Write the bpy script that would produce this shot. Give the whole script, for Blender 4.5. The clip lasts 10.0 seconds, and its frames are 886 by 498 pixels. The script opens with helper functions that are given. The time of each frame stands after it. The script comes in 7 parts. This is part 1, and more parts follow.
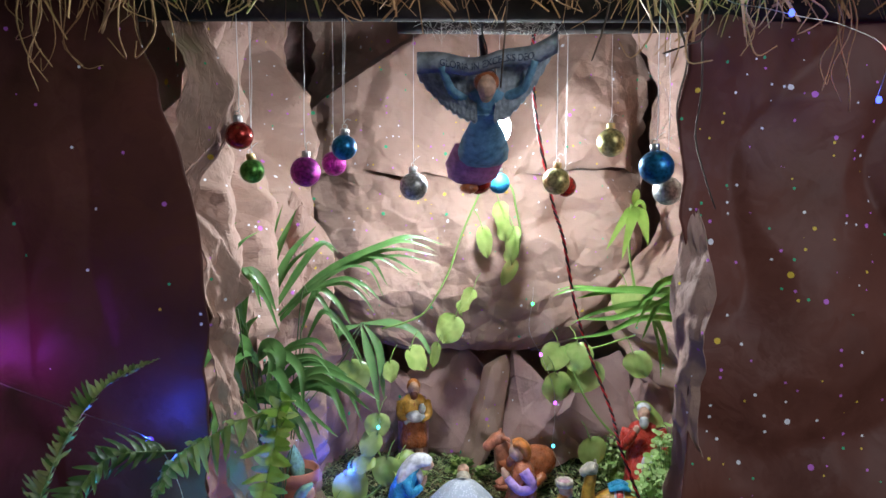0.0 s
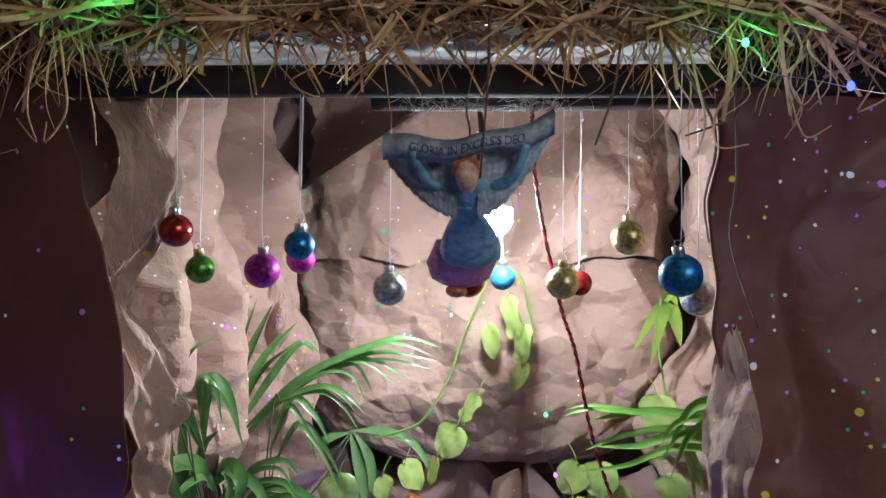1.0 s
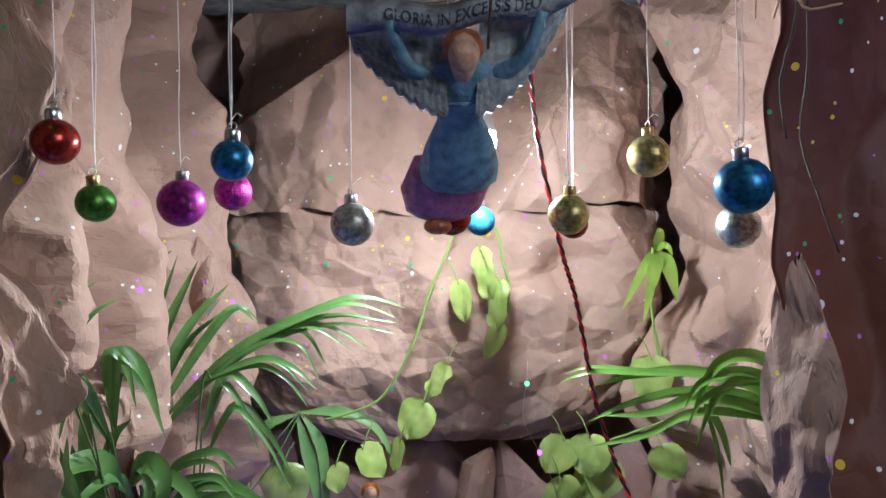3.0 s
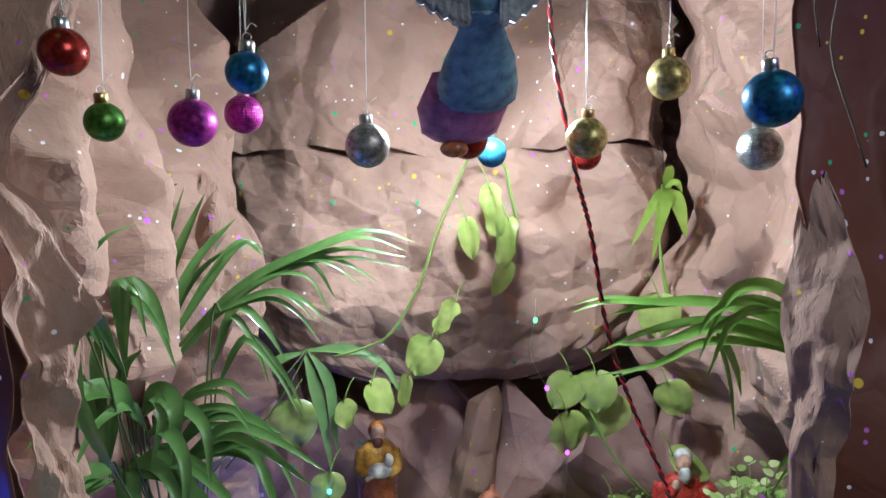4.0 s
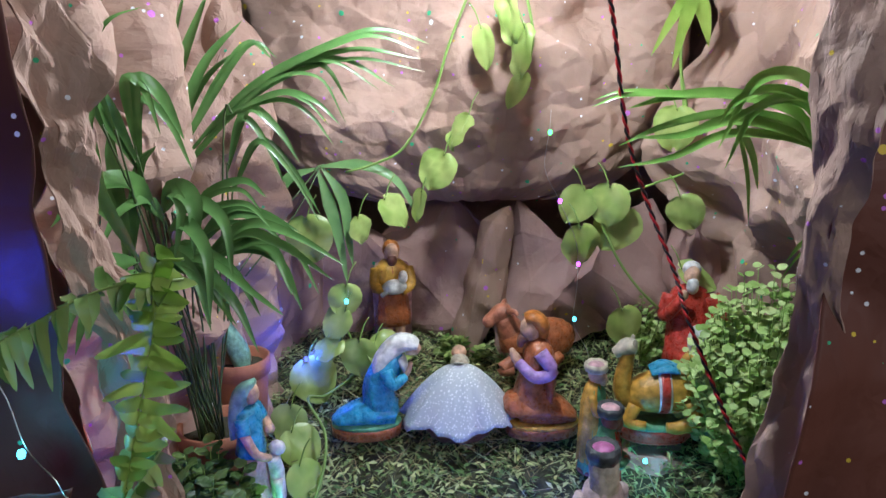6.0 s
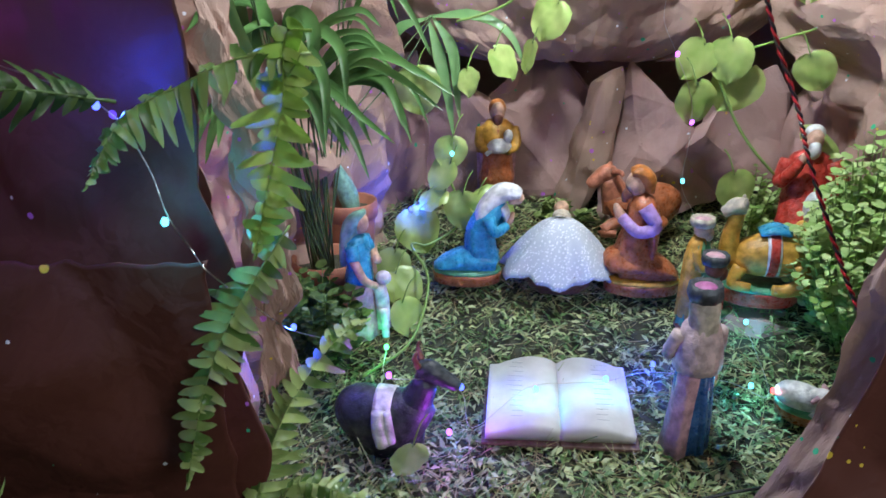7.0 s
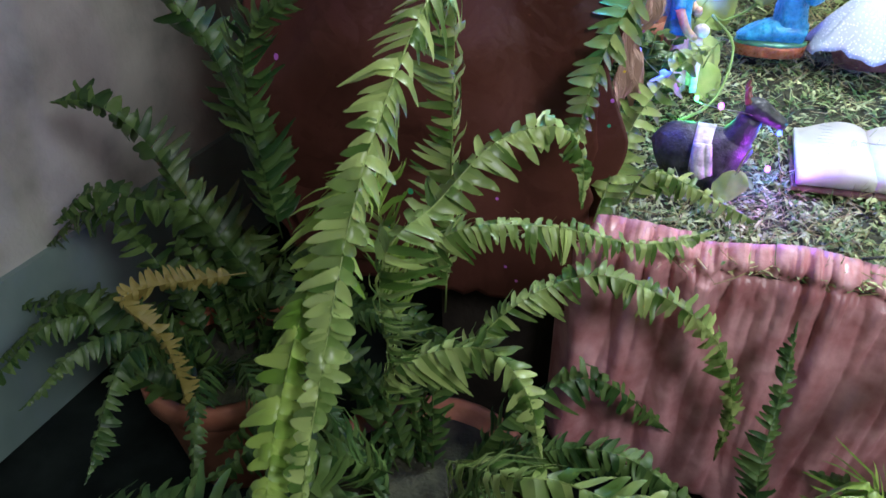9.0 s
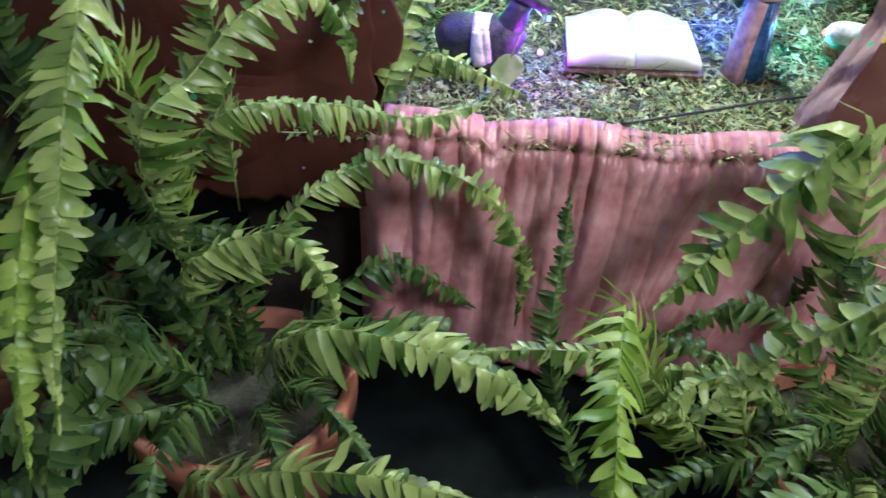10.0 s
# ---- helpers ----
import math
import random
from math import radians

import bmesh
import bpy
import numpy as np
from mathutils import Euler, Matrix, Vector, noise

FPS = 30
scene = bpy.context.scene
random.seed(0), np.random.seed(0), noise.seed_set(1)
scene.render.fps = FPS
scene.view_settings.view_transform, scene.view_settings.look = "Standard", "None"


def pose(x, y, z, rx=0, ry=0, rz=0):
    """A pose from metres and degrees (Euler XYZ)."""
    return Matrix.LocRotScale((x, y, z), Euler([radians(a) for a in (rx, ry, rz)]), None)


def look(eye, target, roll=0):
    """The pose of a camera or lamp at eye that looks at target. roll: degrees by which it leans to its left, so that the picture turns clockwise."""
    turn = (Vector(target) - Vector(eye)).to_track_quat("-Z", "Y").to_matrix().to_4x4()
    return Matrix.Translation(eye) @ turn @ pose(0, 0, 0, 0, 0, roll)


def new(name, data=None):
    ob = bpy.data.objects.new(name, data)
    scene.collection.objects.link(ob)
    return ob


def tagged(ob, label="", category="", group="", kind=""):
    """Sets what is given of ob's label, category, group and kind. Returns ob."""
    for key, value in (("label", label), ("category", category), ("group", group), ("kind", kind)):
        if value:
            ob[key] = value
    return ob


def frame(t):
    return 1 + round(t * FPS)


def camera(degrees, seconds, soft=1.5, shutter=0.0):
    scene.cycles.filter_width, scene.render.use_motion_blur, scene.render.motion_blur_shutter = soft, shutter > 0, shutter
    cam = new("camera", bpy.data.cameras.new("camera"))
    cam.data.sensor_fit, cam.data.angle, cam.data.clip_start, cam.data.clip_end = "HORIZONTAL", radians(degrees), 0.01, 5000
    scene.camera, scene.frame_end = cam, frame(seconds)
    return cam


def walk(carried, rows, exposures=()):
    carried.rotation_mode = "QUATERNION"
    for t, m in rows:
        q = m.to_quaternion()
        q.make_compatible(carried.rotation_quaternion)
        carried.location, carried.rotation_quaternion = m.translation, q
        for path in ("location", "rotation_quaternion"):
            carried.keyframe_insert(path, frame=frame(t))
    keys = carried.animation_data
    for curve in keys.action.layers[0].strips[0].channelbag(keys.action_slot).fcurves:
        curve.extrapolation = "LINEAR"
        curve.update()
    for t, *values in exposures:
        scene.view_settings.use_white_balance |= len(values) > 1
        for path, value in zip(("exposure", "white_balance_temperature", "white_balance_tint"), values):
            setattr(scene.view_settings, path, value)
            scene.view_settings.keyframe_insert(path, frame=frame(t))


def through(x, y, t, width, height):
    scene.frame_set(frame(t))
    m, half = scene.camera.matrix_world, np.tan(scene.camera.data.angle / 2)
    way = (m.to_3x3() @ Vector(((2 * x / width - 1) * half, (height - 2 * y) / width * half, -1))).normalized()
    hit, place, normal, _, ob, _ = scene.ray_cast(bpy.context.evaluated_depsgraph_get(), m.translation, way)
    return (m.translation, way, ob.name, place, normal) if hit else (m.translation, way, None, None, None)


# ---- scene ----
cam = camera(63.9, 10.0, shutter=0.12)
METRES, EYE, TILT, LEAN, TURN = 1.3, 1.45, -4.8, 0.1, 0.0
ROWS = [
    (0.0, 0.0, 0.0, 0.0, -0.0, 0.0, 0.0),
    (0.5, 0.026, 0.0831, 0.028, 0.8, 2.71, -0.04),
    (1.0, 0.0661, 0.1548, 0.0547, 3.32, 5.27, -0.81),
    (1.5, 0.0588, 0.226, 0.0623, 3.5, 6.73, -0.41),
    (2.0, 0.0353, 0.2852, 0.062, 1.38, 6.66, 0.36),
    (2.5, 0.0217, 0.3163, 0.0413, -1.04, 5.52, 0.76),
    (4.0, -0.0041, 0.3402, -0.0101, -2.62, 0.51, 0.89),
    (4.5, -0.024, 0.349, -0.0225, -2.81, -1.25, 1.03),
    (5.0, -0.0339, 0.3521, -0.0434, -3.43, -4.33, 1.22),
    (6.5, -0.0085, 0.3272, -0.1234, 0.74, -13.04, 0.75),
    (7.0, -0.0269, 0.3092, -0.1703, 5.97, -16.7, 0.18),
    (7.5, -0.0639, 0.274, -0.2025, 12.29, -19.54, -0.04),
    (8.0, -0.1436, 0.2281, -0.2318, 17.15, -21.33, -0.09),
    (8.5, -0.183, 0.1873, -0.2553, 19.57, -23.68, -0.43),
    (9.0, -0.1899, 0.1404, -0.2938, 19.36, -27.14, -0.73),
    (9.5, -0.1851, 0.1043, -0.3245, 15.02, -30.31, -0.86),
    (10.0, -0.1314, 0.1131, -0.336, 5.52, -31.29, -1.45),
]
EXPOSURES = [(0.0, 0.25), (2.0, 0.05), (4.5, 0.05), (5.0, 0.1), (6.5, 0.35), (7.5, 0.8), (8.0, 1.0), (9.0, 1.35), (10.0, 1.65)]
walk(cam, [(t, pose(0, 0, EYE, TILT, LEAN, TURN) @ pose(METRES * x, METRES * y, METRES * z, 90 + pitch, roll, yaw)) for t, x, y, z, yaw, pitch, roll in ROWS], EXPOSURES)

# ---- world and large lights ----
world = bpy.data.worlds.new("night")
scene.world = world
world.use_nodes = True
world.node_tree.nodes["Background"].inputs[0].default_value = (0.62, 0.72, 1.0, 1)
world.node_tree.nodes["Background"].inputs[1].default_value = 0.02
BULB = Vector((0.104, 1.41, 1.572))
BULB_GLOW = 720.0
ROOM_WATTS = 16.5


def lamp(name, kind, place, watts, colour, size, target=None):
    data = bpy.data.lights.new(name, kind)
    data.energy, data.color = watts, colour
    if kind == "AREA":
        data.size = size
    else:
        data.shadow_soft_size = size
    ob = new(name, data)
    ob.matrix_world = look(place, target) if target else Matrix.Translation(place)
    return ob


lamp("room_lamp", "AREA", (1.15, -0.5, 2.1), ROOM_WATTS, (0.88, 0.93, 1.0), 0.7, (0.0, 0.8, 0.5))

# ---- materials ----


def material(name, colour, rough=0.6, metal=0.0, spec=0.5):
    m = bpy.data.materials.new(name)
    m.use_nodes = True
    b = m.node_tree.nodes["Principled BSDF"]
    b.inputs["Base Color"].default_value = (*colour, 1)
    b.inputs["Roughness"].default_value = rough
    b.inputs["Metallic"].default_value = metal
    b.inputs["Specular IOR Level"].default_value = spec
    return m, m.node_tree.nodes, m.node_tree.links, b


def mottle(m, colours, scale=8.0, detail=6.0, spots=(0.3, 0.7), bump=0.0, bump_scale=60.0, distance=0.002, rough_var=0.0):
    """Two or three colours mixed by noise at two scales, with a fine bump."""
    n, l = m.node_tree.nodes, m.node_tree.links
    b = n["Principled BSDF"]
    tc = n.new("ShaderNodeTexCoord")
    big = n.new("ShaderNodeTexNoise")
    big.inputs["Scale"].default_value, big.inputs["Detail"].default_value = scale, detail
    l.new(tc.outputs["Object"], big.inputs["Vector"])
    ramp = n.new("ShaderNodeValToRGB")
    els = ramp.color_ramp.elements
    els[0].position, els[1].position = spots
    els[0].color, els[1].color = (*colours[0], 1), (*colours[1], 1)
    if len(colours) > 2:
        e = els.new((spots[0] + spots[1]) / 2)
        e.color = (*colours[2], 1)
    l.new(big.outputs["Fac"], ramp.inputs["Fac"])
    l.new(ramp.outputs["Color"], b.inputs["Base Color"])
    fine = n.new("ShaderNodeTexNoise")
    fine.inputs["Scale"].default_value, fine.inputs["Detail"].default_value = bump_scale, 4
    l.new(tc.outputs["Object"], fine.inputs["Vector"])
    if rough_var:
        r0 = b.inputs["Roughness"].default_value
        mr = n.new("ShaderNodeMapRange")
        mr.inputs["To Min"].default_value, mr.inputs["To Max"].default_value = max(0.03, r0 - rough_var), min(1, r0 + rough_var)
        l.new(fine.outputs["Fac"], mr.inputs["Value"])
        l.new(mr.outputs["Result"], b.inputs["Roughness"])
    if bump:
        bp = n.new("ShaderNodeBump")
        bp.inputs["Strength"].default_value, bp.inputs["Distance"].default_value = bump, distance
        l.new(fine.outputs["Fac"], bp.inputs["Height"])
        l.new(bp.outputs["Normal"], b.inputs["Normal"])
    return ramp


def kraft(name, dark, light, confetti=0.35, rough=0.72, creases=0.48):
    """Crumpled kraft paper: stained brown, fine creases, and scattered specks of coloured paint."""
    m, n, l, b = material(name, light, rough, 0, 0.25)
    ramp = mottle(m, (dark, light), 5.0, 8.0, (0.28, 0.66))
    tc = n.new("ShaderNodeTexCoord")
    last = ramp.outputs["Color"]
    for scale, keep, size in ((26.0, confetti, 0.085), (62.0, confetti * 0.9, 0.1)):
        v = n.new("ShaderNodeTexVoronoi")
        v.inputs["Scale"].default_value = scale
        l.new(tc.outputs["Object"], v.inputs["Vector"])
        sep = n.new("ShaderNodeSeparateColor")
        l.new(v.outputs["Color"], sep.inputs["Color"])
        near = n.new("ShaderNodeMath")
        near.operation, near.inputs[1].default_value = "LESS_THAN", size * 1.6
        l.new(v.outputs["Distance"], near.inputs[0])
        patch = n.new("ShaderNodeTexNoise")
        patch.inputs["Scale"].default_value = 4.5
        l.new(tc.outputs["Object"], patch.inputs["Vector"])
        thick = n.new("ShaderNodeMath")
        thick.operation, thick.inputs[1].default_value = "MULTIPLY", keep * 2
        l.new(patch.outputs["Fac"], thick.inputs[0])
        few = n.new("ShaderNodeMath")
        few.operation = "LESS_THAN"
        l.new(sep.outputs["Red"], few.inputs[0])
        l.new(thick.outputs[0], few.inputs[1])
        both = n.new("ShaderNodeMath")
        both.operation = "MULTIPLY"
        l.new(near.outputs[0], both.inputs[0])
        l.new(few.outputs[0], both.inputs[1])
        hue = n.new("ShaderNodeValToRGB")
        hue.color_ramp.interpolation = "CONSTANT"
        els = hue.color_ramp.elements
        els[0].position, els[0].color = 0.0, (0.55, 0.16, 0.62, 1)
        els[1].position, els[1].color = 0.35, (0.8, 0.8, 0.84, 1)
        e = els.new(0.62); e.color = (0.05, 0.42, 0.2, 1)
        e = els.new(0.8); e.color = (0.72, 0.5, 0.06, 1)
        l.new(sep.outputs["Green"], hue.inputs["Fac"])
        mix = n.new("ShaderNodeMix")
        mix.data_type = "RGBA"
        l.new(both.outputs[0], mix.inputs["Factor"])
        l.new(last, mix.inputs["A"])
        l.new(hue.outputs["Color"], mix.inputs["B"])
        last = mix.outputs["Result"]
    l.new(last, b.inputs["Base Color"])
    # small creases
    warp = n.new("ShaderNodeTexNoise")
    warp.inputs["Scale"].default_value = 7.0
    l.new(tc.outputs["Object"], warp.inputs["Vector"])
    add = n.new("ShaderNodeMix")
    add.data_type, add.inputs["Factor"].default_value = "RGBA", 0.14
    l.new(tc.outputs["Object"], add.inputs["A"])
    l.new(warp.outputs["Color"], add.inputs["B"])
    total = None
    for scale, weight in ((30.0, 1.0), (75.0, 1.0), (150.0, 0.6)):
        # every small cell is a flat facet with a tilt of its own
        cell = n.new("ShaderNodeTexVoronoi")
        cell.inputs["Scale"].default_value = scale
        l.new(add.outputs["Result"], cell.inputs["Vector"])
        off = n.new("ShaderNodeVectorMath")
        off.operation = "SUBTRACT"
        l.new(add.outputs["Result"], off.inputs[0])
        l.new(cell.outputs["Position"], off.inputs[1])
        tilt = n.new("ShaderNodeVectorMath")
        tilt.operation, tilt.inputs[1].default_value = "SUBTRACT", (0.5, 0.5, 0.5)
        l.new(cell.outputs["Color"], tilt.inputs[0])
        dot = n.new("ShaderNodeVectorMath")
        dot.operation = "DOT_PRODUCT"
        l.new(off.outputs[0], dot.inputs[0])
        l.new(tilt.outputs[0], dot.inputs[1])
        sc = n.new("ShaderNodeMath")
        sc.operation, sc.inputs[1].default_value = "MULTIPLY", weight
        l.new(dot.outputs["Value"], sc.inputs[0])
        if total is None:
            total = sc
        else:
            sm = n.new("ShaderNodeMath")
            sm.operation = "ADD"
            l.new(total.outputs[0], sm.inputs[0])
            l.new(sc.outputs[0], sm.inputs[1])
            total = sm
    bp = n.new("ShaderNodeBump")
    bp.inputs["Strength"].default_value, bp.inputs["Distance"].default_value = creases, 1.0
    l.new(total.outputs[0], bp.inputs["Height"])
    l.new(bp.outputs["Normal"], b.inputs["Normal"])
    return m


KRAFT = kraft("kraft_paper", (0.33, 0.203, 0.153), (0.44, 0.285, 0.222), 0.3, 0.68, 0.2)
KRAFT_ROCK = kraft("kraft_paper_rock", (0.33, 0.195, 0.17), (0.46, 0.285, 0.25), 0.1, 0.68, 0.2)
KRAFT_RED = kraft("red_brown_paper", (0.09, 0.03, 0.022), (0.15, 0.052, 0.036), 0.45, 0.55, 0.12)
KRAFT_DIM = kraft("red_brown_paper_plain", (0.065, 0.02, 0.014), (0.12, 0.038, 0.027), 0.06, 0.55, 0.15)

WOOD = material("dark_pole_wood", (0.04, 0.03, 0.025), 0.9, 0, 0.2)[0]
mottle(WOOD, ((0.016, 0.012, 0.01), (0.055, 0.042, 0.033)), 14, 8, (0.3, 0.75), 0.6, 90, 0.003)
NEWS = material("newspaper", (0.55, 0.55, 0.52), 0.8)[0]
mottle(NEWS, ((0.13, 0.14, 0.14), (0.36, 0.36, 0.34)), 22, 8, (0.35, 0.65), 0.3, 80, 0.002)
STRAW = material("dry_straw", (0.42, 0.28, 0.12), 0.6)[0]
mottle(STRAW, ((0.24, 0.11, 0.04), (0.66, 0.4, 0.18)), 11, 5, (0.3, 0.7), 0.2, 200, 0.001)
SOIL = material("soil", (0.05, 0.045, 0.03), 0.95)[0]
mottle(SOIL, ((0.025, 0.025, 0.015), (0.09, 0.09, 0.05)), 30, 8, (0.3, 0.7), 0.8, 120, 0.006)
# floor colour taken down to near black to hold the shade under the ferns
SHADED_FLOOR = material("shaded_floor", (0.02, 0.02, 0.018), 0.9, 0, 0.1)[0]
mottle(SHADED_FLOOR, ((0.007, 0.01, 0.009), (0.022, 0.03, 0.027)), 9, 8, (0.3, 0.7), 0.4, 60, 0.003)
PLASTER = material("plaster", (0.5, 0.5, 0.45), 0.9)[0]
mottle(PLASTER, ((0.3, 0.3, 0.26), (0.56, 0.55, 0.49), (0.46, 0.45, 0.4)), 6, 10, (0.3, 0.6), 0.5, 70, 0.004)
TEAL = material("teal_floor", (0.12, 0.2, 0.18), 0.6)[0]
mottle(TEAL, ((0.15, 0.22, 0.2), (0.26, 0.35, 0.32)), 4, 8, (0.3, 0.7), 0.3, 50, 0.003)
ROOM = material("dim_wall_paint", (0.35, 0.34, 0.31), 0.9)[0]
mottle(ROOM, ((0.3, 0.29, 0.26), (0.4, 0.38, 0.35)), 2, 6)
SATIN = material("crinkled_satin", (0.42, 0.13, 0.13), 0.35)[0]
mottle(SATIN, ((0.44, 0.17, 0.175), (0.68, 0.36, 0.37)), 24, 6, (0.35, 0.7), 0.35, 130, 0.003, 0.15)

# ---- mesh helpers ----


def mesh(name, verts, faces, mat, smooth=True):
    me = bpy.data.meshes.new(name)
    me.from_pydata([tuple(v) for v in verts], [], [tuple(f) for f in faces])
    me.materials.append(mat)
    if smooth:
        me.polygons.foreach_set("use_smooth", [True] * len(me.polygons))
    me.update()
    return me


def part(name, bm, mat, parent=None, label="", smooth=True):
    """One bmesh as one mesh object, under its thing."""
    me = bpy.data.meshes.new(name)
    bm.to_mesh(me)
    bm.free()
    me.materials.append(mat)
    me.polygons.foreach_set("use_smooth", [smooth] * len(me.polygons))
    ob = new(name, me)
    ob.parent = parent
    if label:
        ob["label"] = label
    return ob


def piece(name, data, parent=None, label=""):
    ob = new(name, data)
    ob.parent = parent
    if label:
        ob["label"] = label
    return ob


def box(bm, c, s, turn=0.0, bevel=0.0, tilt=0.0):
    g = bmesh.ops.create_cube(bm, size=1.0, matrix=pose(*c, tilt, 0, turn) @ Matrix.Diagonal((*s, 1)))
    if bevel:
        es = list({e for v in g["verts"] for e in v.link_edges})
        bmesh.ops.bevel(bm, geom=es, offset=bevel, segments=2, affect="EDGES", profile=0.6)


def tube(pts, radius, sides=6, taper=None):
    """Vertices and faces of a round bar along points."""
    pts = [Vector(p) for p in pts]
    vs, fs = [], []
    up = Vector((0.31, 0.2, 0.93))
    for i, p in enumerate(pts):
        d = (pts[min(i + 1, len(pts) - 1)] - pts[max(i - 1, 0)]).normalized()
        a = d.cross(up)
        a = (a if a.length > 1e-3 else d.cross(Vector((1, 0, 0)))).normalized()
        b = d.cross(a)
        r = radius * (taper(i / (len(pts) - 1)) if taper else 1)
        for k in range(sides):
            t = 2 * math.pi * k / sides
            vs.append(p + a * (r * math.cos(t)) + b * (r * math.sin(t)))
    for i in range(len(pts) - 1):
        for k in range(sides):
            k2 = (k + 1) % sides
            fs.append((i * sides + k, i * sides + k2, (i + 1) * sides + k2, (i + 1) * sides + k))
    fs.append(tuple(range(sides))[::-1])
    fs.append(tuple((len(pts) - 1) * sides + k for k in range(sides)))
    return vs, fs


def spline(pts, steps=8):
    """A smooth curve through points (Catmull-Rom)."""
    p = [Vector(q) for q in pts]
    p = [p[0] * 2 - p[1]] + p + [p[-1] * 2 - p[-2]]
    out = []
    for i in range(1, len(p) - 2):
        for k in range(steps):
            t = k / steps
            a, b, c, d = p[i - 1], p[i], p[i + 1], p[i + 2]
            out.append(0.5 * (2 * b + (c - a) * t + (2 * a - 5 * b + 4 * c - d) * t * t + (3 * b - a - 3 * c + d) * t ** 3))
    out.append(p[-2])
    return out


def join(chunks):
    vs, fs = [], []
    for v, f in chunks:
        o = len(vs)
        vs.extend(v)
        fs.extend(tuple(i + o for i in q) for q in f)
    return vs, fs


def lathe(profile, sides=20, m=None):
    """A turned body from (radius, height) pairs."""
    vs, fs = [], []
    for r, z in profile:
        for k in range(sides):
            t = 2 * math.pi * k / sides
            vs.append(Vector((r * math.cos(t), r * math.sin(t), z)))
    for i in range(len(profile) - 1):
        for k in range(sides):
            k2 = (k + 1) % sides
            fs.append((i * sides + k, i * sides + k2, (i + 1) * sides + k2, (i + 1) * sides + k))
    fs.append(tuple(range(sides))[::-1])
    fs.append(tuple((len(profile) - 1) * sides + k for k in range(sides)))
    if m is not None:
        vs = [m @ v for v in vs]
    return vs, fs


def crumple(p, seed, cell, steep=0.5):
    """Heights of creased facets over points p (n, 2), all in metres."""
    rng = np.random.default_rng(seed)
    lo, hi = p.min(0) - cell, p.max(0) + cell
    count = max(6, int(np.prod((hi - lo) / cell)))
    c = rng.uniform(lo, hi, (count, 2))
    g = rng.normal(0, steep, (count, 2))
    b = rng.normal(0, 0.12 * cell, count)
    best = np.full(len(p), -9.0)
    for k in range(count):
        d = p - c[k]
        best = np.maximum(best, b[k] + d @ g[k] - (0.22 / cell) * (d ** 2).sum(1))
    return best - best.mean()


def waves(p, seed):
    """Smooth gradient noise over points p (n, 2), about -0.7 to 0.7."""
    rng = np.random.default_rng(seed)
    c = np.floor(p).astype(int)
    lo = c.min(0)
    size = c.max(0) - lo + 2
    ang = rng.uniform(0, 2 * math.pi, size)
    f = p - c
    c = c - lo
    w = f * f * f * (f * (f * 6 - 15) + 10)

    def corner(i, j):
        t = ang[c[:, 0] + i, c[:, 1] + j]
        return np.cos(t) * (f[:, 0] - i) + np.sin(t) * (f[:, 1] - j)

    top = corner(0, 0) * (1 - w[:, 0]) + corner(1, 0) * w[:, 0]
    low = corner(0, 1) * (1 - w[:, 0]) + corner(1, 1) * w[:, 0]
    return top * (1 - w[:, 1]) + low * w[:, 1]


def crease(p, seed, cell, amount, fine=1.0):
    """Sharp ridges and valleys between flat facets, at several scales."""
    q = p + 0.3 * cell * np.stack([waves(p / cell * 0.8, seed + 91), waves(p / cell * 0.8, seed + 92)], 1)
    h = np.zeros(len(p))
    for k, share in enumerate((1.0, 0.8, 0.75, 0.6, 0.4) if fine > 0.5 else (1.0, 0.5, 0.12)):
        t = 0.7 + 1.1 * k
        m = np.array([[math.cos(t), -math.sin(t)], [math.sin(t), math.cos(t)]])
        f = 1.9 ** k / cell
        h += (-1) ** k * share * np.abs(waves(q @ m * f, seed + 7 * k)) / f * 1.5
    return (h - h.mean()) * amount


def facets(p, seed, cell, steep):
    """Flat triangular facets of uneven size, as creases leave them in paper; p (n, 2) and heights in metres."""
    rng = np.random.default_rng(seed)
    t = rng.uniform(0, math.pi)
    q = p @ np.array([[math.cos(t), -math.sin(t)], [math.sin(t), math.cos(t)]]) / cell * np.array([1.0, 0.62])
    q = q + 0.4 * np.stack([waves(q * 0.55, seed + 1), waves(q * 0.55, seed + 2)], 1) + 0.15 * np.stack([waves(q * 1.7, seed + 3), waves(q * 1.7, seed + 4)], 1)
    c = np.floor(q).astype(int)
    f = q - c
    c = c - c.min(0)
    size = c.max(0) + 2
    h = rng.normal(0, 1, size)
    h *= rng.uniform(0.3, 1.3, size)
    flip = rng.random(size) < 0.5
    a, b, d, e = h[c[:, 0], c[:, 1]], h[c[:, 0] + 1, c[:, 1]], h[c[:, 0], c[:, 1] + 1], h[c[:, 0] + 1, c[:, 1] + 1]
    u, v = f[:, 0], f[:, 1]
    one = np.where(u + v < 1, a + (b - a) * u + (d - a) * v, e + (d - e) * (1 - u) + (b - e) * (1 - v))
    two = np.where(u > v, a + (b - a) * u + (e - b) * v, a + (d - a) * v + (e - d) * u)
    return np.where(flip[c[:, 0], c[:, 1]], one, two) * cell * steep


def folds(p, seed, cell):
    """Flat facets between straight ridges and valleys: the difference of two sets of planes; p (n, 2) and heights in metres."""
    return crumple(p, seed + 300, cell, 0.12) - crumple(p, seed + 400, cell, 0.12)


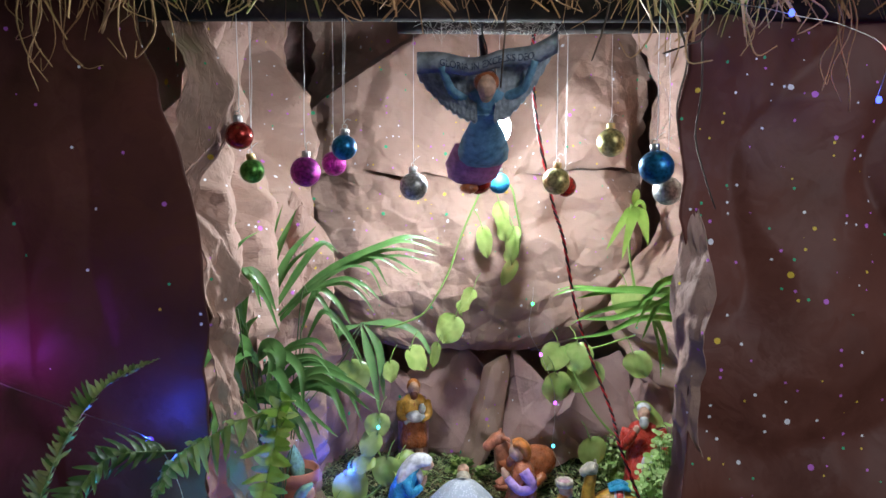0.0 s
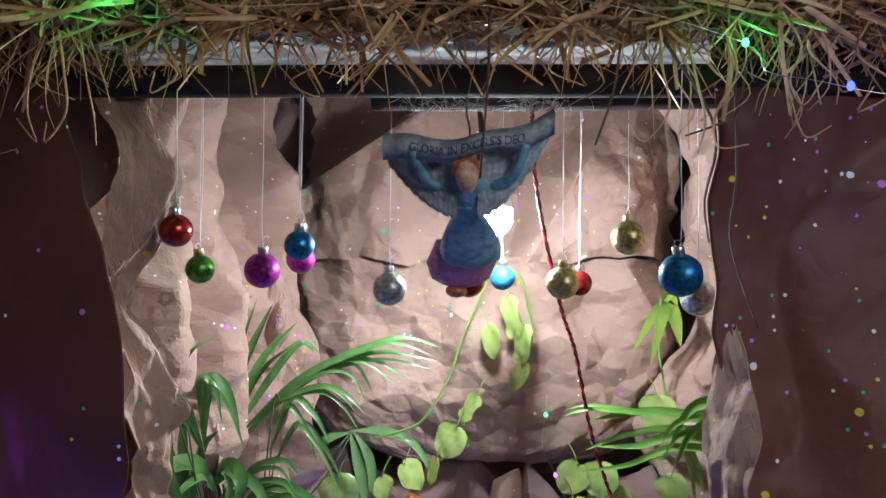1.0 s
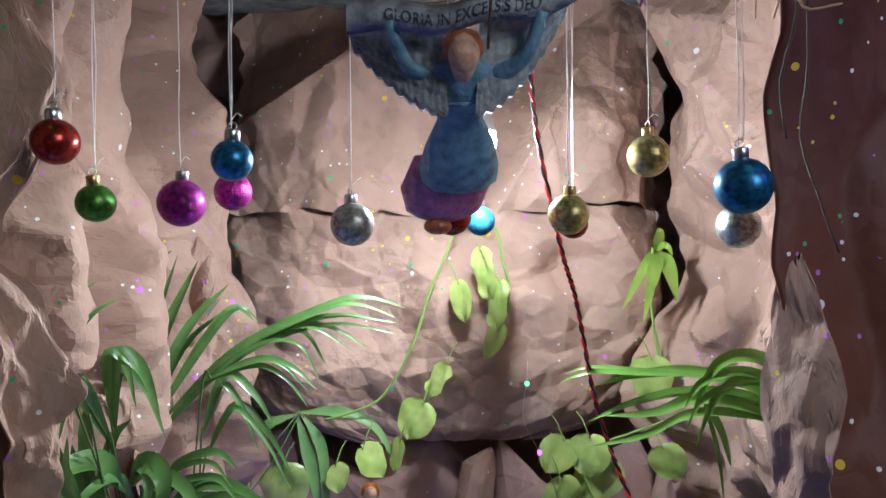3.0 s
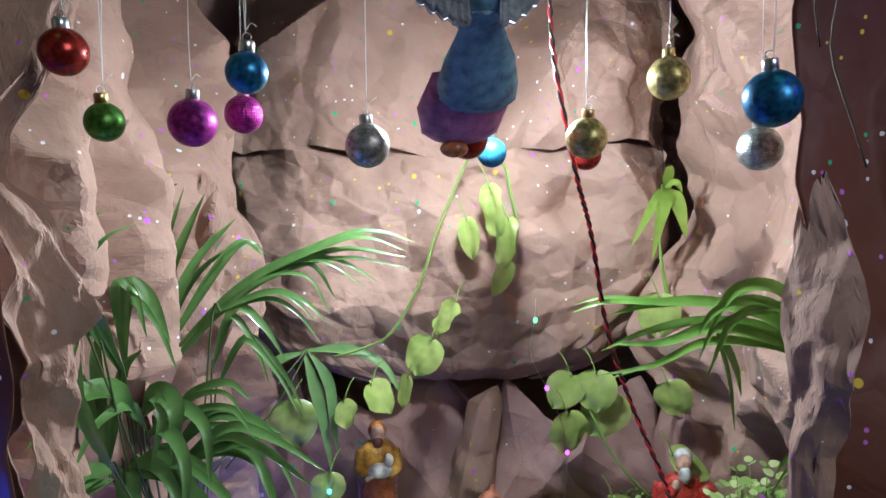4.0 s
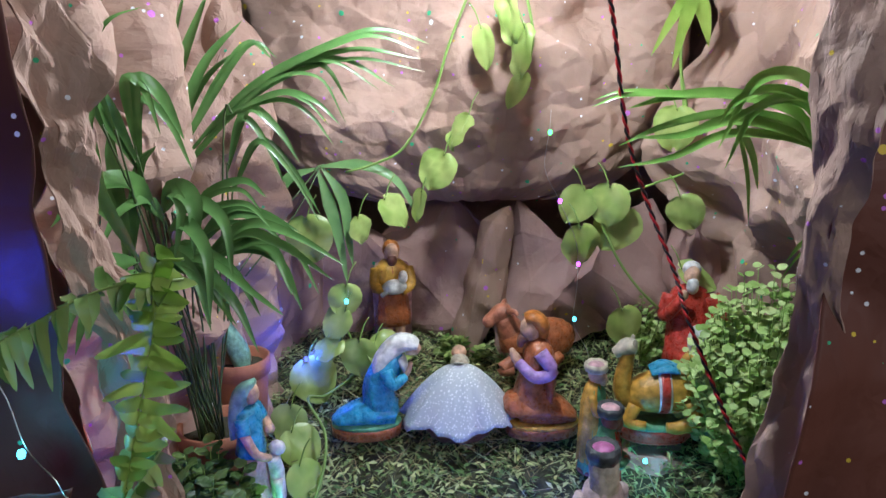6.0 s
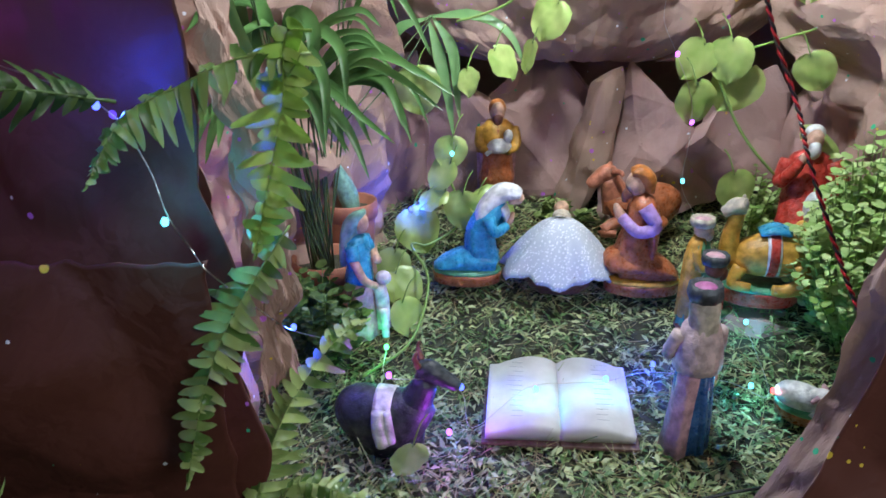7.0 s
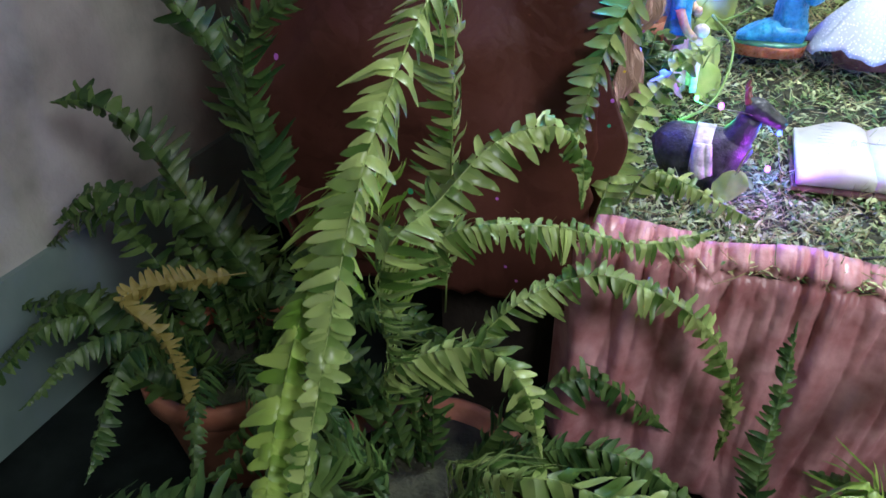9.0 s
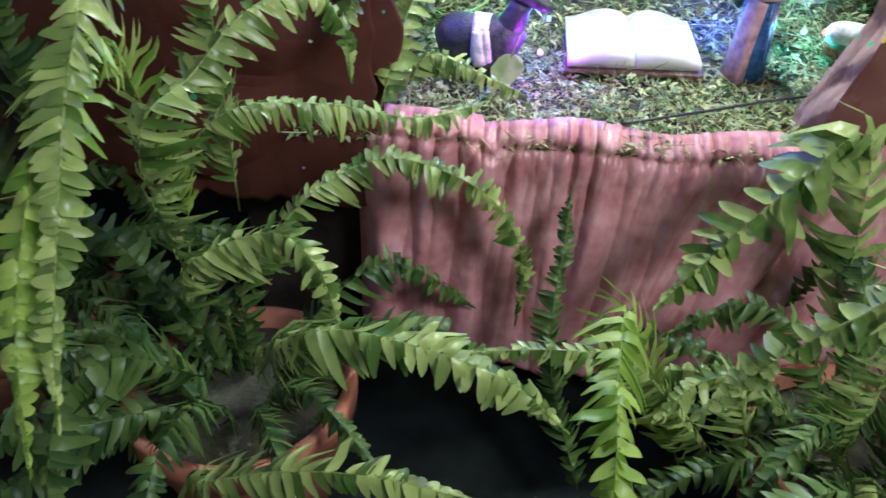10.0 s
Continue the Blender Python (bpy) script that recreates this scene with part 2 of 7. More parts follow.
def sheet(name, shape, push, mat, size, seed, cell=0.16, amount=0.6, nu=110, nv=110, thick=0.0016, ragged=0.012, fine=1.0, facet=0.0):
    """A crumpled sheet of paper: shape(u, v) gives places, push the way in which its creases stand out."""
    if facet:
        nu, nv = int(size[0] / facet) + 2, int(size[1] / facet) + 2
    u, v = np.meshgrid(np.linspace(0, 1, nu), np.linspace(0, 1, nv), indexing="ij")
    rng = np.random.default_rng(seed + 50)
    if facet:
        u[1:-1, 1:-1] += rng.uniform(-0.25, 0.25, (nu - 2, nv - 2)) / nu
        v[1:-1, 1:-1] += rng.uniform(-0.25, 0.25, (nu - 2, nv - 2)) / nv
    edge = np.interp(np.linspace(0, 1, nu), np.linspace(0, 1, 26), rng.normal(0, ragged, 26)) / size[1]
    edge_u = np.interp(np.linspace(0, 1, nv), np.linspace(0, 1, 26), rng.normal(0, ragged, 26)) / size[0]
    v = v + edge[:, None] * (1 - 2 * v)
    u = u + edge_u[None, :] * (1 - 2 * u)
    x, y, z = shape(u, v)
    flat = np.stack([(u * size[0]).ravel(), (v * size[1]).ravel()], 1)
    if facet:
        h = facets(flat, seed, cell, 0.26)
        for k, (c, share) in enumerate(((0.6, 0.8), (0.28, 0.7), (0.15, 0.35))):
            h = h + share * folds(flat, seed + 9 * k, cell * c)
        h = (amount * (h - h.mean())).reshape(nu, nv)
    else:
        h = crease(flat, seed, cell, amount, fine).reshape(nu, nv)
    px, py, pz = push(u, v) if callable(push) else push
    verts = np.stack([(x + h * px).ravel(), (y + h * py).ravel(), (z + h * pz).ravel()], 1)
    i = np.arange(nu * nv).reshape(nu, nv)
    faces = np.stack([i[:-1, :-1], i[1:, :-1], i[1:, 1:], i[:-1, 1:]], -1).reshape(-1, 4)
    faces = faces.tolist()
    if facet:
        faces = [t for k, (a, b, c, d) in enumerate(faces) for t in (((a, b, c), (a, c, d)) if rng.random() < 0.5 else ((a, b, d), (b, c, d)))]
    me = mesh(name, verts.tolist(), faces, mat, not facet)
    ob = new(name, me)
    if thick:
        s = ob.modifiers.new("thickness", "SOLIDIFY")
        s.thickness, s.offset = thick, 0
    return ob


def lerp(x, xs, ys):
    return np.interp(x, xs, ys)


def moss_height(x, y):
    """The height of the grass bed, which rises to the back."""
    z = lerp(y, (0.9, 1.07, 1.25, 1.4, 1.5, 1.6, 1.75, 2.1), (0.525, 0.533, 0.553, 0.58, 0.622, 0.652, 0.69, 0.75))
    z = z + 0.022 * np.exp(-((x + 0.08) ** 2 + (y - 1.86) ** 2) / 0.006)
    return z + 0.05 * np.exp(-((x - 0.5) ** 2 + (y - 1.72) ** 2) / 0.012)


# ---- the room ----


def slab(name, c, s, mat, label, category="wall"):
    bm = bmesh.new()
    box(bm, c, s)
    return tagged(part(name, bm, mat, smooth=False), label, category, kind="structure")


slab("floor", (0.6, 0.0, -0.05), (4.2, 4.6, 0.1), SHADED_FLOOR, "green-grey cement floor under the crib, coloured near black as shade", "floor")
slab("dado", (-1.392, 0.0, 0.165), (0.016, 4.5, 0.33), TEAL, "teal painted dado along the plaster wall", "dado")
slab("wall_north", (0.6, 2.28, 1.4), (4.2, 0.12, 2.8), PLASTER, "stained grey plaster wall behind the crib")
slab("wall_west", (-1.46, 0.0, 1.4), (0.12, 4.56, 2.8), PLASTER, "stained grey plaster wall beside the fern pots")
slab("wall_east", (2.66, 0.0, 1.4), (0.12, 4.56, 2.8), ROOM, "dim painted wall on the far side of the room")
slab("wall_south", (0.6, -2.3, 1.4), (4.2, 0.12, 2.8), ROOM, "dim painted wall behind the viewer")
slab("ceiling", (0.6, 0.0, 2.86), (4.2, 4.6, 0.1), ROOM, "dim painted ceiling of the room", "ceiling")

# ---- crib shell ----


def bulge_back(u, v):
    """The bag of paper: hung from a seam, square-shouldered at the bottom, rounded to the sides."""
    d = np.clip(0.985 * (1 - v), 0, 0.985)
    side = (1 - d ** 3.6) ** (1 / 3.6)
    a = 2 * u - 1
    r = (np.abs(a * side) ** 3.6 + d ** 3.6) ** (1 / 3.6)
    belly = np.clip(1 - r ** 4, 0, 1) ** 0.75 * (0.5 + 0.5 * np.clip(d / 0.65, 0, 1) ** 0.8)
    return 0.08 + 0.452 * a * side, 1.91 - 0.16 * belly, 1.5 - 0.49 * d


def upper_back(u, v):
    """The sheet above the seam; its corner falls back behind a slanting fold."""
    x = -0.37 + 0.9 * u
    z = 1.487 + 0.012 * np.sin(9 * u) + 0.45 * v
    line = 1.86 + 0.58 * (x + 0.013)
    return x, 1.815 + 0.045 * v + 0.07 * np.clip((np.abs(x - 0.085) - 0.22) / 0.2, 0, 1) ** 2 + 0.1 * np.clip((z - line) / 0.035, 0, 1), z


backdrop = tagged(new("paper_backdrop"), "crumpled brown kraft paper hung as a bulging cave wall", "paper")
sheet("hanging_bag", bulge_back, (0, -1, 0), KRAFT, (0.87, 0.6), 11, 0.13, 0.75, facet=0.0036, ragged=0.004).parent = backdrop
sheet("upper_sheet", upper_back, (0, -1, 0), KRAFT, (0.9, 0.45), 14, 0.16, 0.85, facet=0.004, ragged=0.008).parent = backdrop


def cave_back(u, v):
    return -0.62 + 1.5 * u, 2.12 + 0.0 * u, 0.5 + 1.48 * v


tagged(sheet("cave_lining", cave_back, (0, -1, 0), KRAFT_ROCK, (1.5, 1.3), 21, 0.3, 0.5, 90, 90),
       "dark brown kraft paper lining at the back of the crib", "paper")


def left_wall(u, v):
    z = 0.56 + 1.36 * v
    y = 1.165 + 0.575 * u
    x = lerp(y, (1.14, 1.3, 1.5, 1.62, 1.74), (-0.475, -0.455, -0.43, -0.405, -0.36)) + 0.12 * np.abs(np.sin(17 * y + 1.6 * v + 0.5 * np.sin(5 * v))) - 0.075
    return x, y, z


tagged(sheet("paper_side_wall", left_wall, (0.9, -0.45, 0), KRAFT, (0.6, 1.36), 31, 0.22, 1.5, facet=0.005, ragged=0.01),
       "crumpled brown kraft paper side wall lit by the bulb", "paper")


def left_lower(u, v):
    z = 0.6 + (0.84 + 0.02 * np.sin(7 * u)) * v
    y = 1.5 + 0.16 * u
    x = -0.435 + 0.115 * u + 0.012 * np.sin(9 * u + 3 * v)
    return x, y, z


tagged(sheet("paper_side_wall", left_lower, (0.6, -0.8, 0), KRAFT, (0.2, 0.84), 37, 0.18, 1.5, facet=0.005),
       "second torn sheet of crumpled kraft paper on the side wall", "paper")


def right_wall(u, v):
    z = 0.56 + 1.36 * v
    y = 1.185 + 0.635 * u
    x = lerp(y, (1.14, 1.4, 1.6, 1.82), (0.52, 0.56, 0.58, 0.49)) + 0.08 * np.clip((1.1 - z) / 0.25, 0, 1)
    return x, y, z


tagged(sheet("paper_side_wall", right_wall, (-1, -0.4, 0), KRAFT, (0.7, 1.36), 41, 0.2, 1.3, facet=0.005, ragged=0.01),
       "pinkish brown kraft paper side wall flecked with coloured paint", "paper")


def left_panel(u, v):
    z = 0.4 + 1.4 * v
    edge = lerp(z, (0.4, 0.66, 0.91, 1.17, 1.4, 1.75), (-0.285, -0.295, -0.32, -0.36, -0.362, -0.42))
    s = 0.5 * u
    x = edge - 0.53 + np.minimum(s, 0.5)
    y = 1.085 + 0.05 * np.clip((1.0 - z) / 0.4, 0, 1) * -1
    return x, y, z


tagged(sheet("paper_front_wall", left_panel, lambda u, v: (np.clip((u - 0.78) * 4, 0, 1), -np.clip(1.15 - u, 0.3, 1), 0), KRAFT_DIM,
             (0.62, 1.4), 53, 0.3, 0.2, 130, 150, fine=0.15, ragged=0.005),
       "dark red-brown paper front wall of the crib with curled edge", "paper")


def left_flap(u, v):
    x = -0.85 + 0.5 * u
    z = 0.42 + 0.47 * v + 0.03 * u
    y = 1.04 - 0.035 * np.sin(v * 2.6) + 0.01 * u
    return x, y, z


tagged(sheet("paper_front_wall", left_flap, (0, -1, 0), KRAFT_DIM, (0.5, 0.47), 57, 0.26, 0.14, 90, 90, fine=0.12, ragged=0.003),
       "lower red-brown paper sheet folded over the front wall", "paper")


def right_panel(u, v):
    z = 0.4 + 1.4 * v
    edge = lerp(z, (0.4, 0.59, 0.74, 0.82, 0.95, 1.11, 1.25, 1.36, 1.56, 1.75), (0.25, 0.28, 0.335, 0.352, 0.377, 0.387, 0.395, 0.38, 0.373, 0.37))
    x = edge + 0.62 * u
    y = 1.125 - 0.06 * np.clip((1.4 - z) / 0.5, 0, 1)
    return x, y, z


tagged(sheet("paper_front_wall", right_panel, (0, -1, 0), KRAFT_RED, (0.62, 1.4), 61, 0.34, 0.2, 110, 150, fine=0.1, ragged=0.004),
       "flat red-brown paper front wall flecked with glitter", "paper")


def left_return(u, v):
    z = 0.7 + 1.06 * v
    edge = lerp(z, (0.4, 0.66, 0.91, 1.17, 1.4, 1.6, 1.75), (-0.3, -0.318, -0.345, -0.37, -0.362, -0.385, -0.42))
    return edge + 0.02 - 0.022 * (1 - u), 1.155 - 0.045 * (1 - u), z


tagged(sheet("paper_edge", left_return, (1, -0.3, 0), KRAFT, (0.12, 1.06), 83, 0.13, 1.1, facet=0.005, ragged=0.012),
       "pale crumpled paper turned in at the opening's edge", "paper")


def right_return(u, v):
    z = 0.45 + 0.96 * v
    edge = lerp(z, (0.4, 0.59, 0.74, 0.82, 0.95, 1.11, 1.25, 1.36, 1.41), (0.245, 0.275, 0.33, 0.346, 0.37, 0.38, 0.388, 0.375, 0.372))
    deep = lerp(z, (0.4, 0.8, 1.05, 1.14, 1.22, 1.32, 1.41), (0.05, 0.04, 0.03, 0.03, 0.07, 0.055, 0.01))
    return edge - 0.006 + 0.03 * (1 - u), 1.125 - deep * (1 - u), z


tagged(sheet("paper_edge", right_return, (-1, -0.3, 0), KRAFT, (0.12, 0.96), 87, 0.13, 0.5, facet=0.005, ragged=0.006),
       "pale torn paper flap standing out at the opening", "paper")

# beams and roof
for pts, r, lab in ((((-0.75, 1.12, 1.73), (-0.2, 1.118, 1.729), (0.4, 1.122, 1.727), (0.95, 1.118, 1.73)), 0.021, "dark round wooden pole across the crib front"),
                    (((-0.075, 1.21, 1.731), (0.2, 1.208, 1.729), (0.5, 1.205, 1.732)), 0.022, "short dark wooden lath with frayed twine")):
    v, f = tube(spline(pts, 8), r, 12)
    tagged(piece("roof_pole", mesh("roof_pole", v, f, WOOD)), lab, "pole")


def roof_paper(u, v):
    return -0.8 + 1.8 * u, 1.07 + 0.96 * v, 1.772 + 0.17 * v + 0.002 * np.sin(23 * u)


tagged(sheet("newspaper_roof", roof_paper, (0, -0.2, 1), NEWS, (1.8, 0.96), 71, 0.12, 0.15, 120, 50, ragged=0.01),
       "grey newspaper sheets laid under the straw roof", "newspaper")

# grass bed
xs, ys = np.meshgrid(np.linspace(-0.62, 0.8, 90), np.linspace(1.03, 2.12, 76), indexing="ij")
zs = moss_height(xs, ys) - 0.012
i = np.arange(xs.size).reshape(xs.shape)
bed = piece("grass_bed", mesh("grass_bed", np.stack([xs.ravel(), ys.ravel(), zs.ravel()], 1).tolist(),
                              np.stack([i[:-1, :-1], i[1:, :-1], i[1:, 1:], i[:-1, 1:]], -1).reshape(-1, 4).tolist(), SOIL))
tagged(bed, "soil and dry leaf bed on which the figures stand", "ground", kind="structure")
slab("crib_table", (0.08, 1.54, 0.26), (1.36, 0.86, 0.5), WOOD, "dark low table that carries the crib", "table")


# gathered cloth along the front edge
nu, nv = 420, 70
u, v = np.meshgrid(np.linspace(0, 1, nu), np.linspace(0, 1, nv), indexing="ij")
s = -0.39 + 1.15 * u
def gathers(f, lean, drift, seed):
    return waves(np.stack([((s + lean * v) * f).ravel(), (v * drift + 5).ravel()], 1), seed).reshape(s.shape)


slant = 0.02 + 0.17 * np.clip((s + 0.1) / 0.3, 0, 1)
ruffle = gathers(52, 0.02, 1.0, 1) + 0.5 * gathers(120, 0.0, 3.0, 2)
near = np.exp(-v * 7)
fold = 1.1 * ruffle * np.exp(-v * 14)
fold = fold + (1 - np.exp(-v * 16)) * (3.2 * (np.abs(gathers(30, slant, 1.4, 3)) - 0.2) * (0.35 + 0.65 * near) + 1.5 * (np.abs(gathers(64, slant, 2.5, 4)) - 0.18) * near
                                       + 2.6 * (np.abs(gathers(13, slant * 0.8, 1.0, 9)) - 0.2) * (1 - near))
fold = fold + 0.12 * gathers(90, 0.1, 30, 6) - 0.4 * np.exp(-((v - 0.075) / 0.016) ** 2)
slow = 2.0 * gathers(13, 0.1, 1.2, 5)
droop = 0.04 * np.exp(-((s - 0.1) / 0.2) ** 2)
y = 1.035 - 0.05 * v - (0.011 * (1 - v) + 0.012) * fold - 0.016 * v * slow + 0.05 * np.clip((-0.34 - s) / 0.05, 0, 1) ** 2
y = y - 0.012 * np.exp(-((v - 0.1) / 0.1) ** 2)
z = 0.548 + (0.015 * ruffle + 0.022 * gathers(7, 0, 0.1, 8)) * np.exp(-(v / 0.12) ** 2) - 0.43 * v * (1 - 0.12 * np.clip((-0.1 - s) / 0.3, 0, 1)) + 0.012 * (s < -0.2)
lip = v < 0.04
y = np.where(lip, y + 0.03 * (1 - v / 0.04), y)
i = np.arange(nu * nv).reshape(nu, nv)
cloth = piece("gathered_cloth", mesh("gathered_cloth", np.stack([s.ravel(), y.ravel(), z.ravel()], 1).tolist(),
                                     np.stack([i[:-1, :-1], i[1:, :-1], i[1:, 1:], i[:-1, 1:]], -1).reshape(-1, 4).tolist(), SATIN))
tagged(cloth, "gathered dusty red satin cloth hung along the table front", "cloth")
cloth.modifiers.new("thickness", "SOLIDIFY").thickness = 0.002

# ---- the bulb ----
GLOW = bpy.data.materials.new("bulb_glow")
GLOW.use_nodes = True
GLOW.node_tree.nodes.remove(GLOW.node_tree.nodes["Principled BSDF"])
em = GLOW.node_tree.nodes.new("ShaderNodeEmission")
em.inputs[0].default_value, em.inputs[1].default_value = (0.8, 0.93, 1.05, 1), BULB_GLOW
GLOW.node_tree.links.new(em.outputs[0], GLOW.node_tree.nodes["Material Output"].inputs[0])
WHITE_PLASTIC = material("white_plastic", (0.75, 0.75, 0.73), 0.4)[0]
bulb = tagged(new("light_bulb"), "lit white bulb hanging behind the angel", "light bulb")
bulb.matrix_world = Matrix.Translation(BULB) @ pose(0, 0, 0, -12, -9, 0)
globe = [(0.0005, -0.034), (0.011, -0.032), (0.02, -0.025), (0.0265, -0.013), (0.0285, -0.002), (0.0285, 0.004)]
v, f = lathe(globe, 24)
piece("globe", mesh("globe", v, f, GLOW), bulb, "glowing white globe")
v, f = lathe([(0.0286, 0.004), (0.031, 0.0045), (0.0305, 0.016), (0.026, 0.045), (0.018, 0.066), (0.0135, 0.07), (0.0135, 0.095), (0.006, 0.1)], 24)
piece("base", mesh("base", v, f, WHITE_PLASTIC), bulb)
v, f = lathe([(0.017, 0.09), (0.019, 0.092), (0.019, 0.125), (0.008, 0.135), (0.004, 0.19)], 20)
piece("socket", mesh("socket", v, f, material("black_bakelite", (0.02, 0.02, 0.02), 0.4)[0]), bulb)

# ---- leaf materials ----


def leafy(name, dark, light, rough=0.4, through=0.25):
    m, n, l, b = material(name, light, rough, 0, 0.5)
    tc = n.new("ShaderNodeTexCoord")
    no = n.new("ShaderNodeTexNoise")
    no.inputs["Scale"].default_value = 24
    l.new(tc.outputs["Object"], no.inputs["Vector"])
    geo = n.new("ShaderNodeNewGeometry")
    av = n.new("ShaderNodeMath")
    av.operation = "ADD"
    l.new(no.outputs["Fac"], av.inputs[0])
    l.new(geo.outputs["Random Per Island"], av.inputs[1])
    ramp = n.new("ShaderNodeValToRGB")
    ramp.color_ramp.elements[0].position, ramp.color_ramp.elements[1].position = 0.45, 1.3 / 1.3
    ramp.color_ramp.elements[0].color, ramp.color_ramp.elements[1].color = (*dark, 1), (*light, 1)
    half = n.new("ShaderNodeMath")
    half.operation, half.inputs[1].default_value = "MULTIPLY", 0.72
    l.new(av.outputs[0], half.inputs[0])
    l.new(half.outputs[0], ramp.inputs["Fac"])
    l.new(ramp.outputs["Color"], b.inputs["Base Color"])
    tr = n.new("ShaderNodeBsdfTranslucent")
    l.new(ramp.outputs["Color"], tr.inputs["Color"])
    mix = n.new("ShaderNodeMixShader")
    mix.inputs[0].default_value = through
    l.new(b.outputs[0], mix.inputs[1])
    l.new(tr.outputs[0], mix.inputs[2])
    l.new(mix.outputs[0], n["Material Output"].inputs[0])
    return m


PALM = leafy("palm_leaf", (0.04, 0.11, 0.03), (0.14, 0.29, 0.08), 0.26, 0.2)
POTHOS = leafy("pothos_leaf", (0.18, 0.36, 0.04), (0.6, 0.7, 0.24), 0.28, 0.35)
FERN = leafy("fern_leaf", (0.08, 0.16, 0.03), (0.44, 0.55, 0.18), 0.34, 0.3)
FERN_LIGHT = leafy("bright_fern_leaf", (0.14, 0.27, 0.03), (0.4, 0.54, 0.12), 0.4, 0.4)
# dark leaf green that also carries the shade inside and below the ferns
FERN_DARK_SHADED = leafy("dark_shaded_fern_leaf", (0.025, 0.07, 0.015), (0.12, 0.2, 0.05), 0.45, 0.2)
HERB = leafy("herb_leaf", (0.3, 0.46, 0.12), (0.6, 0.72, 0.32), 0.5, 0.3)
GRASS = leafy("grass_clippings", (0.11, 0.21, 0.06), (0.54, 0.58, 0.27), 0.5, 0.15)
STEM = material("green_stem", (0.2, 0.32, 0.07), 0.5)[0]
PALM_STEM = material("palm_stem", (0.06, 0.1, 0.03), 0.5)[0]
TERRA = material("terracotta", (0.42, 0.15, 0.08), 0.75)[0]
mottle(TERRA, ((0.3, 0.1, 0.055), (0.48, 0.19, 0.11)), 20, 7, (0.3, 0.7), 0.4, 150, 0.002)

# ---- plant builders ----


def blade(pts, width, fold=0.25, face=(0.0, -0.7, 0.7), steps=5, tip=1.0):
    """A long leaf along points: a keeled strip, pointed at both ends."""
    c = spline(pts, steps)
    face = Vector(face)
    vs, fs = [], []
    n = len(c)
    for i, p in enumerate(c):
        d = (c[min(i + 1, n - 1)] - c[max(i - 1, 0)]).normalized()
        side = d.cross(face)
        side = side.normalized() if side.length > 1e-4 else Vector((1, 0, 0))
        up = side.cross(d)
        t = i / (n - 1)
        w = width * max(0.02, min(1, (0.12 + 3.2 * t)) * (1 - t ** (2.2 * tip)) ** 0.8)
        vs += [p - side * w + up * (w * fold), p, p + side * w + up * (w * fold)]
    for i in range(n - 1):
        a = 3 * i
        fs += [(a, a + 1, a + 4, a + 3), (a + 1, a + 2, a + 5, a + 4)]
    return vs, fs


def heart(place, size, point, face, cup=0.18, slim=1.0):
    """A heart-shaped leaf, notched at the stalk and folded a little along its rib: point is the way to its tip, face the way it looks."""
    d = Vector(point).normalized()
    n = Vector(face).normalized()
    side = d.cross(n).normalized()
    n = side.cross(d)
    rows = [(-0.48, 0.1), (-0.44, 0.27), (-0.34, 0.41), (-0.18, 0.495), (0.0, 0.5), (0.17, 0.45), (0.32, 0.35), (0.43, 0.23), (0.5, 0.12), (0.56, 0.005)]
    vs, fs = [], []
    p = Vector(place)
    for k, (t, w) in enumerate(rows):
        for j in (-1, -0.66, -0.33, 0, 0.33, 0.66, 1):
            notch = max(0, 0.07 - 0.04 * k) * (1 - abs(j)) ** 1.5
            curl = cup * size * (w * abs(j) * 0.55 - w * w * j * j * 1.1 - 0.7 * max(0, t) ** 2 + 0.08 * math.sin(9 * t + 4 * j) + 0.05 * math.sin(21 * t) * abs(j)) - (0.03 * size if j == 0 else 0)
            vs.append(p + d * (size * (t + notch)) + side * (size * slim * w * j) + n * curl)
    for k in range(len(rows) - 1):
        for j in range(6):
            a = 7 * k + j
            fs.append((a, a + 1, a + 8, a + 7))
    return vs, fs


